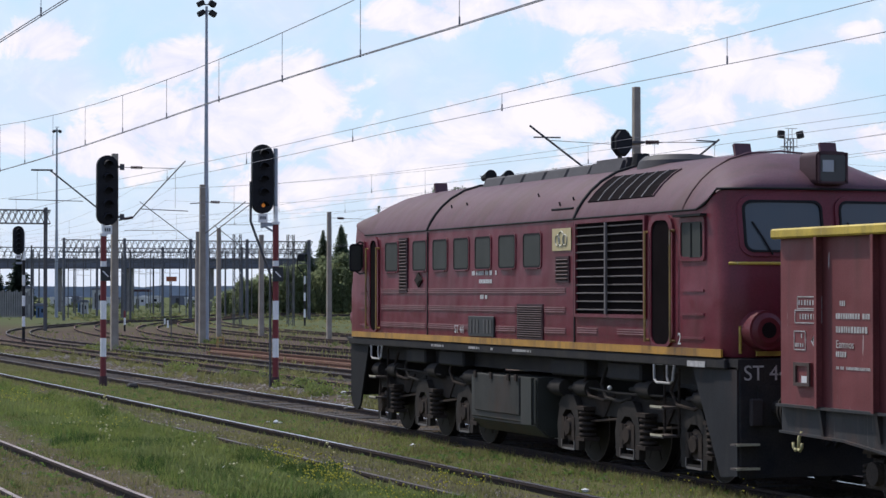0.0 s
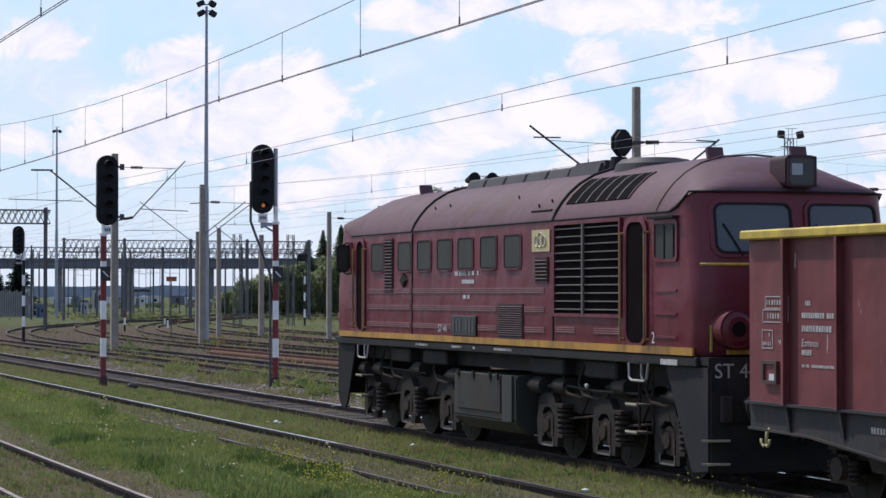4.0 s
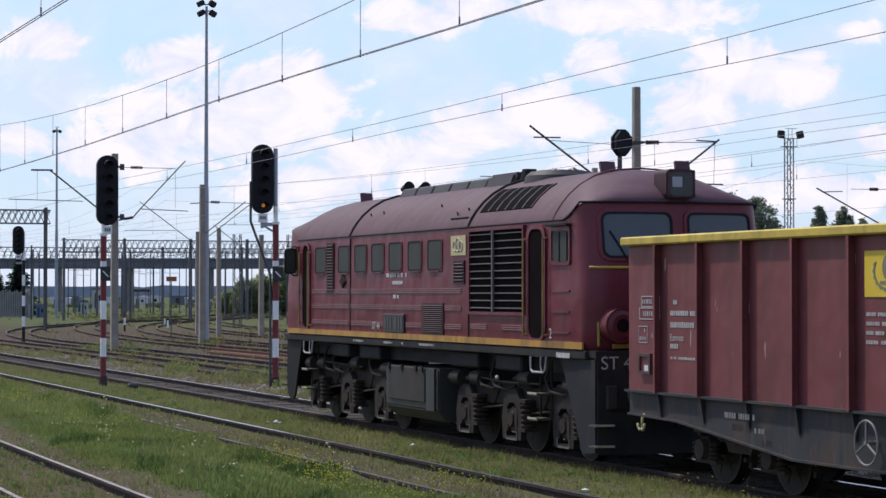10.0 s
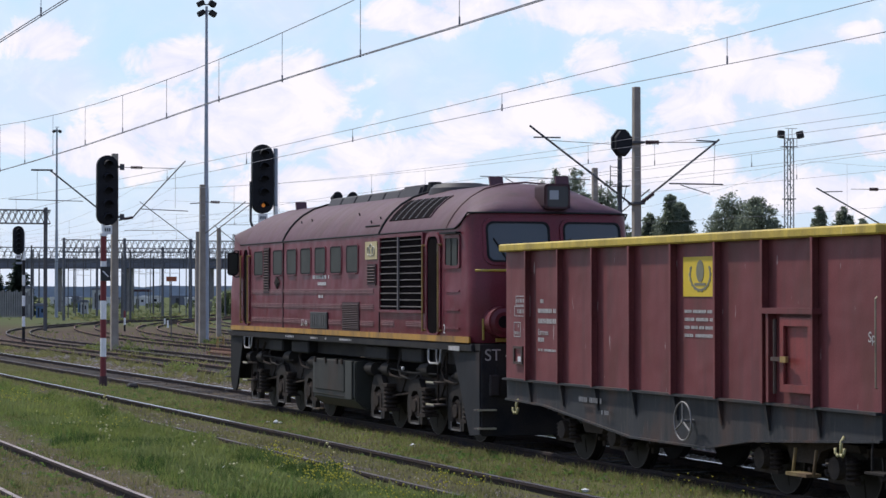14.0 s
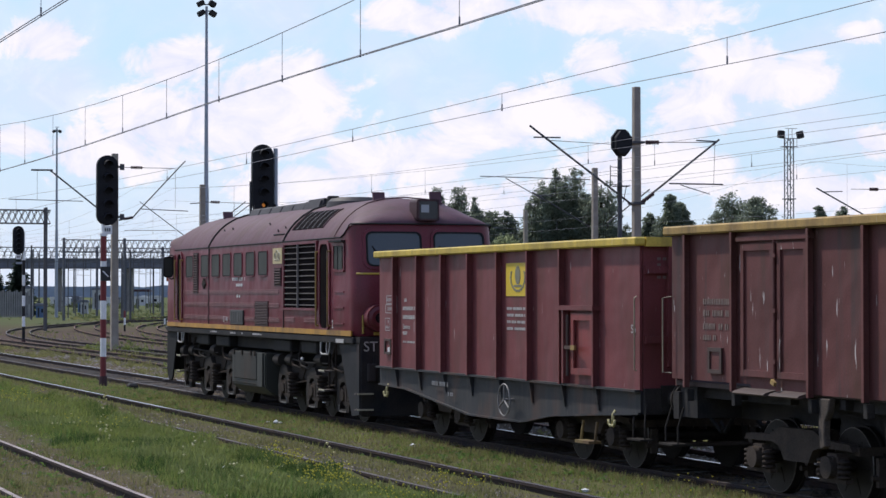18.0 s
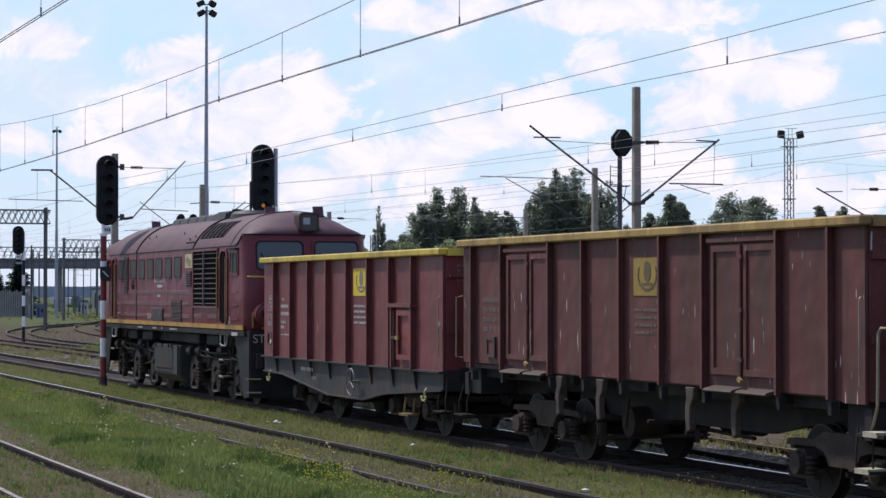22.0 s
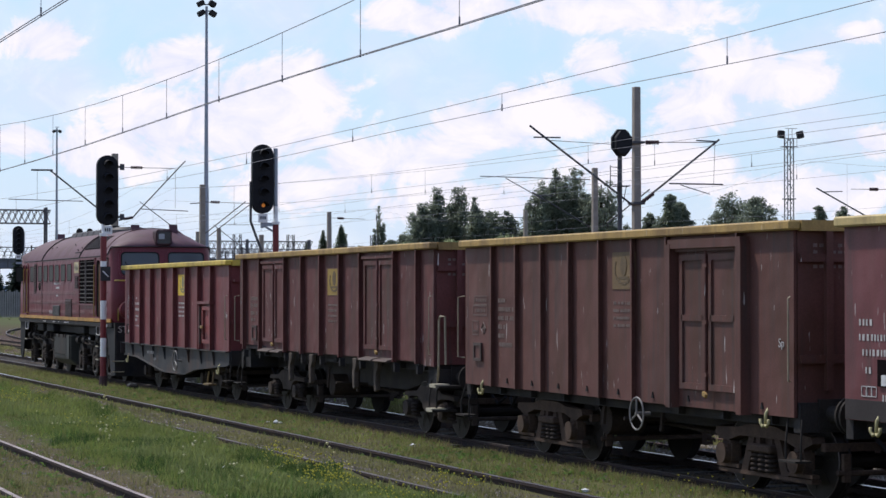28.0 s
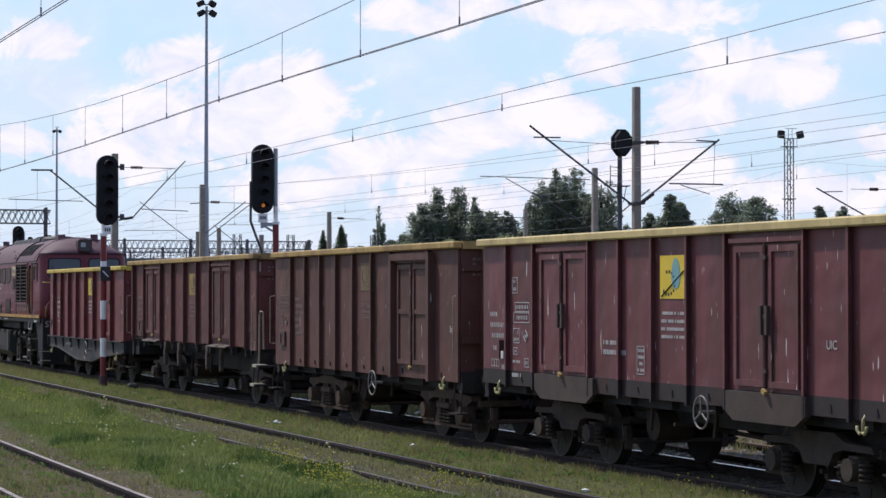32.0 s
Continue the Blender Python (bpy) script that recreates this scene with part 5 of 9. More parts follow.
def wagon(y_front, y_back, paint, top_paint, label, ribs, doors, bogies, z_top, z_bot, sign=None, wheel=None, fish=False, grey_foot=False, base=1.85, chutes=(), end_rails=(-1, 1), seed=1, slope=False, table=0.0, deep=0.07, tone="bogie_mid", reach=(0.52, 0.52)):
    """An open bogie wagon. Lengths are places along the track at the start; ribs and doors are given the same way."""
    mid = (y_front + y_back) / 2
    th = empty("open_wagon", (TRACK_X, mid, 0), label, "wagon", "wagons of the train")
    VEHICLES.append(th)
    L = y_front - y_back
    h = L / 2
    X = 1.33
    rnd = random.Random(seed)
    for s in (-1, 1):
        bm = B()
        if slope:       # ends cut up below the floor line
            prism(bm, [(-h, z_bot - 0.03), (-h + 0.45, z_bot - 0.03), (-h + 0.85, z_bot + 0.035), (h - 2.3, z_bot + 0.035), (h - 2.2, z_bot + 0.10), (h, z_bot + 0.10), (h, z_top - 0.12), (-h, z_top - 0.12)], s * X - 0.02, s * X + 0.02)
        else:
            box(bm, (s * X, 0, (z_bot + z_top - 0.12) / 2), (0.04, L, z_top - 0.12 - z_bot))
        side = part("side_wall", bm, paint, th)
        bm = B()
        box(bm, (s * (X + 0.045), 0, z_top - 0.06), (0.16, L + 0.16, 0.12))
        bevel(bm, 0.02)
        part("top_rail", bm, top_paint, th, "yellow painted top rail")
        for k, r in enumerate(ribs):
            y = r - mid
            bm = B()
            z0 = z_bot + (0.23 if grey_foot else 0.0)
            zr = z_top - 0.12
            box(bm, (s * (X + 0.02 + deep / 2), y + 0.031, (z0 + zr) / 2), (deep, 0.018, zr - z0))
            box(bm, (s * (X + 0.02 + deep), y - 0.002, (z0 + zr) / 2), (0.015, 0.048, zr - z0))
            part("rib", bm, paint + "_rib", side)
            if grey_foot:
                bm = B()
                box(bm, (s * (X + 0.02 + deep / 2), y + 0.031, z_bot + 0.10), (deep, 0.018, 0.26))
                box(bm, (s * (X + 0.02 + deep), y - 0.002, z_bot + 0.10), (0.015, 0.048, 0.26))
                part("rib_foot", bm, "foot_grey", side)
            if slope:
                bm = B()
                box(bm, (s * (X + 0.03), y, z_bot - 0.10), (0.10, 0.08, 0.16))
                part("rib_foot", bm, "frame_dark", side)
            elif not fish and s < 0:
                bm = B()
                prism(bm, [(y - 0.55, z_bot + 0.15), (y - 0.585, z_bot + 0.07), (y - 0.515, z_bot + 0.07)], -X - 0.04, -X - 0.02)
                part("tie_ring", bm, "frame_dark", side)
        for d in doors:
            y0, y1 = d[0] - mid, d[1] - mid
            zt, zb = d[2], d[3]
            bm = B()
            box(bm, (s * (X + 0.03), (y0 + y1) / 2, (zt + zb) / 2), (0.035, abs(y0 - y1), zt - zb))
            leaf = part("door", bm, paint, th, "steel door leaf with a raised frame")
            bm = B()
            ya, yb = min(y0, y1), max(y0, y1)
            ring_frame(bm, [(ya, zb), (yb, zb), (yb, zt), (ya, zt)], [(ya + 0.08, zb + 0.08), (yb - 0.08, zb + 0.08), (yb - 0.08, zt - 0.08), (ya + 0.08, zt - 0.08)], s * (X + 0.045), s * (X + 0.075))
            part("door_frame", bm, paint, leaf)
            if len(d) > 4:
                bm = B()
                box(bm, (s * (X + 0.06), (y0 + y1) / 2, (zt + zb) / 2 + 0.05), (0.03, abs(y0 - y1) - 0.1, 0.08))
                part("cross_bar", bm, paint, leaf)
        for pair in range(0, len(doors) - 1, 2):
            y = (doors[pair][1] + doors[pair + 1][0]) / 2 - mid
            zt, zb = doors[pair][2], doors[pair][3]
            bm = B()
            rod(bm, (s * (X + 0.085), y, zb - 0.1), (s * (X + 0.085), y, zt + 0.04), 0.018, 8)
            for z in (zb + 0.2, (zt + zb) / 2, zt - 0.15):
                box(bm, (s * (X + 0.08), y, z), (0.05, 0.11, 0.05))
            if grey_foot:
                box(bm, (s * (X + 0.10), y + 0.06, (zt + zb) / 2 - 0.05), (0.05, 0.05, 0.36))
                box(bm, (s * (X + 0.10), y - 0.09, (zt + zb) / 2 - 0.05), (0.05, 0.05, 0.36))
            part("lock_bar", bm, "wagon_inner" if grey_foot else paint, th)
            bm = B()
            box(bm, (s * (X + 0.13), y - 0.06, zb - 0.05), (0.04, 0.09, 0.05), Matrix.Rotation(radians(25), 4, "X"))
            part("latch", bm, "ochre", th, "yellowish door latch")
            ya, yb = doors[pair + 1][1] - mid - 0.1, doors[pair][0] - mid + 0.1
            bm = B()
            box(bm, (s * (X + 0.04), (ya + yb) / 2, zt + 0.07), (0.10, yb - ya, 0.06))
            part("door_head", bm, paint, th)
        for c0, c1, zc in chutes:
            bm = B()
            a, b = c1 - mid, c0 - mid
            prism(bm, [(a, z_bot + 0.22), (b, z_bot + 0.22), (b, z_bot - 0.02), (b - 0.25, zc), (a + 0.25, zc), (a, z_bot - 0.02)], s * (X + 0.02), s * (X + 0.09))
            part("door_sill", bm, "flap_stain" if grey_foot else paint, th, "stained flap below the doors")
    for e in (-1, 1):
        bm = B()
        box(bm, (0, e * (h - 0.02), (z_bot + z_top - 0.12) / 2), (2 * X - 0.06, 0.05, z_top - 0.12 - z_bot))
        wall = part("end_wall", bm, paint, th)
        for x in (-0.9, 0.0, 0.9):
            bm = B()
            box(bm, (x, e * (h + 0.045), (z_bot + z_top) / 2 + 0.1), (0.09, 0.08, z_top - z_bot - 0.45))
            part("end_rib", bm, paint, wall)
        for z in (z_bot + 0.7, z_top - 0.45):
            bm = B()
            box(bm, (0, e * (h + 0.03), z), (2 * X - 0.1, 0.05, 0.10))
            part("end_beam", bm, paint, wall)
        bm = B()
        box(bm, (0, e * (h + 0.03), z_top - 0.065), (2 * X - 0.08, 0.12, 0.13))
        part("end_top_rail", bm, top_paint, th)
        bm = B()
        for i in range(4):
            for k in range(7):
                if (i * 7 + k) % 5 != 3:
                    box(bm, (-1.06 + k * 0.085, e * (h + 0.008), z_top - 0.30 - i * 0.085), (0.055, 0.006, 0.042))
        if e < 0:
            part("end_lettering", bm, "white_faint", th)
        else:
            bm.free()
        if e in end_rails:
            bm = B()
            yy = e * (h + 0.06)
            tube(bm, [(-1.38, yy - e * 0.1, 1.45), (-1.46, yy, 1.46), (-1.46, yy, 2.45), (-1.38, yy - e * 0.1, 2.47)], 0.011)
            part("grab_rail", bm, "bogie_pale", th, "thin pale grab rail")
            bm = B()
            tube(bm, [(-1.3, yy + e * 0.05, 1.0), (-1.36, yy + e * 0.12, 0.72), (-1.36, yy + e * 0.12, 0.5)], 0.014)
            tube(bm, [(-1.3, yy - e * 0.3, 1.0), (-1.36, yy - e * 0.25, 0.72), (-1.36, yy - e * 0.25, 0.5)], 0.014)
            box(bm, (-1.34, yy - e * 0.06, 0.5), (0.22, 0.42, 0.025))
            part("foot_step", bm, "bogie_light", th, "dusty steel shunter step")
        bm = B()
        box(bm, (0, e * (h - 0.02), 1.02), (2.6, 0.16, 0.36))
        part("headstock", bm, "frame_dark", th)
        buffers(th, e * (h + 0.05), e, reach=reach[0] if e > 0 else reach[1])
    bm = B()
    box(bm, (0, 0, z_bot + 0.04), (2 * X - 0.05, L - 0.06, 0.06))
    part("floor", bm, "wagon_inner", th)
    # underframe
    bm = B()
    if fish:
        for s in (-1, 1):
            prism(bm, [(-h, z_bot + 0.0), (h, z_bot + 0.0), (h, 0.83), (h - 1.5, 0.80), (h - 4.7, 0.50), (h - 7.0, 0.50), (h - 8.2, 0.66), (-h, 0.84)], s * 1.31 - 0.03, s * 1.31 + 0.03)
    else:
        for s in (-1, 1):
            prism(bm, [(-h, z_bot), (h, z_bot), (h, 0.86), (h - 2.6, 0.86), (h - 3.6, 0.70), (-h + 3.6, 0.70), (-h + 2.6, 0.86), (-h, 0.86)], s * 0.55 - 0.05, s * 0.55 + 0.05)
    part("sole_bar", bm, "frame_grey" if fish else "frame_dark", th, "dark grey underframe beam")
    if fish:
        bm = B()
        for s in (-1, 1):
            box(bm, (s * 1.385, 0, z_bot - 0.005), (0.085, L, 0.032))
        part("beam_flange", bm, "frame_grey", th)
        for s in (-1, 1):
            bm = B()
            for (ya, za), (yb, zb_) in zip([(h, 0.83), (h - 1.5, 0.80), (h - 4.7, 0.50), (h - 7.0, 0.50), (h - 8.2, 0.66)], [(h - 1.5, 0.80), (h - 4.7, 0.50), (h - 7.0, 0.50), (h - 8.2, 0.66), (-h, 0.84)]):
                prism(bm, [(yb, zb_), (ya, za), (ya, za + 0.028), (yb, zb_ + 0.028)], s * 1.345 - 0.035, s * 1.345 + 0.035)
            part("lower_flange", bm, "frame_grey", th)
        for r in ribs:
            bm = B()
            prism(bm, [(-1.415, z_bot - 0.02), (-1.33, z_bot - 0.02), (-1.33, z_bot - 0.34), (-1.36, z_bot - 0.34)], r - mid - 0.03, r - mid + 0.03, "y")
            part("bracket", bm, "frame_grey", th)
    for k in range(int(L / 1.3)):
        bm = B()
        box(bm, (0, -h + 0.8 + k * 1.3, z_bot - 0.06), (2.5, 0.12, 0.12))
        part("cross_member", bm, "frame_dark", th)
    for s in (-1, 1):
        bm = B()
        box(bm, (s * 1.10, 0, z_bot - 0.07), (0.10, L - 0.3, 0.14))
        part("side_beam", bm, "frame_dark", th)
    bm = B()
    rod(bm, (0.3, -0.9, 0.72), (0.3, 0.1, 0.72), 0.19, 16)
    part("air_reservoir", bm, "bogie", th, smooth=40)
    bm = B()
    rod(bm, (-0.9, 0.9, 0.66), (-0.35, 0.9, 0.66), 0.22, 18)
    part("brake_cylinder", bm, "bogie", th, smooth=40)
    bm = B()
    rod(bm, (-0.5, -2.2, 0.6), (0.2, 2.2, 0.6), 0.03, 6)
    rod(bm, (-1.25, -0.5, 0.75), (0.4, -0.5, 0.68), 0.03, 6)
    for y in (-1.4, 0.55):
        box(bm, (-1.08, y, 0.82), (0.04, 0.06, 0.42), Matrix.Rotation(radians(12), 4, "X"))
    part("brake_rigging", bm, "bogie", th)
    for b in bogies:
        wagon_bogie(th, b - mid, base, base > 1.88, tone)
    if wheel:
        handwheel(th, wheel[0] - mid, wheel[1], wheel[2])
    if sign:
        y0, y1, zb, zt, m, kind = sign
        bm = B()
        box(bm, (-X - 0.026, (y0 + y1) / 2 - mid, (zb + zt) / 2), (0.008, abs(y0 - y1), zt - zb))
        sg = part("owner_sign", bm, m, th, "yellow square company sign")
        c, cz = (y0 + y1) / 2 - mid, (zb + zt) / 2
        bm = B()
        if kind == "oval":
            # an upright oval over a thin toothed wreath
            prism(bm, [(c + 0.11 * math.cos(a), cz + 0.07 + 0.145 * math.sin(a)) for a in [k * math.pi / 9 for k in range(18)]], -X - 0.036, -X - 0.03)
            part("emblem", bm, "emblem_grey" if m == "sign_yellow" else "sign_brown", sg)
            bm = B()
            arc = [radians(150 + k * 10) for k in range(25)]
            prism(bm, [(c + (0.30 + 0.025 * (k % 2)) * math.cos(a), cz + 0.03 + (0.215 + 0.02 * (k % 2)) * math.sin(a)) for k, a in enumerate(arc)] + [(c + 0.275 * math.cos(a), cz + 0.03 + 0.19 * math.sin(a)) for a in arc[::-1]], -X - 0.036, -X - 0.03)
            part("emblem_arc", bm, "emblem_grey" if m == "sign_yellow" else "sign_brown", sg)
            bm = B()
            box(bm, (-X - 0.033, c, cz - 0.10), (0.005, 0.32, 0.035))
            part("emblem_bar", bm, "emblem_grey" if m == "sign_yellow" else "sign_brown", sg)
        else:
            prism(bm, [(c - 0.06 + (0.13 - 0.03 * math.sin(a)) * math.cos(a), cz + 0.05 + 0.21 * math.sin(a)) for a in [k * math.pi / 9 for k in range(18)]], -X - 0.036, -X - 0.03)
            part("emblem", bm, "sign_blue", sg)
            bm = B()
            rod(bm, (-X - 0.033, c + 0.38, cz - 0.26), (-X - 0.033, c - 0.3, cz + 0.08), 0.012, 4)
            for k in range(11):
                a = radians(75 + k * 24)
                box(bm, (-X - 0.033, c + 0.17 + 0.20 * math.cos(a), cz - 0.08 + 0.155 * math.sin(a)), (0.006, 0.040, 0.034), Matrix.Rotation(a, 4, "X"))
            part("emblem_line", bm, "black_plate", sg)
        bm = B()
        for i in range(4):
            bars(bm, -X - 0.026, y0 - mid - 0.03, zb - 0.22 - i * 0.105, abs(y0 - y1) - 0.1, 0.05, seed * 9 + i)
        part("owner_lettering", bm, "white_faint" if m in ("sign_faded", "sign_dull") else "white_worn", th)
    # lettering block near the leading end
    f0 = y_front - mid - table
    lx = -X - 0.026
    bm = B()
    dz = -0.10 if grey_foot else 0.0
    def table_box(y0, z0, w, h, rows, sd):
        """An outlined table with rows of small marks."""
        for z in (z0, z0 - h):
            box(bm, (lx, y0 - w / 2, z), (0.004, w, 0.012))
        for y in (y0, y0 - w):
            box(bm, (lx, y, z0 - h / 2), (0.004, 0.012, h))
        for r in range(rows):
            hh = h / rows
            bars(bm, lx, y0 - 0.03, z0 - (r + 1) * hh + hh * 0.25, w - 0.08, hh * 0.5, sd + r, 0.5)
    table_box(f0 - 0.42, 2.47 + dz, 0.58, 0.14, 1, 21)
    table_box(f0 - 0.36, 2.31 + dz, 0.64, 0.15, 1, 23)
    table_box(f0 - 0.34, 2.06 + dz, 0.27, 0.22, 2, 25)
    ring(bm, (lx, f0 - 0.85, 1.95 + dz), (1, 0, 0), 0.09, 0.010, 4, 4)
    bars(bm, lx, f0 - 0.80, 1.92 + dz, 0.14, 0.06, 27)
    if grey_foot:
        table_box(f0 - 0.30, 2.76, 0.22, 0.24, 2, 29)
        table_box(f0 - 0.34, 1.66, 0.2, 0.1, 1, 31)
        bars(bm, lx, f0 - 0.32, 1.42, 0.3, 0.05, 32)
        table_box(f0 - 0.80, 1.50, 0.18, 0.13, 1, 33)
    if seed == 2:
        bm.free()
    else:
        part("load_table", bm, "white_faint" if top_paint == "ochre" and not grey_foot else "white_worn", th)
    return th, mid, h, side


def tow_hook(thing, y, z):
    """A double-horned hook on a short shank under the frame."""
    bm = B()
    tube(bm, [(-1.33, y, z + 0.06), (-1.37, y, z), (-1.38, y, z - 0.15)], 0.022, 8)
    for e in (-1, 1):
        tube(bm, [(-1.38, y, z - 0.14), (-1.39, y + e * 0.055, z - 0.16), (-1.39, y + e * 0.10, z - 0.12), (-1.39, y + e * 0.105, z - 0.07)], 0.02, 8)
    part("tow_hook", bm, "hook_pale", thing, "pale yellow double tow hook", 40)


# wagon behind the locomotive: deep fish-bellied frame, small door
w1, m1, h1, side1 = wagon(24.38, 13.05, "wagon_one", "yellow", "reddish-brown open wagon with bright yellow rim and fish-bellied frame",
                   [23.36, 22.09, 20.83, 19.56, 18.24, 16.95, 15.68, 14.44], [], [21.6, 15.3], 3.29, 1.17, sign=(18.02, 17.02, 2.47, 2.99, "sign_yellow", "oval"), wheel=(17.76, 0.84, 0.25), fish=True, seed=1, end_rails=(-1,), deep=0.10, reach=(0.44, 0.44))
bm = B()
box(bm, (-1.37, 14.83 - m1, 1.78), (0.07, 0.72, 0.86))
dr = part("door", bm, "door_red", w1, "bright red small steel door")
bm = B()
ring_frame(bm, [(14.45 - m1, 1.33), (15.21 - m1, 1.33), (15.21 - m1, 2.22), (14.45 - m1, 2.22)], [(14.53 - m1, 1.42), (15.12 - m1, 1.42), (15.12 - m1, 2.12), (14.53 - m1, 2.12)], -1.455, -1.42)
part("door_frame", bm, "door_red", dr)
bm = B()
rod(bm, (-1.47, 15.30 - m1, 1.3), (-1.47, 15.30 - m1, 2.2), 0.025, 8)
box(bm, (-1.48, 15.2 - m1, 1.72), (0.05, 0.3, 0.05))
part("lock_bar", bm, "wagon_inner", dr)
bm = B()
box(bm, (-1.50, 15.02 - m1, 1.72), (0.04, 0.14, 0.07))
part("latch", bm, "ochre", dr)
bm = B()
box(bm, (-1.41, 15.03 - m1, 2.30), (0.14, 1.30, 0.07))
part("door_lintel", bm, "wagon_one", w1)
bm = B()
box(bm, (-1.40, 15.52 - m1, 1.74), (0.12, 0.06, 1.1))
part("door_surround", bm, "wagon_one", w1)
bm = B()
box(bm, (-1.362, 23.8 - m1, 1.55), (0.024, 0.38, 0.28))
holder = part("label_holder", bm, "wagon_one", w1, "small waybill frame with a white paper")
bm = B()
a, b = 23.8 - m1 - 0.19, 23.8 - m1 + 0.19
ring_frame(bm, [(a, 1.41), (b, 1.41), (b, 1.69), (a, 1.69)], [(a + 0.05, 1.45), (b - 0.05, 1.45), (b - 0.05, 1.65), (a + 0.05, 1.65)], -1.40, -1.375)
part("frame", bm, "wagon_inner", holder)
bm = B()
box(bm, (-1.38, 23.75 - m1, 1.48), (0.01, 0.13, 0.10))
part("paper", bm, "white", holder)
text("type_lettering", "Eamnos", 0.13, "white_worn", w1, side_pose(-1.358, 23.05 - m1, 1.88))
text("mark_lettering", "Sp", 0.17, "white_worn", w1, side_pose(-1.358, 13.32 - m1, 1.96))
bm = B()
for i, (z, w, hh) in enumerate(((2.36, 0.22, 0.07), (2.21, 0.85, 0.075), (2.05, 0.66, 0.085), (1.77, 0.25, 0.075), (1.63, 0.8, 0.04))):
    bars(bm, -1.356, 23.05 - m1, z, w, hh, 40 + i)
part("side_lettering", bm, "white_worn", w1)
bm = B()
bars(bm, -1.395, 21.4 - m1, 0.93, 0.8, 0.085, 51)
bars(bm, -1.395, 20.6 - m1, 0.78, 0.25, 0.07, 52)
part("frame_lettering", bm, "white_grey", w1)
for y in (23.9, 13.9):
    tow_hook(w1, y - m1, 0.80)
bm = B()
tube(bm, [(-1.3, 15.1 - m1, 0.66), (-1.34, 15.1 - m1, 0.36), (-1.34, 14.6 - m1, 0.36), (-1.3, 14.6 - m1, 0.66)], 0.022)
box(bm, (-1.34, 14.85 - m1, 0.36), (0.2, 0.5, 0.04))
part("foot_step", bm, "step_worn", w1, "worn yellowish foot step below the frame")

# longer wagon with two pairs of doors
w2, m2, h2, side2 = wagon(12.03, -0.88, "wagon_two", "ochre", "rusty brown open wagon with double doors and a faded yellow rim",
                   [11.49, 10.16, 8.21, 6.95, 5.64, 4.34, 3.06, 1.07, -0.18], [(9.97, 9.12, 3.12, 1.48), (9.02, 8.28, 3.12, 1.48), (2.86, 2.06, 3.12, 1.48), (1.97, 1.16, 3.12, 1.48)],
                   [9.15, 0.12], 3.40, 1.28, sign=(5.30, 4.40, 2.48, 3.0, "sign_faded", "oval"), slope=True, seed=2, deep=0.09, reach=(0.44, 0.56))
bm = B()
bars(bm, -1.356, 11.1 - m2, 2.36, 0.8, 0.09, 61)
bars(bm, -1.356, 11.1 - m2, 2.21, 0.9, 0.09, 62)
bars(bm, -1.356, 11.1 - m2, 2.04, 0.8, 0.09, 63)
bars(bm, -1.356, 11.1 - m2, 1.9, 0.35, 0.08, 64)
part("side_lettering", bm, "white_faint", w2)
bm = B()
box(bm, (-1.36, 10.72 - m2, 1.65), (0.02, 0.38, 0.33))
holder = part("label_holder", bm, "wagon_two", w2, "rusty waybill frame")
bm = B()
a, b = 10.72 - m2 - 0.38 / 2, 10.72 - m2 + 0.38 / 2
ring_frame(bm, [(a, 1.65 - 0.33 / 2), (b, 1.65 - 0.33 / 2), (b, 1.65 + 0.33 / 2), (a, 1.65 + 0.33 / 2)], [(a + 0.05, 1.65 - 0.33 / 2 + 0.05), (b - 0.05, 1.65 - 0.33 / 2 + 0.05), (b - 0.05, 1.65 + 0.33 / 2 - 0.05), (a + 0.05, 1.65 + 0.33 / 2 - 0.05)], -1.39, -1.365)
part("frame", bm, "wagon_inner", holder)
for y in (h2 - 0.3, -h2 + 0.3):
    bm = B()
    box(bm, (0, y, 1.08), (2.5, 0.5, 0.42))
    part("end_block", bm, "frame_dark", w2)
bm = B()
tube(bm, [(-1.30, -h2 - 0.05, 0.95), (-1.36, -h2 - 0.28, 1.25), (-1.36, -h2 - 0.3, 2.05), (-1.36, -h2 - 0.36, 2.12), (-1.36, -h2 - 0.60, 2.12), (-1.36, -h2 - 0.64, 1.3)], 0.02)
part("brake_platform_rail", bm, "bogie_pale", w2, "thin bent platform handrail")
for y, z, s in ((-h2 - 0.3, 0.92, 0.6), (-h2 - 0.12, 0.5, 0.35)):
    bm = B()
    box(bm, (-1.25, y, z), (0.45, s, 0.04))
    st = part("platform_step", bm, "bogie_light", w2)
    bm = B()
    box(bm, (-1.36, y - 0.02, z + 0.032), (0.26, 0.30, 0.024))
    box(bm, (-1.478, y - 0.02, z + 0.012), (0.02, 0.30, 0.055))
    part("tread", bm, "step_pale", st, "pale worn tread plate")
for y in (8.0, 6.5, 3.6, 2.3):
    bm = B()
    c = y - m2
    prism(bm, [(c + 0.10, 1.28), (c - 0.16, 1.28), (c - 0.12, 1.12), (c - 0.04, 1.02), (c - 0.03, 0.86), (c - 0.05, 0.72), (c + 0.06, 0.68), (c + 0.10, 0.82), (c + 0.11, 1.02), (c + 0.07, 1.14)], -1.36, -1.27)
    bevel(bm, 0.012)
    part("flap_lever", bm, "bogie_worn", w2, "dusty hanging flap lever")

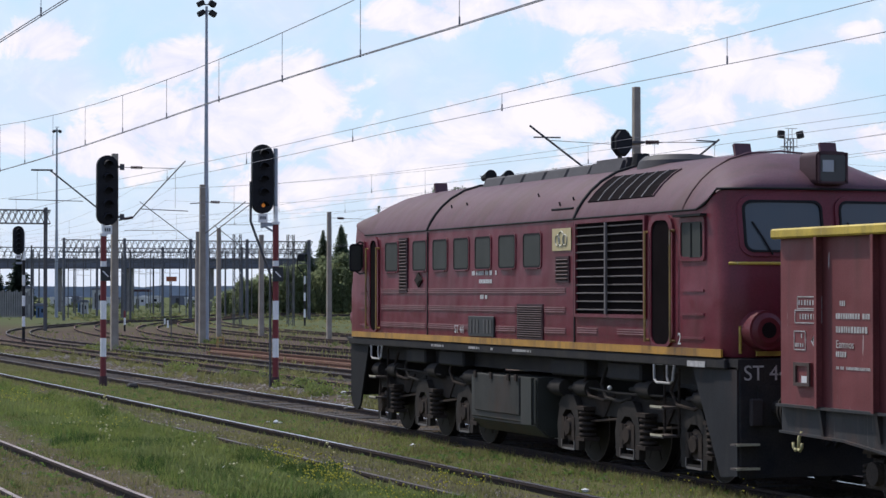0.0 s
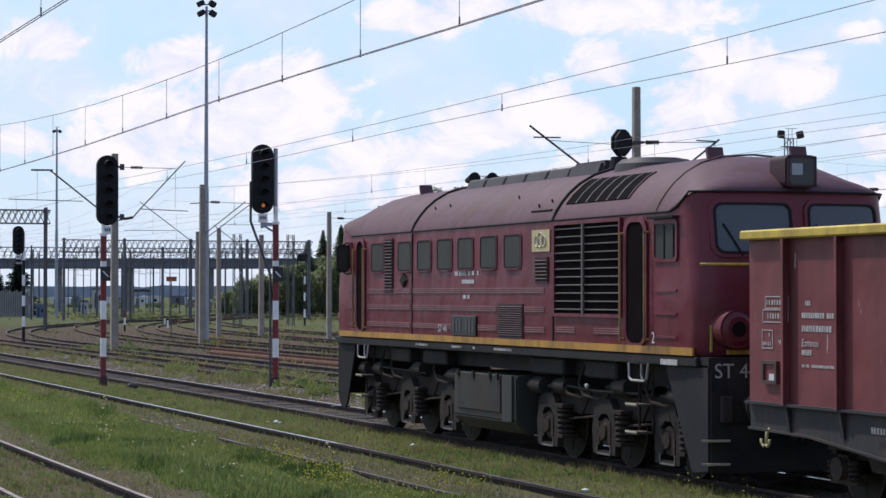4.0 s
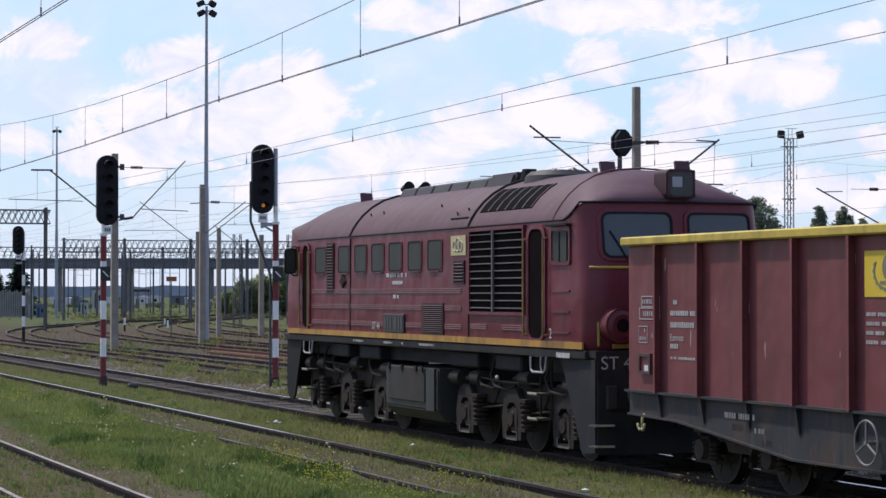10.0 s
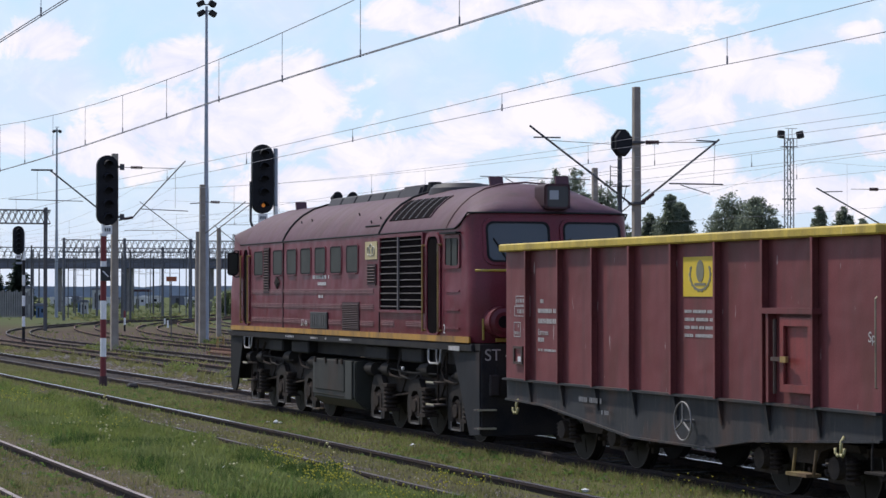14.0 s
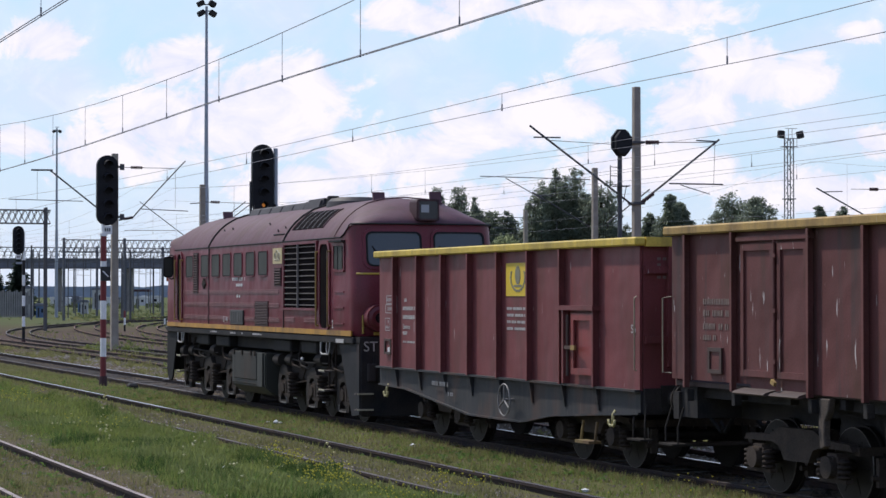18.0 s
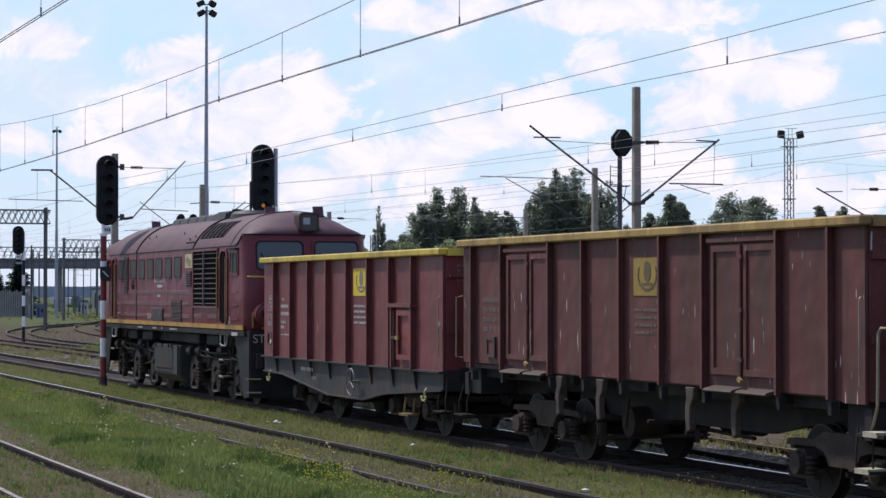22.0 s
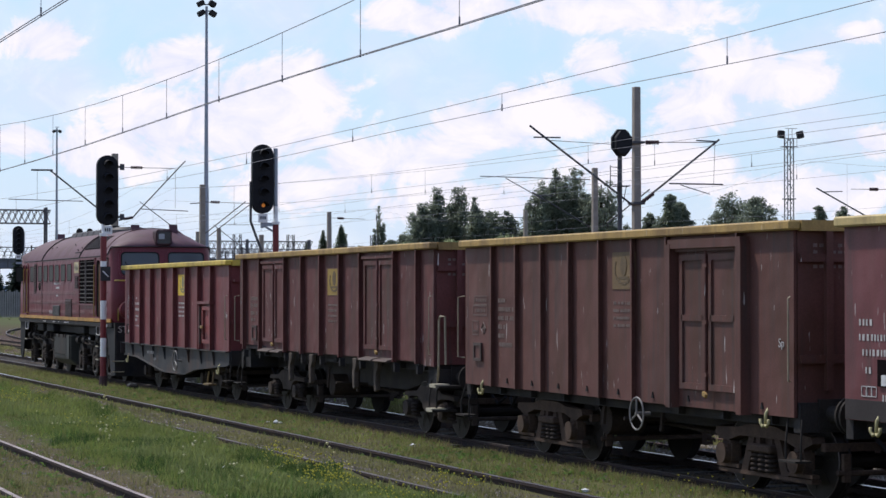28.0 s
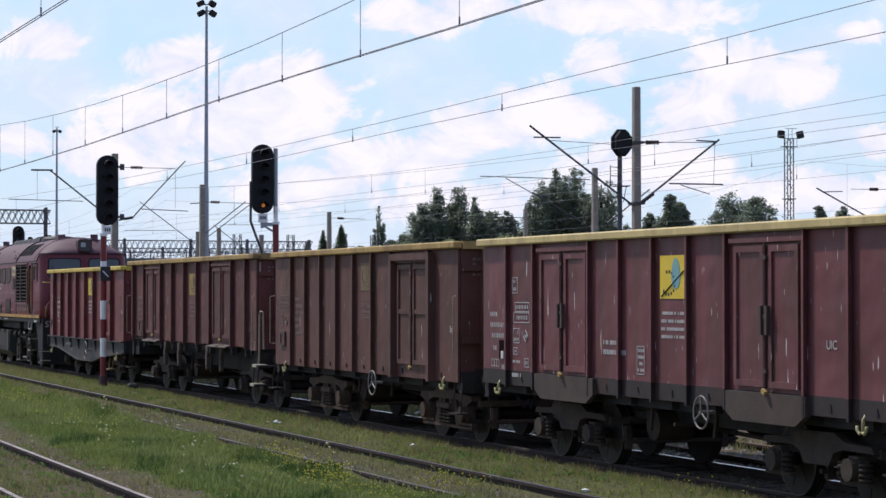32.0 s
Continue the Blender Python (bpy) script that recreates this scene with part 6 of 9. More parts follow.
for y0, y1 in ((9.97, 9.14), (9.02, 8.3), (2.86, 2.08), (1.97, 1.18)):
    bm = B()
    c, w = (y0 + y1) / 2 - m2, abs(y0 - y1)
    prism(bm, [(-1.35, 1.335), (-1.35, 1.305), (-1.50, 1.255), (-1.53, 1.275), (-1.50, 1.30)], c - w / 2, c + w / 2, "y")
    part("door_ledge", bm, "wagon_inner", w2, "bent ledge below the door")

# wagon with one broad double door
w3, m3, h3, side3 = wagon(-2.45, -13.62, "wagon_three", "ochre", "dull brown open wagon with one wide double door",
                   [-3.79, -4.82, -5.86, -6.93, -8.02, -9.15, -10.24, -12.28], [(-10.62, -11.36, 3.02, 1.26, 1), (-11.46, -12.24, 3.02, 1.26, 1)],
                   [-5.45, -12.35], 3.39, 1.02, sign=(-8.38, -9.15, 2.57, 3.09, "sign_dull", "oval"), wheel=(-9.49, 0.87, 0.22), seed=3, base=1.9, deep=0.075, tone="bogie_rust")
for y in (-3.25, -12.95):
    tow_hook(w3, y - m3, 1.04)
text("mark_lettering", "Sp", 0.15, "white_worn", w3, side_pose(-1.358, -13.25 - m3, 1.86))
bm = B()
box(bm, (-1.41, -11.45 - m3, 3.16), (0.14, 2.06, 0.12))
part("door_lintel", bm, "wagon_three", w3)
for y in (-10.42, -12.44):
    bm = B()
    box(bm, (-1.41, y - m3, 2.08), (0.15, 0.13, 2.16))
    part("door_post", bm, "wagon_three", w3)
bm = B()
box(bm, (-1.36, -3.07 - m3, 1.56), (0.02, 0.36, 0.30))
holder = part("label_holder", bm, "wagon_three", w3, "rusty waybill frame")
bm = B()
a, b = -3.07 - m3 - 0.36 / 2, -3.07 - m3 + 0.36 / 2
ring_frame(bm, [(a, 1.56 - 0.30 / 2), (b, 1.56 - 0.30 / 2), (b, 1.56 + 0.30 / 2), (a, 1.56 + 0.30 / 2)], [(a + 0.05, 1.56 - 0.30 / 2 + 0.05), (b - 0.05, 1.56 - 0.30 / 2 + 0.05), (b - 0.05, 1.56 + 0.30 / 2 - 0.05), (a + 0.05, 1.56 + 0.30 / 2 - 0.05)], -1.39, -1.365)
part("frame", bm, "wagon_inner", holder)
bm = B()
for i, w in enumerate((0.3, 0.75, 0.75, 0.4, 0.3, 0.6)):
    bars(bm, -1.356, -3.95 - m3, 2.36 - i * 0.14, w, 0.08, 71 + i)
part("side_lettering", bm, "white_faint", w3)

# cleaner dark red wagon at the tail of the view
w4, m4, h4, side4 = wagon(-14.82, -27.55, "wagon_four", "cream_rail", "dark red open wagon with two double doors, grey foot edge",
                   [-15.95, -17.06, -19.16, -20.22, -21.30, -22.38, -23.47, -25.50, -26.54], [(-17.32, -18.10, 3.10, 1.36), (-18.26, -19.06, 3.10, 1.36), (-23.70, -24.48, 3.10, 1.36), (-24.62, -25.36, 3.10, 1.36)],
                   [-17.70, -25.20], 3.39, 1.07, sign=(-21.48, -22.34, 2.44, 3.02, "sign_yellow", "map"), wheel=(-22.98, 0.98, 0.21), chutes=[(-17.15, -19.35, 0.92), (-23.46, -25.55, 0.92)], grey_foot=True, seed=4, end_rails=(-1,), table=0.98, deep=0.07, tone="bogie_mid")
text("mark_lettering", "UIC", 0.15, "white_worn", w4, side_pose(-1.358, -25.95 - m4, 1.86))
bm = B()
box(bm, (-1.353, 0, 1.19), (0.006, 2 * h4 - 0.02, 0.23))
part("foot_band", bm, "foot_grey", side4)
bm = B()
for i, (z, w) in enumerate(((2.14, 0.3), (1.97, 0.62), (1.80, 0.62), (1.60, 0.22), (1.30, 0.1))):
    bars(bm, -1.356, -15.15 - m4 - (0.5 if i == 4 else 0), z, w, 0.085, 81 + i, 0.5)
for y in (0, 0.11, 0.22):
    for a, b, w, h in ((0, 0, 0.1, 0.012), (0, 0.11, 0.1, 0.012), (0.05, 0.055, 0.012, 0.11), (-0.05, 0.055, 0.012, 0.11)):
        box(bm, (-1.356, -15.25 - m4 - y - a, 1.35 + b), (0.004, w, h))
bars(bm, -1.356, -19.90 - m4 + 0.3, 1.78, 0.5, 0.07, 91)
bars(bm, -1.356, -19.90 - m4 + 0.3, 1.64, 0.75, 0.08, 92)
bars(bm, -1.362, -16.10 - m4, 1.2, 0.35, 0.07, 93)
part("side_lettering", bm, "white_worn", w4)
bm = B()
box(bm, (-1.36, -15.68 - m4, 1.62), (0.03, 0.22, 0.30))
holder = part("label_holder", bm, "gap", w4)
bm = B()
box(bm, (-1.38, -15.72 - m4, 1.54), (0.01, 0.1, 0.12))
part("paper", bm, "white", holder)
for y in (-15.55, -26.80):
    tow_hook(w4, y - m4, 1.08)
bm = B()
for z in (1.40, 1.78):
    box(bm, (-1.356, -20.85 - m4, z), (0.004, 0.24, 0.012))
for y in (-20.73, -20.97):
    box(bm, (-1.356, y - m4, 1.59), (0.004, 0.012, 0.38))
for k in range(4):
    bars(bm, -1.356, -20.76 - m4, 1.43 + k * 0.09, 0.18, 0.05, 95 + k)
part("inspection_table", bm, "white_worn", w4)


# ---- ground ----
def ground_height(x, y):
    """Low swells of turf between the tracks; flat under the rails."""
    if not (2 < x < 45 and 5 < y < 180):
        return -0.16
    h = -0.135 + 0.03 * noise.noise((x * 0.6, y * 0.35, 0.3)) + 0.02 * noise.noise((x * 2.1, y * 1.7, 4.0))
    for c in (7.9, 12.55, 16.9):
        h += 0.09 * math.exp(-((x - c) / 0.85) ** 2)
    # turf has crept over the near rails
    for c in (4.66, 9.85):
        deep = 0.10 + 0.07 * noise.noise((x * 0.2, y * 0.45, 2.0)) + 0.05 * min(1, max(0, (y - 36) / 8))
        if c > 9 and y < 45.0:      # here the old rail still shows between the tufts
            deep = (0.115 if y > 30.5 else 0.07) + 0.09 * noise.noise((0.0, y * 0.6, 5.0))
        h += deep * math.exp(-((x - c) / 0.45) ** 2)
    h += 0.05 * math.exp(-((x - 10.5) / 0.5) ** 2)
    # stretches of the near rail lie buried
    if 46.0 < y < 54 or y > 56.5:
        h += 0.11 * math.exp(-((x - 9.85) / 0.35) ** 2)
    return h


def lush(x, y):
    """Where the rich green turf grows between the two near tracks."""
    lo = 7.15 + (0.9 * math.exp(-((y - 46) / 3.0) ** 2)) + max(0, (30 - y) * 0.12)
    q = x + 0.45 * noise.noise((x * 0.8, y * 0.45, 9.0))
    a = min(1, max(0, (q - lo + 0.25) / 0.5))
    b = min(1, max(0, (9.84 - q) / 0.35))
    if y < 45.0 and abs(x - 9.85) < 0.2:
        b *= 0.45
    return a * b


gx_s = [-4000, -1500, -500, -150, -50, -15, -5, 0, 2] + [2 + 0.45 * k for k in range(1, 96)] + [50, 62, 80, 110, 150, 220, 350, 600, 1000, 2000, 4500]
gy_s = [-3000, -800, -200, -50, -10, 5] + [5 + 0.6 * k for k in range(1, 200)] + [130 + 5 * k for k in range(1, 12)] + [200, 230, 270, 330, 420, 600, 900, 1500, 2600, 4800]
verts = [(x, y, ground_height(x, y)) for y in gy_s for x in gx_s]
nx = len(gx_s)
faces = [(j * nx + i, j * nx + i + 1, (j + 1) * nx + i + 1, (j + 1) * nx + i) for j in range(len(gy_s) - 1) for i in range(nx - 1)]
me = bpy.data.meshes.new("ground")
me.from_pydata(verts, [], faces)
for p in me.polygons:
    p.use_smooth = True


def ground_mat():
    m = bpy.data.materials.new("turf_and_ballast")
    m.use_nodes = True
    n, l = m.node_tree.nodes, m.node_tree.links
    b = n["Principled BSDF"]
    b.inputs["Roughness"].default_value = 0.95
    b.inputs["Specular IOR Level"].default_value = 0.0
    tc = n.new("ShaderNodeTexCoord")
    sep = n.new("ShaderNodeSeparateXYZ")
    l.new(tc.outputs["Object"], sep.inputs[0])
    def ns(scale, detail=5, rough=0.6):
        q = n.new("ShaderNodeTexNoise")
        q.inputs["Scale"].default_value, q.inputs["Detail"].default_value, q.inputs["Roughness"].default_value = scale, detail, rough
        l.new(tc.outputs["Object"], q.inputs["Vector"])
        return q.outputs["Fac"]
    def mix(a, bb, f):
        q = n.new("ShaderNodeMix")
        q.data_type = "RGBA"
        for k, v in (("A", a), ("B", bb), ("Factor", f)):
            if isinstance(v, tuple):
                q.inputs[k].default_value = (*v, 1)
            else:
                l.new(v, q.inputs[k])
        return q.outputs["Result"]
    def rng(v, lo, hi, a=0.0, c=1.0):
        q = n.new("ShaderNodeMapRange")
        for k, w in zip(("From Min", "From Max", "To Min", "To Max"), (lo, hi, a, c)):
            q.inputs[k].default_value = w
        l.new(v, q.inputs["Value"])
        return q.outputs["Result"]
    big, mid, small, grit = ns(0.22), ns(1.3), ns(9.0, 6), ns(26.0, 3)
    # how much grass grows, across the tracks
    ramp = n.new("ShaderNodeValToRGB")
    l.new(rng(sep.outputs["X"], 0, 50), ramp.inputs["Fac"])
    stops = ((0, 0.58), (5.9, 0.54), (6.3, 0.50), (6.9, 0.54), (7.5, 0.74), (9.2, 0.80), (10.4, 0.55), (11.8, 0.68), (13.2, 0.72), (13.9, 0.28), (15.3, 0.18), (16.3, 0.36), (17.2, 0.42), (18.5, 0.22), (20.2, 0.40), (22, 0.22), (24.3, 0.26), (26.3, 0.20), (28.5, 0.52), (31, 0.24), (34, 0.30), (40, 0.32))
    els = ramp.color_ramp.elements
    els[0].position, els[0].color = stops[0][0] / 50, (stops[0][1],) * 3 + (1,)
    els[1].position, els[1].color = 1.0, (0.36, 0.36, 0.36, 1)
    for x, v in stops[1:]:
        e = els.new(x / 50)
        e.color = (v, v, v, 1)
    def math_(op, a, c):
        q = n.new("ShaderNodeMath")
        q.operation = op
        for i, v in enumerate((a, c)):
            if isinstance(v, float):
                q.inputs[i].default_value = v
            else:
                l.new(v, q.inputs[i])
        return q.outputs[0]
    s = math_("ADD", math_("MULTIPLY", mid, 0.55), math_("ADD", math_("MULTIPLY", small, 0.35), math_("MULTIPLY", big, 0.35)))
    f = rng(math_("ADD", s, ramp.outputs["Color"]), 1.08, 1.30)
    grass = mix((0.062, 0.066, 0.028), (0.135, 0.134, 0.062), small)
    # richer green strip between the two near tracks
    wob = math_("ADD", sep.outputs["X"], math_("MULTIPLY", mid, 0.9))
    strip = math_("MULTIPLY", rng(wob, 7.3, 7.9), rng(wob, 10.3, 10.0))
    grass = mix(grass, mix((0.04, 0.062, 0.018), (0.085, 0.115, 0.036), small), strip)
    # rough pasture far off among the curving tracks
    far = math_("MULTIPLY", math_("MAXIMUM", rng(sep.outputs["Y"], 150, 210), math_("MULTIPLY", rng(sep.outputs["Y"], 112, 160), rng(sep.outputs["X"], 36, 46))), math_("MAXIMUM", rng(math_("ADD", big, math_("MULTIPLY", mid, 0.4)), 0.5, 0.62), rng(sep.outputs["Y"], 250, 320)))
    grass = mix(grass, mix((0.075, 0.092, 0.045), (0.13, 0.15, 0.078), mid), far)
    soil = mix((0.064, 0.050, 0.036), (0.160, 0.131, 0.096), grit)
    soil = mix(soil, (0.06, 0.043, 0.033), rng(mid, 0.5, 0.7))
    # browner, oily ballast in the yard
    yard = math_("MULTIPLY", rng(sep.outputs["X"], 18.5, 21.0), rng(sep.outputs["Y"], 270, 210))
    soil = mix(soil, mix((0.062, 0.047, 0.042), (0.155, 0.118, 0.104), grit), math_("MULTIPLY", yard, rng(big, 0.35, 0.6, 0.55, 1.0)))
    f = math_("MAXIMUM", f, math_("MULTIPLY", far, 0.85))
    l.new(mix(soil, grass, f), b.inputs["Base Color"])
    bp = n.new("ShaderNodeBump")
    bp.inputs["Strength"].default_value, bp.inputs["Distance"].default_value = 0.6, 0.05
    l.new(math_("ADD", grit, small), bp.inputs["Height"])
    l.new(bp.outputs["Normal"], b.inputs["Normal"])
    return m


me.materials.append(ground_mat())
tagged(new("ground", me), "grassy railway ground with bare stony soil between tracks", "ground", kind="structure")

# ---- tracks ----
RAIL = [(-0.036, 0.0), (0.036, 0.0), (0.036, -0.04), (0.010, -0.055), (0.010, -0.13), (0.07, -0.15), (0.07, -0.165), (-0.07, -0.165), (-0.07, -0.15), (-0.010, -0.13), (-0.010, -0.055), (-0.036, -0.04)]


def line_points(path):
    """Points and headings along a track given as (x, y) stations, evenly thinned."""
    out = []
    for i, p in enumerate(path):
        a, b = path[max(0, i - 1)], path[min(len(path) - 1, i + 1)]
        d = Vector((b[0] - a[0], b[1] - a[1]))
        d.normalize()
        out.append((Vector(p), d))
    return out


def rail_mesh(path, off, top):
    pts = line_points(path)
    vs, fs, idx = [], [], []
    k = len(RAIL)
    for p, d in pts:
        nrm = Vector((d.y, -d.x))
        for u, z in RAIL:
            q = p + nrm * (off + u)
            vs.append((q.x, q.y, z))
    for i in range(len(pts) - 1):
        for j in range(k):
            fs.append((i * k + j, i * k + (j + 1) % k, (i + 1) * k + (j + 1) % k, (i + 1) * k + j))
            idx.append(1 if j == 0 else 0)
    m = bpy.data.meshes.new("rail")
    m.from_pydata(vs, [], fs)
    m.materials.append(M["rail_side"])
    m.materials.append(M[top])
    m.polygons.foreach_set("material_index", idx)
    return m


bm = B()
box(bm, (0, 0, -0.20), (2.6, 0.25, 0.16))
bevel(bm, 0.012)
SLEEPER = mesh_of("sleeper", bm, "sleeper")


def track(path, label, top="rail_top", sleepers=None, rise=0.0, near_top=None):
    th = empty("railway_track", (0, 0, 0), label, "track", "yard tracks", "structure")
    for s in (-1, 1):
        share("rail", rail_mesh(path, s * 0.7525, near_top if near_top and s < 0 else top), th)
    if sleepers:
        y0, y1 = sleepers
        rnd = random.Random(len(path))
        y = y0
        k = 0
        while y < y1:
            while k < len(path) - 2 and path[k + 1][1] < y:
                k += 1
            (xa, ya), (xb, yb) = path[k], path[k + 1]
            x = xa + (xb - xa) * (y - ya) / max(0.01, yb - ya)
            ob = share("sleeper", SLEEPER, th, (x, y, rise + rnd.uniform(-0.012, 0.012)))
            ob.rotation_euler = (0, 0, rnd.uniform(-0.015, 0.015) - math.atan2(xb - xa, yb - ya))
            y += 0.63
    return th


def bend(x, y0, R, deg, more=0):
    """A straight along y, then an arc to the east of radius R through deg degrees."""
    pts = [(x, -40), (x, 0), (x, 30), (x, 60), (x, min(90, y0 - 2))]
    n = int(deg / 2)
    for i in range(n + 1):
        a = radians(deg * i / n)
        pts.append((x + R * (1 - math.cos(a)), y0 + R * math.sin(a)))
    a = radians(deg)
    if more:
        x, y = pts[-1]
        pts.append((x + more * math.sin(a), y + more * math.cos(a)))
    return pts


track([(5.41, -40), (5.41, 40), (5.41, 120), (5.0, 300)], "worn track overgrown with grass", "rail_worn", (12, 42), -0.02)
track([(10.63, -40), (10.63, 60), (10.6, 140), (10.45, 400)], "grass-grown track with shiny rail heads", "rail_top", (18, 62), -0.03, "rail_dull")
track([(TRACK_X, -60), (TRACK_X, 60), (TRACK_X, 160), (TRACK_X, 420)], "track under the train, shiny rails on stained sleepers", "rail_top", (20, 110), -0.005, "rail_dull")
track([(15.9, 5), (16.4, 20), (17.0, 31), (17.7, 45), (18.35, 58), (18.9, 72), (19.2, 86), (19.25, 110), (19.25, 200), (19.25, 400)], "siding branching off beside the train", "rail_rust", (26, 110), -0.005)
track(bend(22.1, 117, 200, 60, 60), "yard track curving away to the east", "rail_dull", (45, 117), -0.005)
track(bend(27.05, 105, 350, 44, 80), "yard track curving away to the east", "rail_rust", (55, 105), -0.005)
track(bend(30.75, 108, 270, 50, 80), "yard track curving away to the east", "rail_rust", (60, 108), -0.005)
track(bend(36.5, 112, 330, 46, 80), "distant yard track in the grass", "rail_rust")
track(bend(42.5, 120, 380, 40, 80), "distant yard track in the grass", "rail_rust")

# stacked rusty rails beside the track
pile = empty("rail_stack", (24.35, 84, -0.16), "two rusty spare rails lying beside the track", "rails")
for dx, dz in ((0, 0.0), (0.45, 0.0), (0.2, 0.17)):
    m = rail_mesh([(dx, -14), (dx, 0), (dx, 13)], 0, "rail_rust")
    m.materials[0] = M["rail_rust"]
    share("rail", m, pile, (0, 0, 0.165 + dz))


# ---- signals ----
RED_POST = (("signal_red", 0.76), ("signal_white", 1.28), ("signal_red", 1.80), ("signal_white", 2.32), ("signal_red", 3.27), ("signal_white", 3.42), ("signal_red", 9.0))
BLACK_POST = (("frame_dark", 0.90), ("signal_white", 1.46), ("frame_dark", 2.02), ("signal_white", 2.58), ("frame_dark", 3.12), ("signal_white", 3.70), ("frame_dark", 9.0))


def colour_signal(x, y, z0, z_low, z_high, lens_n, lit, arm, label, bands=RED_POST):
    """A colour-light signal: striped post, dark round-ended head with hooded lenses, plates, ladder tube."""
    th = empty("railway_signal", (x, y, z0), label, "signal", "colour-light signals")
    z_top = z_high - z0
    zb = z_low - z0
    # post in bands
    bm = B()
    rod(bm, (0, 0, -0.15), (0, 0, 0.22), 0.13, 12, 0.11)
    part("post_base", bm, "signal_base", th)
    zz = 0.22
    for tone, up in bands:
        up = min(up, zb - 0.3)
        if up <= zz:
            break
        bm = B()
        rod(bm, (0, 0, zz), (0, 0, up), 0.085, 14)
        part("post_band", bm, tone, th, smooth=40)
        zz = up
    bm = B()
    rod(bm, (0, 0, zz), (0, 0, zz + 0.08), 0.11, 14)
    rod(bm, (0, 0, zz), (0, 0, zb + 0.2), 0.06, 12)
    part("post_collar", bm, "signal_white", th, smooth=40)
    # head: stadium-shaped housing facing back along the track
    hw = 0.30
    pts = rounded_rect(-hw + 0.0, hw + 0.0, zb, z_top, hw * 0.98, 8)
    bm = B()
    prism(bm, pts, -0.08, 0.10, "y")
    bevel(bm, 0.012)
    head = part("signal_head", bm, "signal_black", th, "black round-ended signal head", 40)
    head.location = (arm, 0, 0)
    n = lens_n
    for i in range(n):
        z = zb + 0.22 + (z_top - zb - 0.48) * i / (n - 1)
        bm = B()
        rod(bm, (0, -0.085, z), (0, -0.10, z), 0.05 if i == lit else 0.10, 18)
        part("lens", bm, "amber" if i == lit else "lens_dark", head)
        bm = B()
        # hood: half tube above the lens
        seg = 10
        a0 = [Vector((0.125 * math.cos(math.pi * j / seg), -0.08, z + 0.125 * math.sin(math.pi * j / seg))) for j in range(seg + 1)]
        vo = [bm.verts.new(p) for p in a0]
        vi = [bm.verts.new(p + Vector((0, -0.20, -0.03))) for p in a0]
        vo2 = [bm.verts.new(p + Vector((0, 0, 0.012))) for p in a0]
        vi2 = [bm.verts.new(p + Vector((0, -0.20, -0.018))) for p in a0]
        for j in range(seg):
            bm.faces.new((vo[j], vo[j + 1], vi[j + 1], vi[j]))
            bm.faces.new((vo2[j], vi2[j], vi2[j + 1], vo2[j + 1]))
            bm.faces.new((vi[j], vi[j + 1], vi2[j + 1], vi2[j]))
        part("hood", bm, "signal_black", head)
    bm = B()
    box(bm, (0, -0.05, zb - 0.13), (0.26, 0.02, 0.24))
    pl = part("name_plate", bm, "signal_white", head, "small white plate below the head")
    bm = B()
    for j in range(3):
        box(bm, (-0.06 + j * 0.06, -0.063, zb - 0.12), (0.035, 0.006, 0.09))
    part("plate_bars", bm, "black_plate", pl)
    return th, zb, z_top


sa, zb, zt = colour_signal(12.75, 62.6, 0.0, 4.42, 6.38, 5, 99, 0.10, "unlit black colour-light signal on a red and white post")
bm = B()
box(bm, (0.03, -0.12, 3.07), (0.28, 0.03, 0.40))
pl = part("marker_board", bm, "black_plate", sa, "small black board with a pale slash")
bm = B()
box(bm, (0.03, -0.14, 3.07), (0.22, 0.006, 0.03), Matrix.Rotation(radians(45), 4, "Y"))
part("slash", bm, "signal_white", pl)
sb, zb, zt = colour_signal(17.05, 60.2, 0.0, 4.72, 6.62, 5, 0, -0.38, "black signal with one amber lamp lit, on red-white post")
bm = B()
rod(bm, (0, 0.02, 4.0), (0, 0.02, 6.52), 0.06, 10)
box(bm, (-0.19, 0.02, 4.42), (0.42, 0.08, 0.10))
box(bm, (-0.19, 0.02, 4.3), (0.3, 0.05, 0.05), Matrix.Rotation(radians(30), 4, "Y"))
rod(bm, (-0.38, 0.02, 4.32), (-0.38, 0.02, 4.75), 0.05, 10)
part("bracket_tube", bm, "galva", sb, "galvanised tube and bracket holding the head")
bm = B()
tube(bm, [(-0.70, 0.05, 5.6), (-0.70, 0.05, 4.5), (-0.55, 0.05, 4.1), (-0.14, 0.05, 3.05), (-0.14, 0.05, -0.1)], 0.035, 6)
part("cable_pipe", bm, "mast_steel", sb, "dark cable pipe beside the post")
bm = B()
box(bm, (0.03, -0.12, 3.05), (0.30, 0.03, 0.40))
pl = part("marker_board", bm, "black_plate", sb)
bm = B()
box(bm, (0.03, -0.14, 3.05), (0.22, 0.006, 0.03), Matrix.Rotation(radians(45), 4, "Y"))
part("slash", bm, "signal_white", pl)
sc, zb, zt = colour_signal(20.76, 123.4, -0.16, 4.65, 6.2, 5, 99, -0.30, "distant black signal on a black and white post", BLACK_POST)
bm = B()
rod(bm, (0, 0.02, 4.0), (0, 0.02, 6.05), 0.06, 8)
box(bm, (-0.2, 0.02, 4.35), (0.42, 0.08, 0.10))
part("bracket_tube", bm, "galva", sc)

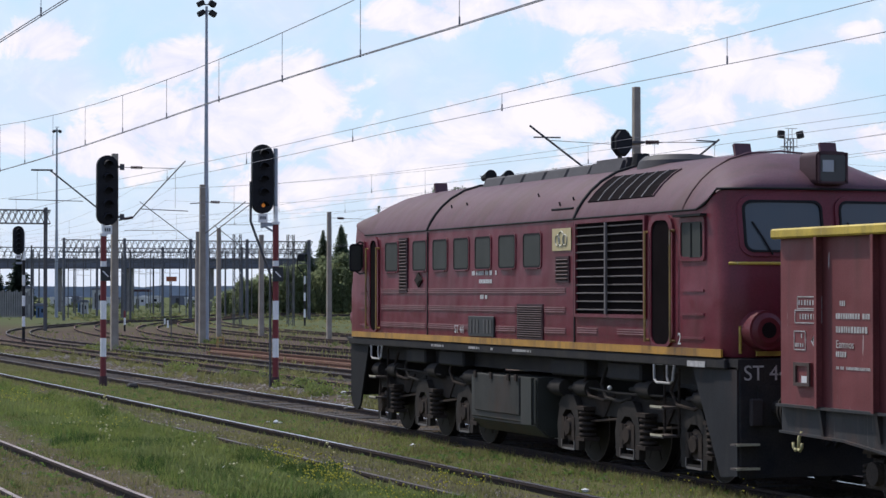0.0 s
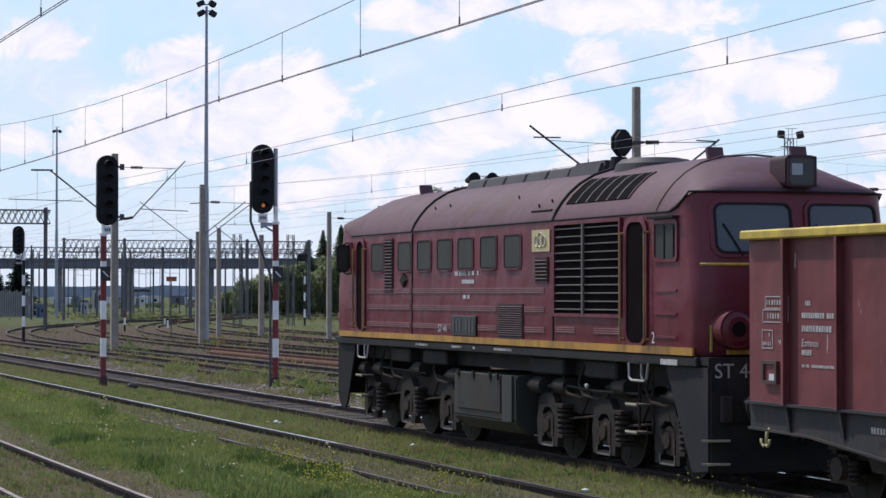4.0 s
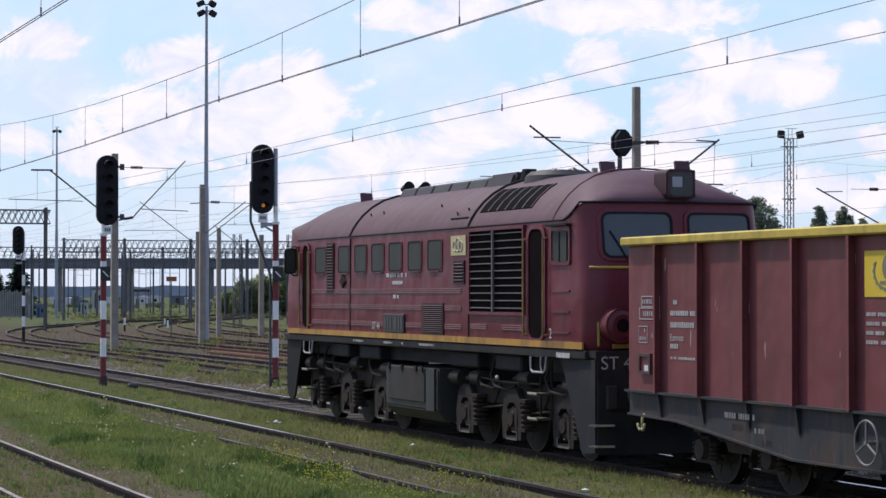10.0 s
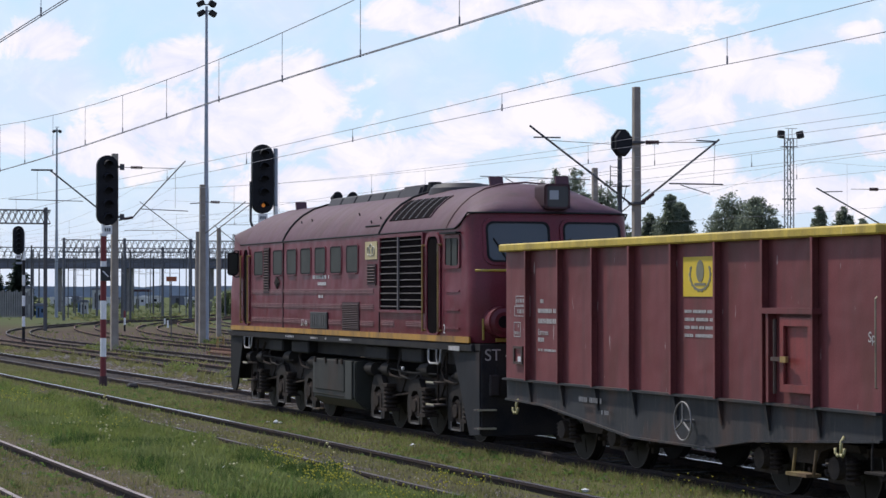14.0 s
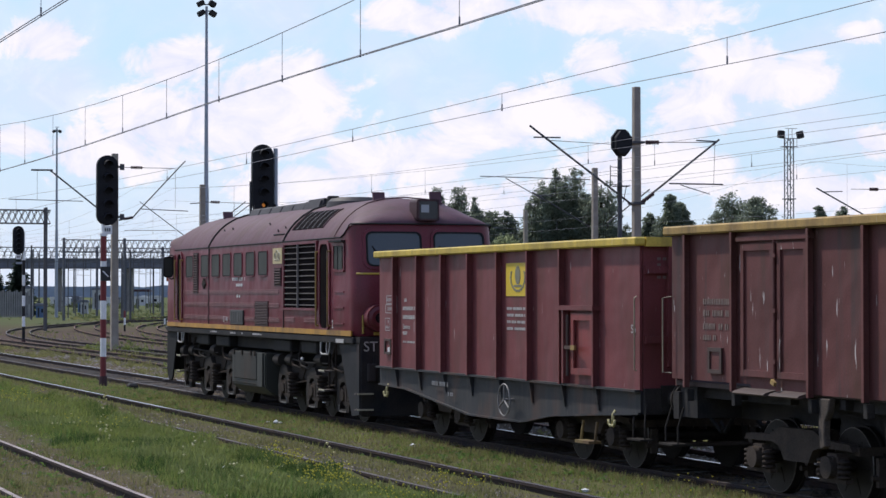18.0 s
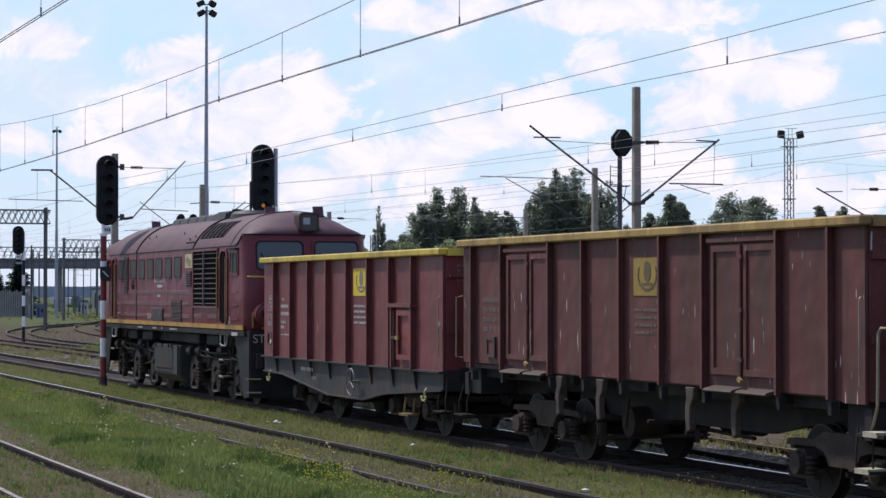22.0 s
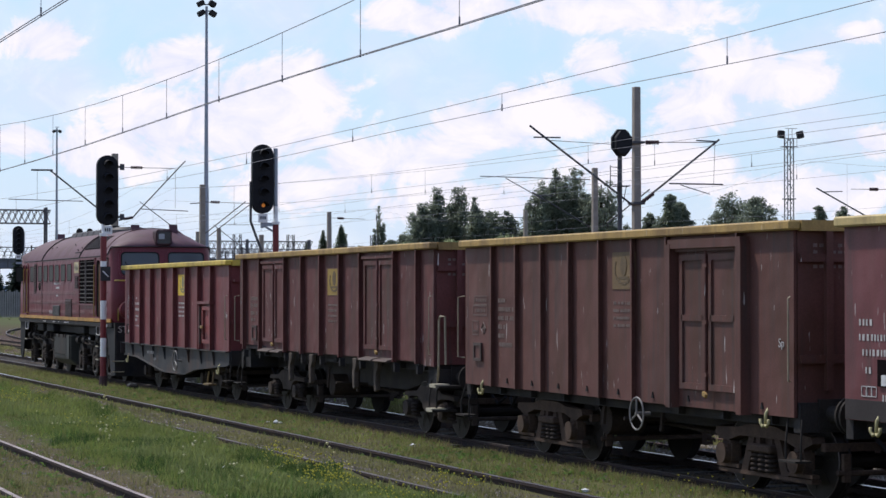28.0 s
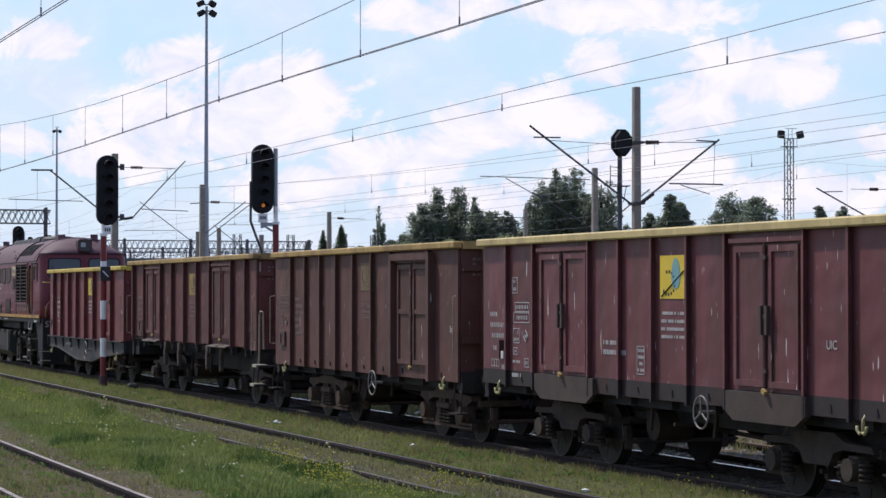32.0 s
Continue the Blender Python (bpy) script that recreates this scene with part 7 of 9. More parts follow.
# signal seen from behind beyond the train
th = empty("railway_signal", (30.0, 65.7, -0.16), "octagonal black signal board seen from behind, with ladder cage", "signal")
bm = B()
prism(bm, [(0.36 * math.cos(radians(22.5 + 45 * k)) * 1.0, 7.48 + 0.46 * math.sin(radians(22.5 + 45 * k))) for k in range(8)], -0.05, 0.05, "y")
prism(bm, [(0.30 * math.cos(radians(22.5 + 45 * k)), 7.48 + 0.4 * math.sin(radians(22.5 + 45 * k))) for k in range(8)], -0.25, -0.05, "y")
part("signal_board", bm, "signal_black", th)
bm = B()
rod(bm, (0, 0.1, 0), (0, 0.1, 7.3), 0.075, 12)
part("post", bm, "mast_steel", th)
bm = B()
for x in (-0.42, -0.16):
    tube(bm, [(x, -0.1, 6.1), (x, -0.1, 6.75)], 0.015)
for z in (6.15, 6.42, 6.7):
    tube(bm, [(-0.42, -0.1, z), (-0.05, 0.05, z)], 0.013)
tube(bm, [(-0.16, -0.05, 6.1), (-0.1, 0.05, 5.6), (0.1, 0.05, 5.6), (0.16, -0.05, 6.1)], 0.014)
box(bm, (0, 0, 6.1), (0.5, 0.3, 0.03))
part("ladder_cage", bm, "mast_steel", th)


# ---- catenary masts ----
def mast(x, y, z, w, label, square=True, material="concrete", taper=0.8):
    th = empty("catenary_mast", (x, y, -0.18), label, "mast", "catenary masts")
    bm = B()
    h = z + 0.18
    if square:
        v = bmesh.ops.create_cone(bm, cap_ends=True, segments=4, radius1=w * 0.707, radius2=w * 0.707 * taper, depth=h)["verts"]
        bmesh.ops.rotate(bm, cent=(0, 0, 0), matrix=Matrix.Rotation(radians(45), 3, "Z"), verts=v)
        bmesh.ops.translate(bm, vec=(0, 0, h / 2), verts=v)
        bevel(bm, 0.02)
    else:
        rod(bm, (0, 0, 0), (0, 0, h), w / 2, 12, w / 2 * taper)
    part("shaft", bm, material, th, smooth=40 if not square else None)
    return th


def insulator(bm, a, b):
    a, b = Vector(a), Vector(b)
    for k in range(5):
        p = a + (b - a) * (k + 0.5) / 5
        d = (b - a) / 5 * 0.3
        rod(bm, p - d, p + d, 0.07, 8)
    rod(bm, a, b, 0.03, 6)


def bracket(th, segs, ins=(), dz=0.18):
    """Cantilever tubes on a mast, in world (x, z) in the mast's own plane."""
    ox = th.location.x
    for a, b, rr in segs:
        bm = B()
        rod(bm, (a[0] - ox, 0, a[1] + dz), (b[0] - ox, 0, b[1] + dz), rr * 0.8, 8)
        part("cantilever_tube", bm, "mast_steel", th)
    for a, b in ins:
        bm = B()
        insulator(bm, (a[0] - ox, 0, a[1] + dz), (b[0] - ox, 0, b[1] + dz))
        part("insulator", bm, "signal_base", th)


p = mast(21.46, 102.85, 8.96, 0.34, "weathered concrete catenary mast with steel arms")
bracket(p, [((21.3, 5.95), (18.47, 8.15), 0.045), ((18.6, 8.15), (17.62, 8.14), 0.05), ((21.65, 5.9), (22.31, 6.04), 0.04), ((22.31, 6.04), (22.75, 6.54), 0.04), ((22.75, 6.54), (24.77, 8.69), 0.035),
            ((21.6, 8.34), (24.3, 8.33), 0.018), ((22.7, 6.43), (24.9, 6.36), 0.025), ((20.0, 6.75), (16.6, 6.8), 0.022), ((24.3, 8.3), (24.3, 6.5), 0.01), ((17.9, 8.1), (17.9, 6.8), 0.01)], [((22.2, 8.34), (22.75, 8.34)), ((21.9, 5.96), (22.3, 6.04))])
for z in (6.05, 8.35):
    bm = B()
    box(bm, (0, 0, z + 0.18), (0.5, 0.5, 0.09))
    box(bm, (0.34, 0, z + 0.18), (0.2, 0.05, 0.28))
    part("clamp", bm, "mast_steel", p)
p = mast(28.86, 116.0, 8.26, 0.33, "weathered concrete catenary mast beside a lighting mast")
bracket(p, [((29.0, 7.35), (31.6, 7.3), 0.018), ((28.9, 7.3), (28.2, 7.25), 0.03), ((28.9, 5.6), (31.2, 7.4), 0.035)], [((29.3, 7.35), (29.8, 7.34))])
p = mast(35.06, 136.7, 6.6, 0.29, "grey concrete catenary mast with steel arms")
bracket(p, [((34.1, 5.85), (37.0, 8.06), 0.035), ((34.72, 6.8), (38.43, 4.01), 0.03), ((35.3, 6.81), (38.06, 6.84), 0.02)])
p = mast(36.12, 146.5, 6.65, 0.26, "slim grey concrete catenary mast")
bracket(p, [((35.96, 5.83), (32.23, 8.58), 0.035), ((31.22, 6.68), (34.62, 6.71), 0.022)])
p = mast(36.6, 132.4, 6.1, 0.31, "concrete mast behind the signal")
p = mast(39.0, 126.3, 7.3, 0.28, "plain grey concrete catenary mast")
bracket(p, [((39.1, 6.95), (41.2, 6.9), 0.018), ((39.1, 5.3), (40.6, 5.3), 0.02)], [((39.5, 6.94), (39.9, 6.93))])
p = mast(32.16, 69.2, 9.47, 0.29, "cracked concrete catenary mast with arms on both sides", taper=0.78)
bracket(p, [((32.0, 5.5), (28.29, 8.07), 0.045), ((28.43, 7.69), (29.39, 7.7), 0.03), ((32.33, 5.59), (35.26, 7.77), 0.045), ((32.3, 7.61), (35.19, 7.67), 0.015), ((34.4, 7.72), (35.2, 7.70), 0.03), ((33.38, 6.24), (35.4, 6.24), 0.032), ((33.8, 6.2), (34.9, 5.9), 0.02),
            ((35.1, 7.6), (35.05, 6.25), 0.01), ((31.08, 4.87), (32.65, 6.03), 0.03), ((28.9, 7.6), (31.9, 7.5), 0.012)], [((32.5, 7.61), (33.0, 7.62)), ((32.3, 5.55), (32.8, 5.9))])
for z in (5.55, 7.6):
    bm = B()
    box(bm, (0, 0, z + 0.18), (0.44, 0.44, 0.08))
    part("clamp", bm, "mast_steel", p)
p = mast(50.73, 114.6, 9.48, 0.34, "grey concrete catenary mast with steel arms")
bracket(p, [((43.95, 8.9), (50.46, 8.83), 0.03), ((45.43, 8.83), (47.76, 7.63), 0.03), ((47.0, 8.1), (50.46, 6.2), 0.035), ((47.2, 7.9), (48.4, 7.9), 0.03)])
p = mast(70.87, 174.3, 9.48, 0.36, "distant grey concrete catenary mast")
bracket(p, [((65.5, 8.9), (70.8, 8.85), 0.03), ((68.0, 8.0), (70.6, 7.9), 0.04)])
p = mast(50.6, 82.8, 7.6, 0.34, "grey concrete catenary mast with steel arms")
bracket(p, [((46.68, 6.9), (50.4, 5.1), 0.04), ((46.95, 6.74), (47.9, 6.78), 0.025), ((48.3, 6.88), (50.5, 6.9), 0.015)], [((49.2, 6.89), (49.6, 6.89))])
for x, y, z in ((40.5, 236, 7.6), (46.2, 268, 7.8), (52.5, 300, 8.0), (56.0, 262, 7.2), (60.0, 315, 8.0), (64.5, 285, 7.4), (49.4, 330, 8.4), (70.2, 330, 8.2), (58.3, 240, 7.0), (75.5, 300, 7.6), (47.9, 222, 6.9), (53.0, 250, 7.2), (68.0, 262, 7.6), (37.8, 270, 7.4), (43.6, 300, 7.6)):
    p = mast(x, y, z, 0.20, "distant dark steel catenary mast", material="mast_steel")
    bracket(p, [((x, 6.2), (x + 2.6, 7.0), 0.04), ((x, 5.9), (x + 2.8, 5.9), 0.03)])
# thin poles crowding the far throat of the yard
for k, (x, y) in enumerate(((47.6, 253.3), (52.1, 272.4), (49.2, 252.7), (67.7, 342.0), (91.3, 440.5), (65.4, 300.9), (74.6, 339.5), (86.8, 389.4), (69.5, 309.0), (77.6, 338.4), (62.8, 268.5), (71.2, 298.8), (61.5, 254.8), (73.2, 298.1), (58.3, 231.3), (71.8, 281.0), (72.1, 265.1), (83.2, 294.4), (66.6, 228.2))):
    z = 7.0 + 1.6 * (k * 0.37 % 1.0)
    p = mast(x, y, z, 0.12, "distant thin dark pole with a cross arm", material="mast_steel", taper=0.7)
    way = -1 if k % 2 else 1
    bracket(p, [((x, z - 1.0), (x + way * 1.9, z - 0.7), 0.035), ((x, z - 1.8), (x + way * 2.1, z - 1.75), 0.03), ((x + way * 1.9, z - 0.7), (x + way * 2.0, z - 1.75), 0.02)])


def lattice_mast(x, y, z, w, material="mast_steel", name="lattice_mast", label="dark steel lattice mast in the yard", r=0.03, step=None):
    th = empty(name, (x, y, -0.18), label, "mast", "lattice masts")
    z += 0.18
    step = step or w * 1.6
    c = [(-w / 2, -w / 2), (w / 2, -w / 2), (w / 2, w / 2), (-w / 2, w / 2)]
    for a in c:
        bm = B()
        box(bm, (a[0], a[1], z / 2), (r * 2, r * 2, z))
        part("corner_post", bm, material, th)
    bm = B()
    zz, k = 0.0, 0
    while zz < z - 0.05:
        z2 = min(z, zz + step)
        for i in range(4):
            a, b = c[i], c[(i + 1) % 4]
            if k % 2:
                a, b = b, a
            rod(bm, (a[0], a[1], zz), (b[0], b[1], z2), r * 0.6, 4)
        zz, k = z2, k + 1
    part("lattice", bm, material, th)
    return th


lattice_mast(47.6, 179.6, 7.4, 0.55)
lattice_mast(53.1, 182.9, 7.5, 0.5)
lattice_mast(61.5, 186, 7.6, 0.5)
tw = lattice_mast(115.8, 211.2, 18.9, 0.70, "tower_grey", "lighting_tower", "tall grey lattice tower with floodlights on top", 0.045, 0.8)
bm = B()
box(bm, (0, 0, 18.2), (1.5, 1.0, 0.08))
for x in (-0.7, 0.7):
    box(bm, (x, -0.45, 18.75), (0.04, 0.04, 1.1))
box(bm, (0, -0.45, 20.1), (1.4, 0.05, 0.05))
for x in (-0.22, 0.22):
    box(bm, (x, -0.3, 19.5), (0.05, 0.05, 1.2))
box(bm, (-0.1, -0.45, 19.05), (2.3, 0.07, 0.07))
for z in (12.7,):
    box(bm, (0, 0, z), (1.1, 1.1, 0.1))
part("platform", bm, "tower_grey", tw)
for x, rz in ((-1.2, 6), (1.05, -14)):
    bm = B()
    box(bm, (x, -0.5, 19.45), (0.72, 0.5, 0.78), Matrix.Rotation(radians(rz), 4, "Y"))
    bevel(bm, 0.08)
    part("floodlight", bm, "frame_dark", tw, "dark floodlight box")


def light_mast(x, y, z, r0, r1, label, n=4):
    th = empty("lighting_mast", (x, y, -0.18), label, "lamp mast", "lighting masts")
    bm = B()
    rod(bm, (0, 0, 0), (0, 0, z * 0.46), r0, 14, r0 * 0.85)
    rod(bm, (0, 0, z * 0.46), (0, 0, z), r0 * 0.72, 14, r1)
    part("shaft", bm, "galva", th, smooth=40)
    bm = B()
    box(bm, (0, 0, z - 0.25), (0.7, 0.06, 0.06))
    box(bm, (0, 0, z + 0.1), (0.5, 0.06, 0.06))
    part("crossbar", bm, "mast_steel", th)
    for k in range(n):
        bm = B()
        s = -1 if k % 2 else 1
        zz = z - 0.4 + (k // 2) * 0.55
        box(bm, (s * 0.33, -0.1 + 0.1 * (k // 2), zz), (0.40, 0.34, 0.30), Matrix.Rotation(radians(s * 28), 4, "Y"))
        bevel(bm, 0.04)
        part("floodlight", bm, "frame_dark", th, "grey floodlight")
    return th


light_mast(30.54, 121.9, 18.6, 0.17, 0.07, "tall slender grey lighting mast with floodlights", 4)
light_mast(47.4, 259.5, 21.8, 0.2, 0.09, "distant slender grey lighting mast", 2)


# ---- portals, bridge, distance ----
def portal(x0, x1, y, z0, z1, legs, label, mat_name="mast_steel"):
    """A lattice beam across the tracks on lattice or plain legs."""
    th = empty("gantry", ((x0 + x1) / 2, y, -0.18), label, "gantry", "catenary gantries")
    cx = (x0 + x1) / 2
    z0, z1 = z0 + 0.18, z1 + 0.18
    for z in (z0, z1):
        for dy in (-0.3, 0.3):
            bm = B()
            box(bm, (0, dy, z), (x1 - x0, 0.09, 0.09))
            part("chord", bm, mat_name, th)
    bm = B()
    n = max(4, int(2.2 * (x1 - x0) / (z1 - z0)))
    for k in range(n):
        a, b = x0 - cx + (x1 - x0) * k / n, x0 - cx + (x1 - x0) * (k + 1) / n
        rod(bm, (a, -0.3, z0), (b, -0.3, z1), 0.028, 4)
        rod(bm, (b, -0.3, z0), (a, -0.3, z1), 0.028, 4)
        rod(bm, (a, 0.3, z0), (b, 0.3, z1), 0.03, 4)
        rod(bm, (a, 0.3, z1), (b, -0.3, z1), 0.025, 4)
    part("lattice", bm, mat_name, th)
    for lx in legs:
        bm = B()
        for dy in (-0.3, 0.3):
            box(bm, (lx - cx, dy, (z1 + 0.2) / 2), (0.16, 0.10, z1 + 0.2))
        for k in range(9):
            rod(bm, (lx - cx, -0.3 if k % 2 else 0.3, k * z1 / 9), (lx - cx, 0.3 if k % 2 else -0.3, (k + 1) * z1 / 9), 0.03, 4)
        part("leg", bm, mat_name, th)
    return th


portal(42.2, 68.5, 228, 6.75, 8.0, (42.4, 48.6, 55.5, 61.5, 68.2), "steel lattice gantry over the far tracks", "lattice")
portal(36.0, 78.0, 262, 6.2, 7.9, (44.0, 52.6, 60.4, 70.0), "second steel lattice gantry over the far tracks", "lattice")
portal(20.5, 29.1, 162, 7.55, 8.5, (28.8,), "steel lattice gantry arm on a dark leg", "mast_steel")

br = empty("footbridge", (80, 343, -0.18), "long grey bridge crossing the far end of the yard", "bridge")
ang = math.atan2(-20.95, 57.4)
br.rotation_euler = (0, 0, ang)
bm = B()
box(bm, (-2, 0, 7.35), (76, 3.2, 1.35))
box(bm, (-2, -1.75, 8.1), (76, 0.3, 0.22))
deck = part("deck_beam", bm, "bridge", br)
bm = B()
for z in (6.66, 8.02):
    box(bm, (-2, -1.66, z), (76, 0.12, 0.16))
for k in range(26):
    box(bm, (-39.5 + k * 3, -1.64, 7.35), (0.14, 0.10, 1.2))
part("stiffener", bm, "mast_steel", deck)
bm = B()
for k in range(77):
    x = -40 + k
    box(bm, (x, -1.6, 8.7), (0.06, 0.06, 1.1))
for z in (8.7, 9.25):
    box(bm, (-2, -1.6, z), (76, 0.06, 0.06))
part("railing", bm, "mast_steel", br)
for x in (-30, -17, -6, 6.5, 20, 33):
    bm = B()
    box(bm, (x, 0, 3.4), (0.9, 1.6, 6.9))
    bevel(bm, 0.05)
    part("pier", bm, "concrete_dark", br)


def hut(x, y, sx, sy, h, m, label, rz=-20, roof="bridge"):
    th = empty("yard_hut", (x, y, -0.16), label, "hut", "huts in the yard")
    th.rotation_euler = (0, 0, radians(rz))
    bm = B()
    box(bm, (0, 0, h / 2), (sx, sy, h))
    wall = part("wall", bm, m, th)
    bm = B()
    prism(bm, [(-sx / 2 - 0.2, h), (sx / 2 + 0.2, h), (sx / 2, h + 0.3), (-sx / 2, h + 0.35)], -sy / 2 - 0.2, sy / 2 + 0.2, "y")
    part("roof", bm, roof, th)
    bm = B()
    box(bm, (-sx * 0.2, -sy / 2 - 0.02, h * 0.45), (sx * 0.18, 0.06, h * 0.8))
    part("door", bm, "frame_grey", th)
    bm = B()
    box(bm, (sx * 0.2, -sy / 2 - 0.02, h * 0.6), (sx * 0.2, 0.06, h * 0.3))
    part("window", bm, "lens_dark", th)


hut(45.7, 268, 1.0, 1.0, 3.3, "shed_pale", "pale shed beside the dark conifers")
hut(45.4, 258, 1.0, 1.0, 1.3, "hut_blue", "blue metal cabinet in the grass")
hut(79.0, 392, 1.9, 2, 3.4, "shed_pale", "pale concrete cabin in the yard")
hut(57.0, 292, 0.9, 0.8, 1.6, "shed_pale", "grey metal relay cabinet beside track")
hut(64.0, 330, 1.0, 0.9, 1.4, "hut_blue", "blue metal relay cabinet beside track")
# open platform canopy among the tracks
th = empty("canopy", (88.5, 404, -0.16), "low dark-roofed canopy on thin posts", "canopy")
th.rotation_euler = (0, 0, radians(-20))
bm = B()
prism(bm, [(-2.6, 3.1), (2.6, 3.1), (2.2, 3.55), (-2.2, 3.55)], -1.5, 1.5, "y")
part("roof", bm, "signal_base", th, "dark red sheet roof")
for x in (-2.0, 0.0, 2.0):
    bm = B()
    box(bm, (x, 0, 1.55), (0.18, 0.18, 3.1))
    part("post", bm, "shed_dark", th)
# low fence before the shed
fence = empty("board_fence", (43.4, 262, -0.16), "weathered grey board fence before the shed", "fence")
fence.rotation_euler = (0, 0, radians(-20))
for k in range(15):
    bm = B()
    box(bm, (-2.2 + k * 0.26, 0, 1.45 + 0.06 * (k % 3)), (0.2, 0.05, 2.9 + 0.12 * (k % 3)))
    part("board", bm, "shed_dark", fence)
for x, y, sx, h, m in ((96, 520, 4, 1.7, "hut_white"), (102, 535, 3, 1.9, "bridge"), (107, 525, 3.5, 1.7, "hut_white"), (113, 545, 5, 1.5, "shed_dark"), (117, 530, 3, 1.8, "hut_white"), (88, 540, 4, 1.6, "shed_dark"), (122, 540, 4.5, 2.0, "shed_pale"), (127, 520, 3, 1.7, "hut_white"), (131, 545, 6, 2.0, "bridge"), (137, 530, 4, 1.8, "hut_white"), (143, 545, 5, 2.2, "shed_dark"), (80, 530, 3, 1.5, "hut_blue")):
    hut(x, y, sx, 5, h, m, "distant low yard building", roof=m if m != "shed_dark" else "bridge")

# far wooded ridge, the haze of distance put into its blue-grey colour
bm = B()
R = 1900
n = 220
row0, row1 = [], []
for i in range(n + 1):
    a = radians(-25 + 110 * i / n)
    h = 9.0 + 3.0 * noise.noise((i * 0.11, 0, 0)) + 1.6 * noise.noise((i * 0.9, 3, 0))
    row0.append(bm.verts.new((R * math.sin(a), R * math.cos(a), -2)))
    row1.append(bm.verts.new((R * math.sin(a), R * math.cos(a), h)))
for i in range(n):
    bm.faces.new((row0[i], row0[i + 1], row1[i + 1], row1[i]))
ob = new("backdrop", mesh_of("backdrop", bm, "hazy_far_wood"))
tagged(ob, "wooded ridge on the horizon, distance haze in its blue-grey colour", "woods", kind="structure")


# ---- overhead wires ----
def catenary(x, zc, zm_mid, zm_sup, supports, label, step=8.0, twin=False, x_of=None, phase=0.0):
    """Contact wire, messenger sagging between supports, droppers."""
    th = empty("overhead_line", (0, 0, 0), label, "wires", "overhead lines", "structure")
    fx = x_of or (lambda y: x)
    y0, y1 = supports[0], supports[-1]
    r = 0.0078 if x < 12 else 0.0062 if x < 15 else 0.0050
    for dx in ((-0.02, 0.03) if twin else (0,)):
        bm = B()
        ys = [y0 + (y1 - y0) * k / 40 for k in range(41)]
        tube(bm, [(fx(y) + dx, y, zc + 0.03 * math.sin(y * 0.2)) for y in ys], r, 5)
        part("contact_wire", bm, "wire", th)
    bm = B()
    drops = []
    for a, b in zip(supports[:-1], supports[1:]):
        c, hl = (a + b) / 2, (b - a) / 2
        f = lambda y: zm_mid + (zm_sup - zm_mid) * ((y - c) / hl) ** 2
        ys = [a + (b - a) * k / 14 for k in range(15)]
        tube(bm, [(fx(y), y, f(y)) for y in ys], r, 5)
        k = phase + step * math.ceil((a + 1 - phase) / step)
        while k < b - 1:
            drops.append((k, f(k)))
            k += step
    part("messenger_wire", bm, "wire", th)
    for y, z in drops:
        bm = B()
        rod(bm, (fx(y), y, zc), (fx(y), y, z), 0.005, 4)
        rod(bm, (fx(y), y, zc - 0.02), (fx(y), y, zc + 0.10), 0.014, 5)
        part("dropper", bm, "wire", th)
    return th


catenary(10.5, 6.09, 6.86, 8.0, (-54, 10, 76, 140, 200), "overhead line above the grassy track", 4.27, True, phase=28.15)
catenary(5.35, 6.27, 6.9, 8.0, (-40, 22, 86, 150), "overhead line above the near track", 4.4, True, phase=30.5)
catenary(14.6, 5.74, 5.985, 6.56, (-100, 0, 102, 200), "overhead line above the train", 8.6, phase=28.4)
catenary(22.4, 5.72, 6.15, 7.4, (-90, 0, 102.8, 160), "overhead line above the yard tracks", 17.0)
catenary(24.2, 5.72, 6.2, 7.4, (-90, -22, 102.8, 170), "overhead line above the yard tracks", 17.0)
catenary(26.9, 5.74, 5.95, 7.4, (-60, 10, 116, 170, 220), "overhead line above the yard tracks", 17.0)
catenary(31.5, 5.8, 6.1, 7.4, (-50, 10, 136, 200), "overhead line above the far tracks", 19.0)
catenary(46.5, 5.9, 6.4, 8.0, (20, 82.8, 140, 200, 260), "overhead line above the far tracks", 10.0)


# ---- trees ----
def leaf_cloud(rnd, clumps, per, size):
    vs, fs = [], []
    for (cx, cy, cz, r) in clumps:
        for _ in range(per):
            d = Vector((rnd.gauss(0, 1), rnd.gauss(0, 1), rnd.gauss(0, 1)))
            d = d.normalized() * r * rnd.random() ** 0.42 * (1.45 if rnd.random() < 0.18 else 1)
            p = Vector((cx, cy, cz)) + Vector((d.x, d.y, d.z * 0.8))
            u = Vector((rnd.gauss(0, 1), rnd.gauss(0, 1), rnd.gauss(0, 1))).normalized()
            w = u.orthogonal().normalized()
            s = size * rnd.uniform(0.6, 1.3)
            k = len(vs)
            vs += [tuple(p - u * s), tuple(p + w * s * 0.55), tuple(p + u * s), tuple(p - w * s * 0.55)]
            fs.append((k, k + 1, k + 2, k + 3))
    m = bpy.data.meshes.new("crown")
    m.from_pydata(vs, [], fs)
    return m


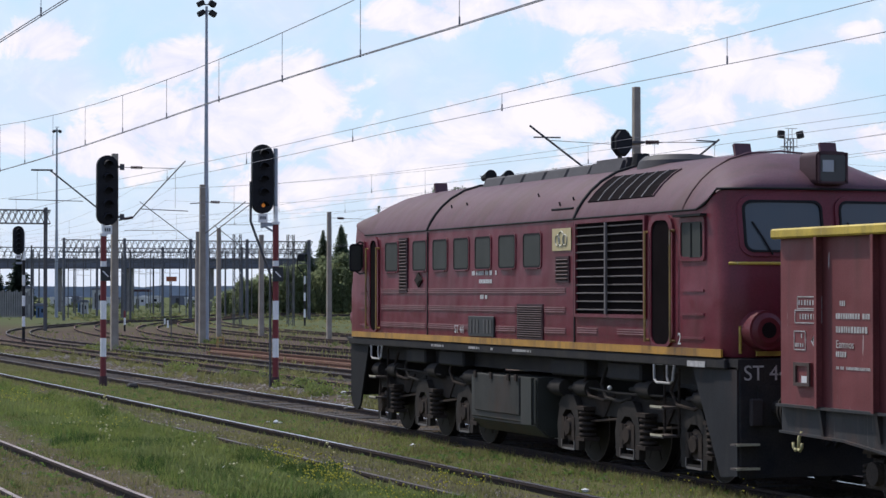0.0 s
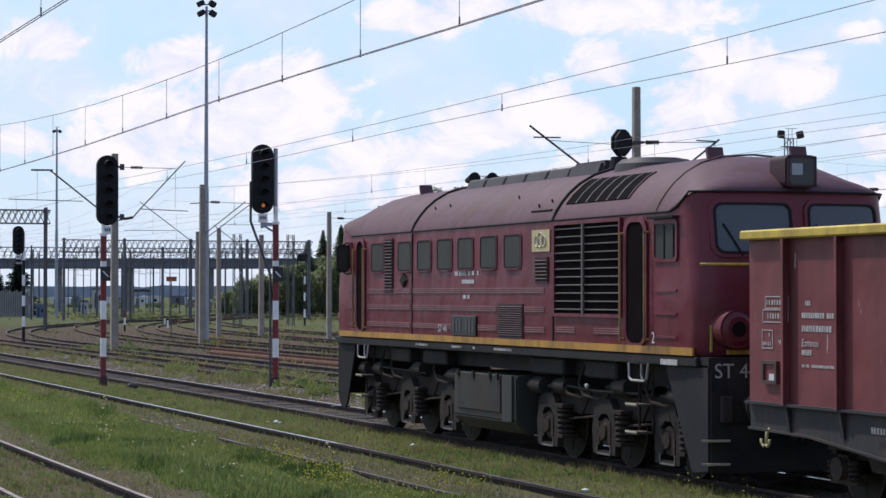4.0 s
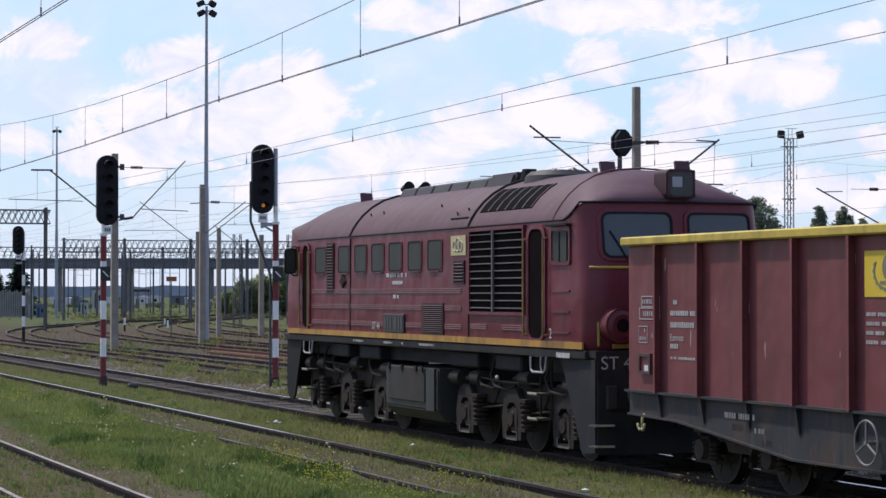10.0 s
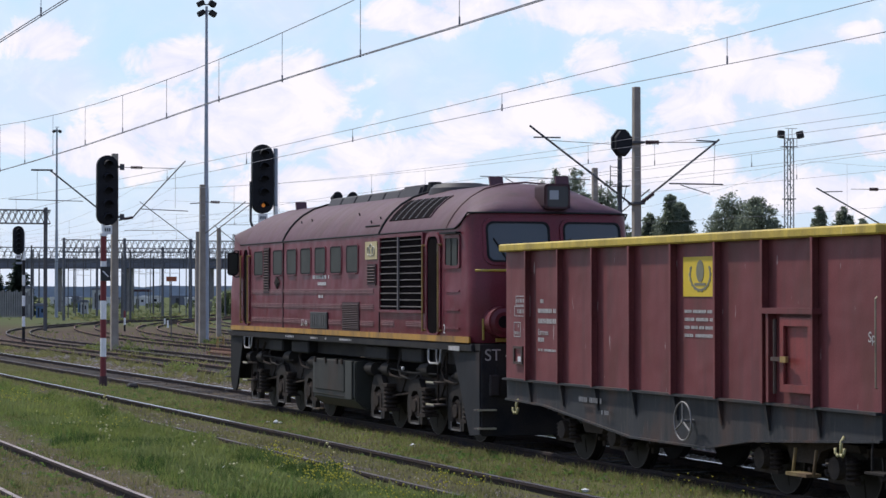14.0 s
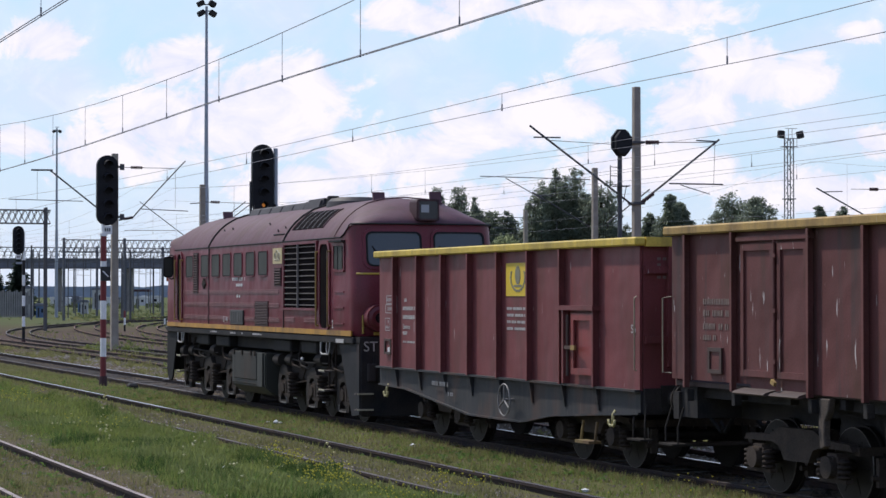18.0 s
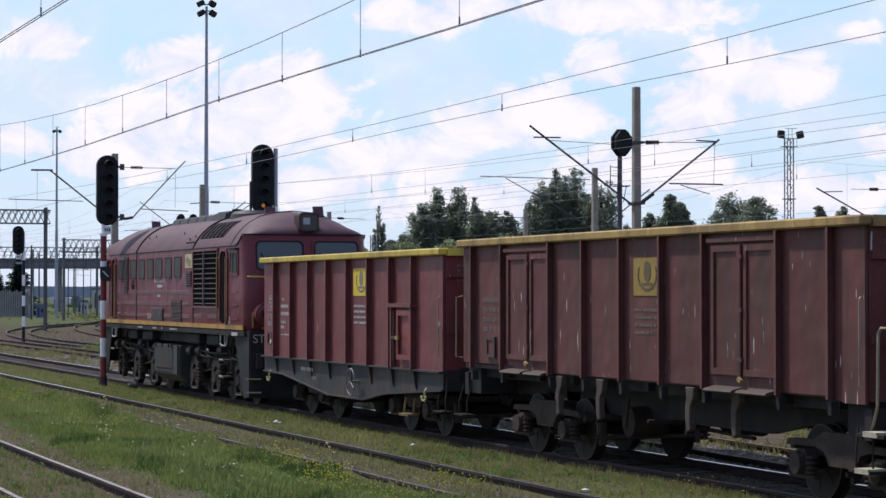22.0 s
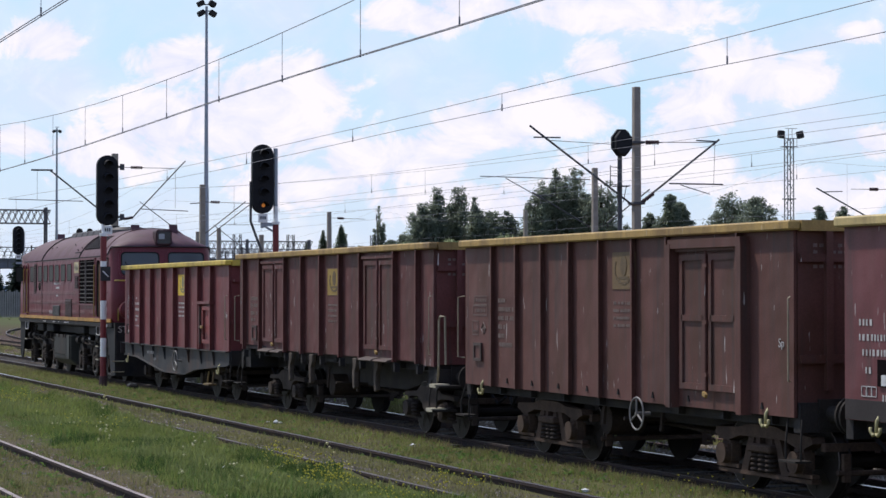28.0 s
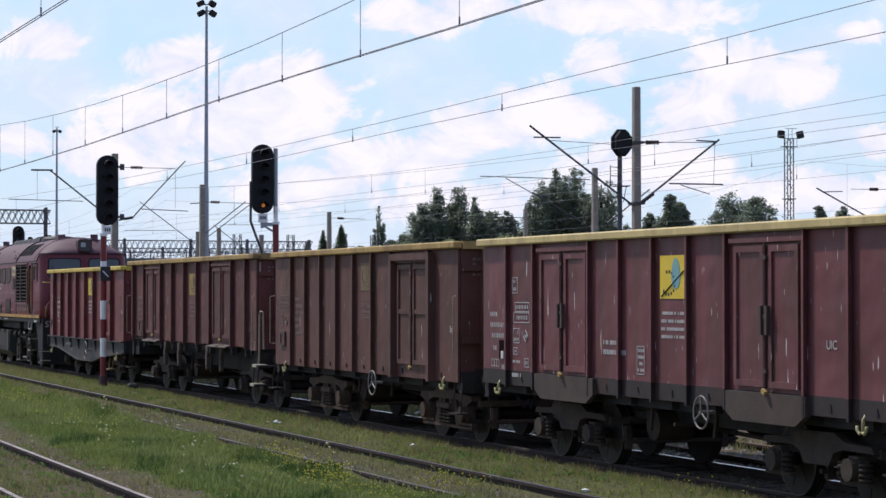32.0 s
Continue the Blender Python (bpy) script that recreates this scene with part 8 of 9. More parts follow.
def boughs(rnd, h, w):
    """Whorls of drooping needle sprays that shorten towards the tip."""
    vs, fs = [], []
    n = int(8 + 2.6 * h)
    for i in range(n):
        g = i / n
        R = w * 0.5 * (1 - g) ** 0.9 * rnd.uniform(0.85, 1.12) + 0.12
        for k in range(11):
            a = k * 0.571 + i * 1.3 + rnd.uniform(-0.25, 0.25)
            c, d = math.cos(a), math.sin(a)
            r1 = R * rnd.uniform(0.7, 1.1)
            zb = h * (0.07 + 0.90 * g)
            for q in range(8):
                t = (q + 0.5) / 8
                r, wd = r1 * (0.12 + 0.88 * t), (0.12 + 0.30 * R * (1 - t)) * rnd.uniform(0.6, 1.2)
                ln = r1 * 0.13
                z = zb - 0.22 * r * t + rnd.uniform(-0.05, 0.05)
                tilt = rnd.uniform(-1.1, 1.1) * wd
                o = len(vs)
                vs += [(c * (r - ln), d * (r - ln), z + 0.03), (c * r - d * wd, d * r + c * wd, z - 0.06 + tilt), (c * (r + ln), d * (r + ln), z - 0.04), (c * r + d * wd, d * r - c * wd, z - 0.06 - tilt)]
                fs.append((o, o + 1, o + 2, o + 3))
    m = bpy.data.meshes.new("crown")
    m.from_pydata(vs, [], fs)
    return m


def tree(x, y, h, w, label, seed, shape="round", leaf="leaf_tree", per=30, size=0.23, z0=-0.16, low=0.25):
    rnd = random.Random(seed)
    th = empty("tree", (x, y, z0), label, "tree", "trees behind the yard")
    bm = B()
    rod(bm, (0, 0, 0), (rnd.uniform(-0.3, 0.3), 0, h * 0.55), h * 0.022, 8, h * 0.012)
    rod(bm, (0, 0, h * 0.5), (rnd.uniform(-0.5, 0.5), 0, h * 0.9), h * 0.013, 6, h * 0.004)
    clumps = []
    plumes = 1 if shape == "conifer" else max(4, int(w * (2.9 if shape == "poplar" else 3.4)))
    for k in range(plumes):
        a = rnd.random() * 2 * math.pi
        if shape == "conifer":
            q, top, pw = 0.0, h, w / 2
        else:
            q = w * 0.5 * rnd.random() ** 0.6 * 0.8 if k else 0.0
            fall = (q / (w * 0.5)) ** 2
            top = h * (1 - (0.30 if shape == "poplar" else 0.42) * fall - (0.15 if shape == "poplar" else 0.07) * rnd.random())
            pw = w * (0.16 + 0.10 * rnd.random())
        bx, by = q * math.cos(a), q * math.sin(a)
        z0_ = h * low + (h * 0.12 * rnd.random())
        rod(bm, (bx * 0.2, by * 0.2, z0_ * 0.8), (bx * 0.9, by * 0.9, top * 0.93), h * 0.007, 5, h * 0.002)
        steps = max(5, int((top - z0_) / (pw * 0.75)))
        for i in range(steps):
            g = (i + 0.5 * rnd.random()) / steps
            if shape == "conifer":
                r = pw * (1.05 - g) * 0.8
            else:
                r = pw * (0.30 + 0.85 * math.sin(math.pi * min(1, 0.20 + 0.78 * g)))
            jx, jy = rnd.gauss(0, pw * 0.35), rnd.gauss(0, pw * 0.35)
            clumps.append((bx + jx * (1 - g), by + jy * (1 - g), z0_ + (top - z0_) * g, max(0.25, r)))
    part("trunk", bm, "bark", th)
    m = boughs(rnd, h, w) if shape == "conifer" else leaf_cloud(rnd, clumps, per, size)
    m.materials.append(M[leaf])
    share("crown", m, th)
    return th


for i, (x, y, h, w, kind) in enumerate((
        (116.7, 330.0, 17.6, 3.7, "round"),
        (119.8, 332.0, 19.8, 3.5, "poplar"),
        (124.3, 333.6, 20.4, 3.6, "poplar"),
        (124.5, 327.1, 18.3, 3.0, "poplar"),
        (127.9, 329.1, 16.6, 3.9, "round"),
        (131.3, 331.0, 16.3, 3.9, "round"),
        (110.6, 332.2, 16.6, 1.0, "slim"),
        (115.0, 333.8, 12.6, 4.1, "round"),
        (114.3, 337.2, 11.6, 2.7, "round"),
        (134.2, 323.6, 21.0, 3.5, "poplar"),
        (137.4, 325.6, 24.0, 3.3, "poplar"),
        (141.3, 327.4, 23.6, 4.1, "poplar"),
        (142.8, 320.5, 21.8, 4.7, "poplar"),
        (142.2, 323.9, 19.5, 3.5, "round"),
        (152.5, 323.3, 15.9, 2.5, "round"),
        (153.0, 317.0, 18.8, 3.3, "round"),
        (155.8, 318.9, 17.7, 3.2, "round"),
        (164.6, 318.9, 19.4, 5.2, "round"),
        (165.6, 312.2, 18.6, 5.2, "round"),
        (176.5, 311.4, 17.4, 2.8, "round"),
        (181.3, 312.8, 17.0, 3.4, "round"),
        (181.0, 306.5, 15.2, 3.1, "round"),
        (106.2, 337.0, 13.3, 1.1, "slim"),
        (109.4, 339.0, 10.9, 3.6, "round"),
        (131.9, 324.4, 12.8, 3.5, "round"),
        (147.1, 322.1, 13.8, 4.4, "round"),
)):
    wide = w * (1.75 if kind != "slim" else 2.2)
    tree(x, y, h, wide, {"round": "round-crowned green tree behind the yard", "poplar": "tall green poplar behind the yard", "slim": "slim young poplar with sparse crown"}[kind], 1 + i, "round" if kind == "round" else "poplar", per={"round": 84, "poplar": 52, "slim": 12}[kind], low=0.12 if kind == "round" else 0.2)
for i, (x, y, h, w) in enumerate(((57.2, 213, 4.4, 3.0), (59.0, 213, 5.0, 3.4), (60.8, 212, 5.8, 3.6), (62.4, 211.5, 6.2, 3.4), (64.4, 210.8, 6.6, 3.2), (66.2, 210, 7.0, 3.4), (68.4, 209, 7.4, 3.6), (72, 208, 8.2, 4.4), (55.6, 214, 3.0, 2.6), (76, 206, 8.4, 5), (81, 204, 8.8, 5.5))):
    tree(x * 1.4, y * 1.4, 2.66 + 1.4 * (h - 2.66), w * 1.5, "green bushy tree at the yard's edge", 40 + i, "round", "leaf_bush", 52, 0.19, low=0.05)
for i in range(22):
    rnd = random.Random(300 + i)
    x = 59 + i * 1.7
    tree(x * 1.38, 309 + rnd.uniform(-5, 5), 3.1 + rnd.uniform(-0.8, 2.2) + max(0, (x - 59) * 0.17), 5.0, "low green thicket along the yard edge", 80 + i, "round", "leaf_bush", 48, 0.19, low=0.02)
tree(47.5, 286, 8.4, 5.8, "dark conical spruce behind the board fence", 60, "conifer", "leaf_conifer")
tree(44.6, 287, 7.4, 5.0, "dark conical spruce beside the pale shed", 61, "conifer", "leaf_conifer")
tree(98.1, 320.7, 12.7, 6.0, "slim ragged spruce above the thicket", 62, "conifer", "leaf_spruce")
tree(100.6, 319.9, 13.5, 6.6, "slim ragged spruce above the thicket", 63, "conifer", "leaf_spruce")
tree(95.8, 321.3, 11.0, 5.6, "slim ragged spruce above the thicket", 64, "conifer", "leaf_spruce")


# hedge and scrub before the far yard buildings
rnd = random.Random(909)
m = leaf_cloud(rnd, [(75 + 95 * rnd.random(), 395 + 70 * rnd.random(), 0.1 + 0.3 * rnd.random(), 0.4 + 0.6 * rnd.random()) for _ in range(150)], 45, 0.22)
m.materials.append(M["far_scrub"])
tagged(new("far_bushes", m), "low dark bushes before the far yard", "bushes", kind="stuff")


# tufts of weeds round the foot of posts
rnd = random.Random(77)
spots = [(17.5, 59.6), (21.9, 101.5), (21.0, 104.0), (18.1, 66.0), (17.5, 72.0), (16.5, 55.0), (29.3, 115.2), (16.9, 48.5), (17.4, 52.0)]
m = leaf_cloud(rnd, [(x + rnd.gauss(0, 0.3), y + rnd.gauss(0, 0.7), ground_height(x, y) + 0.10 + 0.10 * rnd.random(), 0.16 + 0.16 * rnd.random()) for x, y in spots for _ in range(7)], 60, 0.05)
m.materials.append(M["lush"])
tagged(new("weeds", m), "leafy green weeds round the foot of posts", "weeds", kind="stuff")


# ---- small things on the ground ----
th = empty("warning_board", (28.75, 122.6, -0.16), "orange board on a thin dark post", "sign")
bm = B()
rod(bm, (0, 0, 0), (0, 0, 3.4), 0.03, 8)
part("post", bm, "mast_steel", th)
bm = B()
box(bm, (0, -0.05, 3.5), (0.58, 0.03, 0.26))
part("board", bm, "brownsign", th)
th = empty("trestle", (27.8, 108, -0.16), "small yellow-painted wooden trestle", "trestle")
for x in (-0.14, 0.14):
    for dy in (-0.12, 0.12):
        bm = B()
        rod(bm, (x * 1.25, dy * 1.6, 0), (x, dy * 0.5, 0.55), 0.025, 6)
        part("leg", bm, "ochre", th)
for z in (0.28, 0.55):
    bm = B()
    box(bm, (0, 0, z), (0.36, 0.12, 0.05))
    part("rail", bm, "ochre", th)
th = empty("marker_post", (33.7, 158, -0.16), "short white and dark track marker post", "marker")
for k, m in enumerate(("frame_dark", "signal_white", "signal_red")):
    bm = B()
    rod(bm, (0, 0, k * 0.5), (0, 0, k * 0.5 + 0.5), 0.07, 8)
    part("band", bm, m, th)
for x, y in ((37.5, 152), (41.0, 176), (44.0, 190)):
    th = empty("marker_post", (x, y, -0.16), "short white marker post", "marker")
    bm = B()
    rod(bm, (0, 0, 0), (0, 0, 0.6), 0.08, 8, 0.07)
    part("band", bm, "signal_white", th)
    bm = B()
    rod(bm, (0, 0, 0.6), (0, 0, 0.75), 0.08, 8)
    part("cap", bm, "frame_dark", th)
th = empty("signal_post", (54.4, 183.1, -0.16), "small dark signal on a black and white post", "signal")
for k in range(6):
    bm = B()
    rod(bm, (0, 0, k * 0.70), (0, 0, k * 0.70 + 0.70), 0.085, 8)
    part("band", bm, "signal_white" if k % 2 else "frame_dark", th)
bm = B()
box(bm, (-0.35, -0.1, 5.75), (0.62, 0.25, 0.62))
bevel(bm, 0.08)
tube(bm, [(0, 0, 4.1), (-0.15, 0, 4.4), (-0.65, 0, 5.0), (-0.65, 0, 5.8)], 0.05)
part("head", bm, "signal_black", th)
th = empty("point_box", (12.9, 60.5, -0.05), "low dark trackside box", "box")
bm = B()
box(bm, (0.22, 0, 0.04), (0.26, 0.34, 0.15))
bevel(bm, 0.03)
part("casing", bm, "frame_dark", th)
bm = B()
box(bm, (0.22, 0, 0.125), (0.18, 0.22, 0.03))
part("lid", bm, "mast_steel", th)

rnd = random.Random(77)
for x, y, s in ((12.30, 43.4, 0.06), (12.36, 43.3, 0.04), (12.22, 43.7, 0.03), (8.3, 32.0, 0.06), (8.4, 32.3, 0.05), (7.4, 26.3, 0.05), (7.0, 27.5, 0.05), (16.2, 46.0, 0.08), (11.9, 27.2, 0.05), (12.6, 36.0, 0.05), (12.5, 22.6, 0.05), (17.4, 55.0, 0.1)):
    bm = B()
    bmesh.ops.create_icosphere(bm, subdivisions=1, radius=s)
    for v in bm.verts:
        v.co = Vector((v.co.x * rnd.uniform(0.8, 1.5), v.co.y * rnd.uniform(0.8, 1.5), v.co.z * rnd.uniform(0.4, 0.9)))
    ob = new("litter", mesh_of("litter", bm, "litter"))
    ob.location = (x, y, ground_height(x, y) + s * 0.4)
    tagged(ob, "scrap of crumpled white litter in the grass", "litter", "litter in the grass")


# ---- grass, weeds, ballast ----
def blades(n, area, dens, hmin, hmax, w, material, name, label, seed, lean=0.35):
    rnd = np.random.RandomState(seed)
    x = rnd.uniform(area[0], area[1], n * 3)
    y = area[2] + (area[3] - area[2]) * rnd.uniform(0, 1, n * 3) ** 1.6
    keep = []
    for i in range(n * 3):
        if rnd.rand() < dens(x[i], y[i]):
            keep.append(i)
            if len(keep) >= n:
                break
    x, y = x[keep], y[keep]
    k = len(x)
    z = np.array([ground_height(a, b) for a, b in zip(x, y)]) - 0.01
    clump = np.array([0.6 + 0.5 * min(1.6, max(0.0, 0.8 + 1.6 * noise.noise((a * 2.4, b * 1.5, 3.0)))) for a, b in zip(x, y)])
    h = (hmin + (hmax - hmin) * rnd.uniform(0, 1, k) ** 2) * clump
    a = rnd.uniform(0, 2 * math.pi, k)
    lx, ly = rnd.normal(0, lean, k) * h, rnd.normal(0, lean, k) * h
    ww = w * rnd.uniform(0.6, 1.4, k)
    v = np.empty((k, 3, 3))
    v[:, 0] = np.stack([x - np.cos(a) * ww, y - np.sin(a) * ww, z], 1)
    v[:, 1] = np.stack([x + np.cos(a) * ww, y + np.sin(a) * ww, z], 1)
    v[:, 2] = np.stack([x + lx, y + ly, z + h], 1)
    m = bpy.data.meshes.new(name)
    m.from_pydata(v.reshape(-1, 3).tolist(), [], np.arange(3 * k).reshape(-1, 3).tolist())
    m.materials.append(M[material])
    return tagged(new(name, m), label, "grass", kind="stuff")


def patch(x, y):
    return 0.5 + 0.9 * noise.noise((x * 0.55, y * 0.30, 1.5)) + 0.5 * noise.noise((x * 1.7, y * 1.2, 7.5))


def clear_of_rails(x):
    d = min(abs(x - c - s * 0.7525) for c in (5.41, 10.63, 14.6) for s in (-1, 1))
    return 0 if d < 0.10 else 1


def turf(x, y):
    if 13.75 < x < 16.0:
        return 0.08 * patch(x, y)
    if 6.0 < x < 7.6:           # trodden bare soil beside the worn rail
        return max(0.08, 1.3 * patch(x, y) - 0.22) * clear_of_rails(x)
    if 9.9 < x < 11.1:
        return 0.85 * patch(x, y) * clear_of_rails(x)
    return patch(x, y) * clear_of_rails(x)


blades(110000, (3.2, 13.8, 14, 85), turf, 0.03, 0.13, 0.009, "grass", "grass", "short green trackside grass", 11)
blades(150000, (6.6, 9.9, 18, 62), lambda x, y: lush(x, y) * min(1, max(0.06, 1.5 * patch(x, y) - 0.25)), 0.03, 0.12, 0.0085, "lush", "turf", "rich green turf between the near tracks", 12, 0.5)
blades(1800, (8.0, 9.3, 49, 58), lambda x, y: 0.8, 0.08, 0.26, 0.012, "grass", "weeds", "tall yellowish weeds beside the buried rail", 17)
blades(14000, (6.8, 9.9, 18, 62), lambda x, y: lush(x, y) * max(0, patch(x * 1.3, y * 1.3) - 0.4), 0.06, 0.17, 0.009, "weed", "weeds", "taller fresh green weeds", 16)


def tufts(n, area, dens, hmin, hmax, material, label, seed, name="grass_tufts"):
    """Clumps of long arching blades that rise over the turf."""
    rnd = np.random.RandomState(seed)
    vs, fs = [], []
    made = tries = 0
    while made < n and tries < n * 30:
        tries += 1
        x, y = rnd.uniform(area[0], area[1]), area[2] + (area[3] - area[2]) * rnd.uniform() ** 1.5
        if rnd.uniform() > dens(x, y):
            continue
        made += 1
        z = ground_height(x, y) - 0.01
        H = rnd.uniform(hmin, hmax)
        for j in range(rnd.randint(9, 17)):
            a = rnd.uniform(0, 6.283)
            h = H * rnd.uniform(0.55, 1.1)
            out = h * rnd.uniform(0.15, 0.75)
            w = 0.0045 + 0.007 * h
            bx, by = x + rnd.normal(0, 0.035), y + rnd.normal(0, 0.035)
            c, d = math.cos(a), math.sin(a)
            k = len(vs)
            for g, (rr, zz, ww) in enumerate(((0, 0, 1.0), (0.4, 0.68, 0.8), (1.0, 1.0, 0.0))):
                px, py, pz = bx + c * out * rr, by + d * out * rr, z + h * zz
                if ww:
                    vs += [(px - d * w * ww, py + c * w * ww, pz), (px + d * w * ww, py - c * w * ww, pz)]
                else:
                    vs.append((px, py, pz))
            fs += [(k, k + 1, k + 3, k + 2), (k + 2, k + 3, k + 4)]
    m = bpy.data.meshes.new(name)
    m.from_pydata(vs, [], fs)
    m.materials.append(M[material])
    tagged(new(name, m), label, "grass", kind="stuff")


tufts(1700, (6.7, 9.9, 19, 62), lambda x, y: lush(x, y) * max(0.0, 2.6 * patch(x * 1.2, y * 0.8) - 1.1), 0.07, 0.19, "tuft", "long green grass tufts in the turf", 41)
tufts(170, (8.0, 9.4, 48, 57), lambda x, y: 0.9, 0.14, 0.26, "tuft", "tall yellowish grass beside the buried rail", 42)
tufts(260, (11.4, 13.6, 19, 70), lambda x, y: max(0.0, patch(x, y) - 0.35), 0.06, 0.15, "grass", "short grass tufts beside the train", 43)
tufts(150, (9.30, 9.70, 24, 46), lambda x, y: 0.8, 0.06, 0.15, "tuft", "grass tufts along the half-buried rail", 44)
tufts(160, (3.4, 6.0, 16, 44), lambda x, y: max(0.0, patch(x, y) - 0.2), 0.07, 0.20, "grass", "grass tufts along the worn rail", 45)
tufts(320, (15.8, 21.0, 36, 105), lambda x, y: max(0.0, patch(x, y) - 0.3) * (0 if abs(x - 19.2) < 0.4 else 1), 0.15, 0.4, "grass", "weedy grass tufts between the tracks", 46)


def second_patch(x, y):
    return 0.5 + 0.8 * noise.noise((x * 1.1, y * 0.5, 21.0)) + 0.4 * noise.noise((x * 3.1, y * 1.9, 33.0))


blades(22000, (6.8, 9.9, 18, 62), lambda x, y: lush(x, y) * max(0, 5.0 * second_patch(x, y) - 3.4), 0.05, 0.14, 0.0085, "lime", "turf", "young yellow-green grass in patches", 51, 0.45)
blades(46000, (6.8, 9.9, 18, 62), lambda x, y: lush(x, y) * max(0, 1.7 - 4.2 * second_patch(x, y)), 0.05, 0.15, 0.011, "deep", "turf", "deep green clover in patches", 52, 0.6)
blades(5000, (8.0, 9.4, 47, 58), lambda x, y: 0.9, 0.06, 0.24, 0.011, "lime", "weeds", "tall yellow-green weeds beside the buried rail", 53)
blades(8000, (11.3, 13.7, 18, 75), lambda x, y: max(0, 1.8 * second_patch(x, y) - 0.8), 0.03, 0.10, 0.008, "lime", "grass", "yellowish short grass beside the train", 54)


blades(14000, (11.3, 13.6, 18, 75), lambda x, y: max(0, 1.0 - 1.5 * second_patch(x, y)), 0.03, 0.12, 0.009, "lush", "grass", "fresh green grass beside the train", 55)


def rosettes(n, area, dens, size, material, name, label, seed):
    """Broad low leaves in small tufts."""
    rnd = np.random.RandomState(seed)
    vs, fs = [], []
    made = 0
    while made < n:
        x, y = rnd.uniform(area[0], area[1]), area[2] + (area[3] - area[2]) * rnd.uniform() ** 1.6
        if rnd.uniform() > dens(x, y):
            made += 0.05
            continue
        made += 1
        z = ground_height(x, y)
        a0 = rnd.uniform(0, 6.28)
        s = size * rnd.uniform(0.5, 1.5)
        for j in range(6):
            a = a0 + j * 1.05 + rnd.uniform(-0.3, 0.3)
            up = rnd.uniform(0.2, 1.1)
            c, d = math.cos(a), math.sin(a)
            r = s * rnd.uniform(0.7, 1.3)
            w = r * 0.28
            k = len(vs)
            vs += [(x, y, z), (x + c * r * 0.55 - d * w, y + d * r * 0.55 + c * w, z + r * up * 0.7), (x + c * r, y + d * r, z + r * up * 0.75), (x + c * r * 0.55 + d * w, y + d * r * 0.55 - c * w, z + r * up * 0.7)]
            fs.append((k, k + 1, k + 2, k + 3))
    m = bpy.data.meshes.new(name)
    m.from_pydata(vs, [], fs)
    m.materials.append(M[material])
    tagged(new(name, m), label, "weeds", kind="stuff")


rosettes(1900, (6.7, 9.9, 18, 60), lambda x, y: lush(x, y) * max(0.05, 2 * patch(x, y) - 0.9), 0.05, "lush", "broadleaf_weeds", "low broad-leaved weeds in the turf", 31)
rosettes(900, (11.3, 13.6, 18, 70), lambda x, y: max(0, patch(x, y) - 0.3), 0.06, "weed", "broadleaf_weeds", "scattered low weeds beside the track", 32)
rosettes(500, (4.4, 6.9, 16, 45), lambda x, y: max(0, patch(x, y) - 0.3), 0.06, "weed", "broadleaf_weeds", "scattered weeds along the worn rail", 33)
rosettes(260, (24, 60, 105, 200), lambda x, y: max(0, patch(x * 0.4, y * 0.25) - 0.55), 0.20, "far_scrub", "scrub", "low green scrub among the curving tracks", 35)
rosettes(2600, (42, 112, 150, 305), lambda x, y: max(0, patch(x * 0.35, y * 0.2) - 0.1), 0.17, "grass", "scrub", "rough tussocky grass before the thicket", 37)
rosettes(2200, (38, 130, 222, 360), lambda x, y: max(0, patch(x * 0.2, y * 0.12) - 0.2), 0.24, "far_scrub", "scrub", "rough grass and scrub beyond the yard", 36)
rosettes(1200, (15.7, 21.5, 35, 110), lambda x, y: max(0, patch(x, y) - 0.3) * (0 if abs(x - 19.2) < 0.4 else 1), 0.11, "grass", "broadleaf_weeds", "leafy weeds between the tracks", 34)
blades(16000, (15.6, 21.5, 30, 110), lambda x, y: max(0, patch(x, y) - 0.35) * (0 if abs(x - 19.2) < 0.4 else 1), 0.05, 0.28, 0.014, "grass", "weeds", "green weeds between the tracks", 13)
blades(9000, (11.9, 14.0, 18, 80), lambda x, y: 0.15 + 0.7 * (x > 13.25), 0.04, 0.13, 0.007, "dry", "dry_grass", "pale dry grass stems beside the rail", 14)
blades(7000, (23, 45, 60, 150), lambda x, y: max(0, patch(x * 0.5, y * 0.5)), 0.08, 0.30, 0.03, "grass", "grass", "rough grass among the yard tracks", 15)


def flower_patch(spots, seed, material="flower", big=1.0, label="small yellow wildflowers in the grass"):
    rnd = random.Random(seed)
    vs, fs = [], []
    for x, y, r, n in spots:
        for _ in range(max(3, n // 3) if material == "flower_white" else n):
            px, py = x + rnd.gauss(0, r), y + rnd.gauss(0, r * 1.6)
            pz = ground_height(px, py) + rnd.uniform(0.08, 0.30)
            s = rnd.uniform(0.008, 0.018) * big
            k = len(vs)
            vs += [(px - s, py, pz), (px, py - s, pz + s * 0.4), (px + s, py, pz), (px, py + s, pz + s * 0.6), (px, py, pz - s)]
            fs += [(k, k + 1, k + 2, k + 3), (k, k + 4, k + 1), (k + 2, k + 4, k + 1)]
    m = bpy.data.meshes.new("flowers")
    m.from_pydata(vs, [], fs)
    m.materials.append(M[material])
    tagged(new("flowers", m), label, "flowers", kind="stuff")


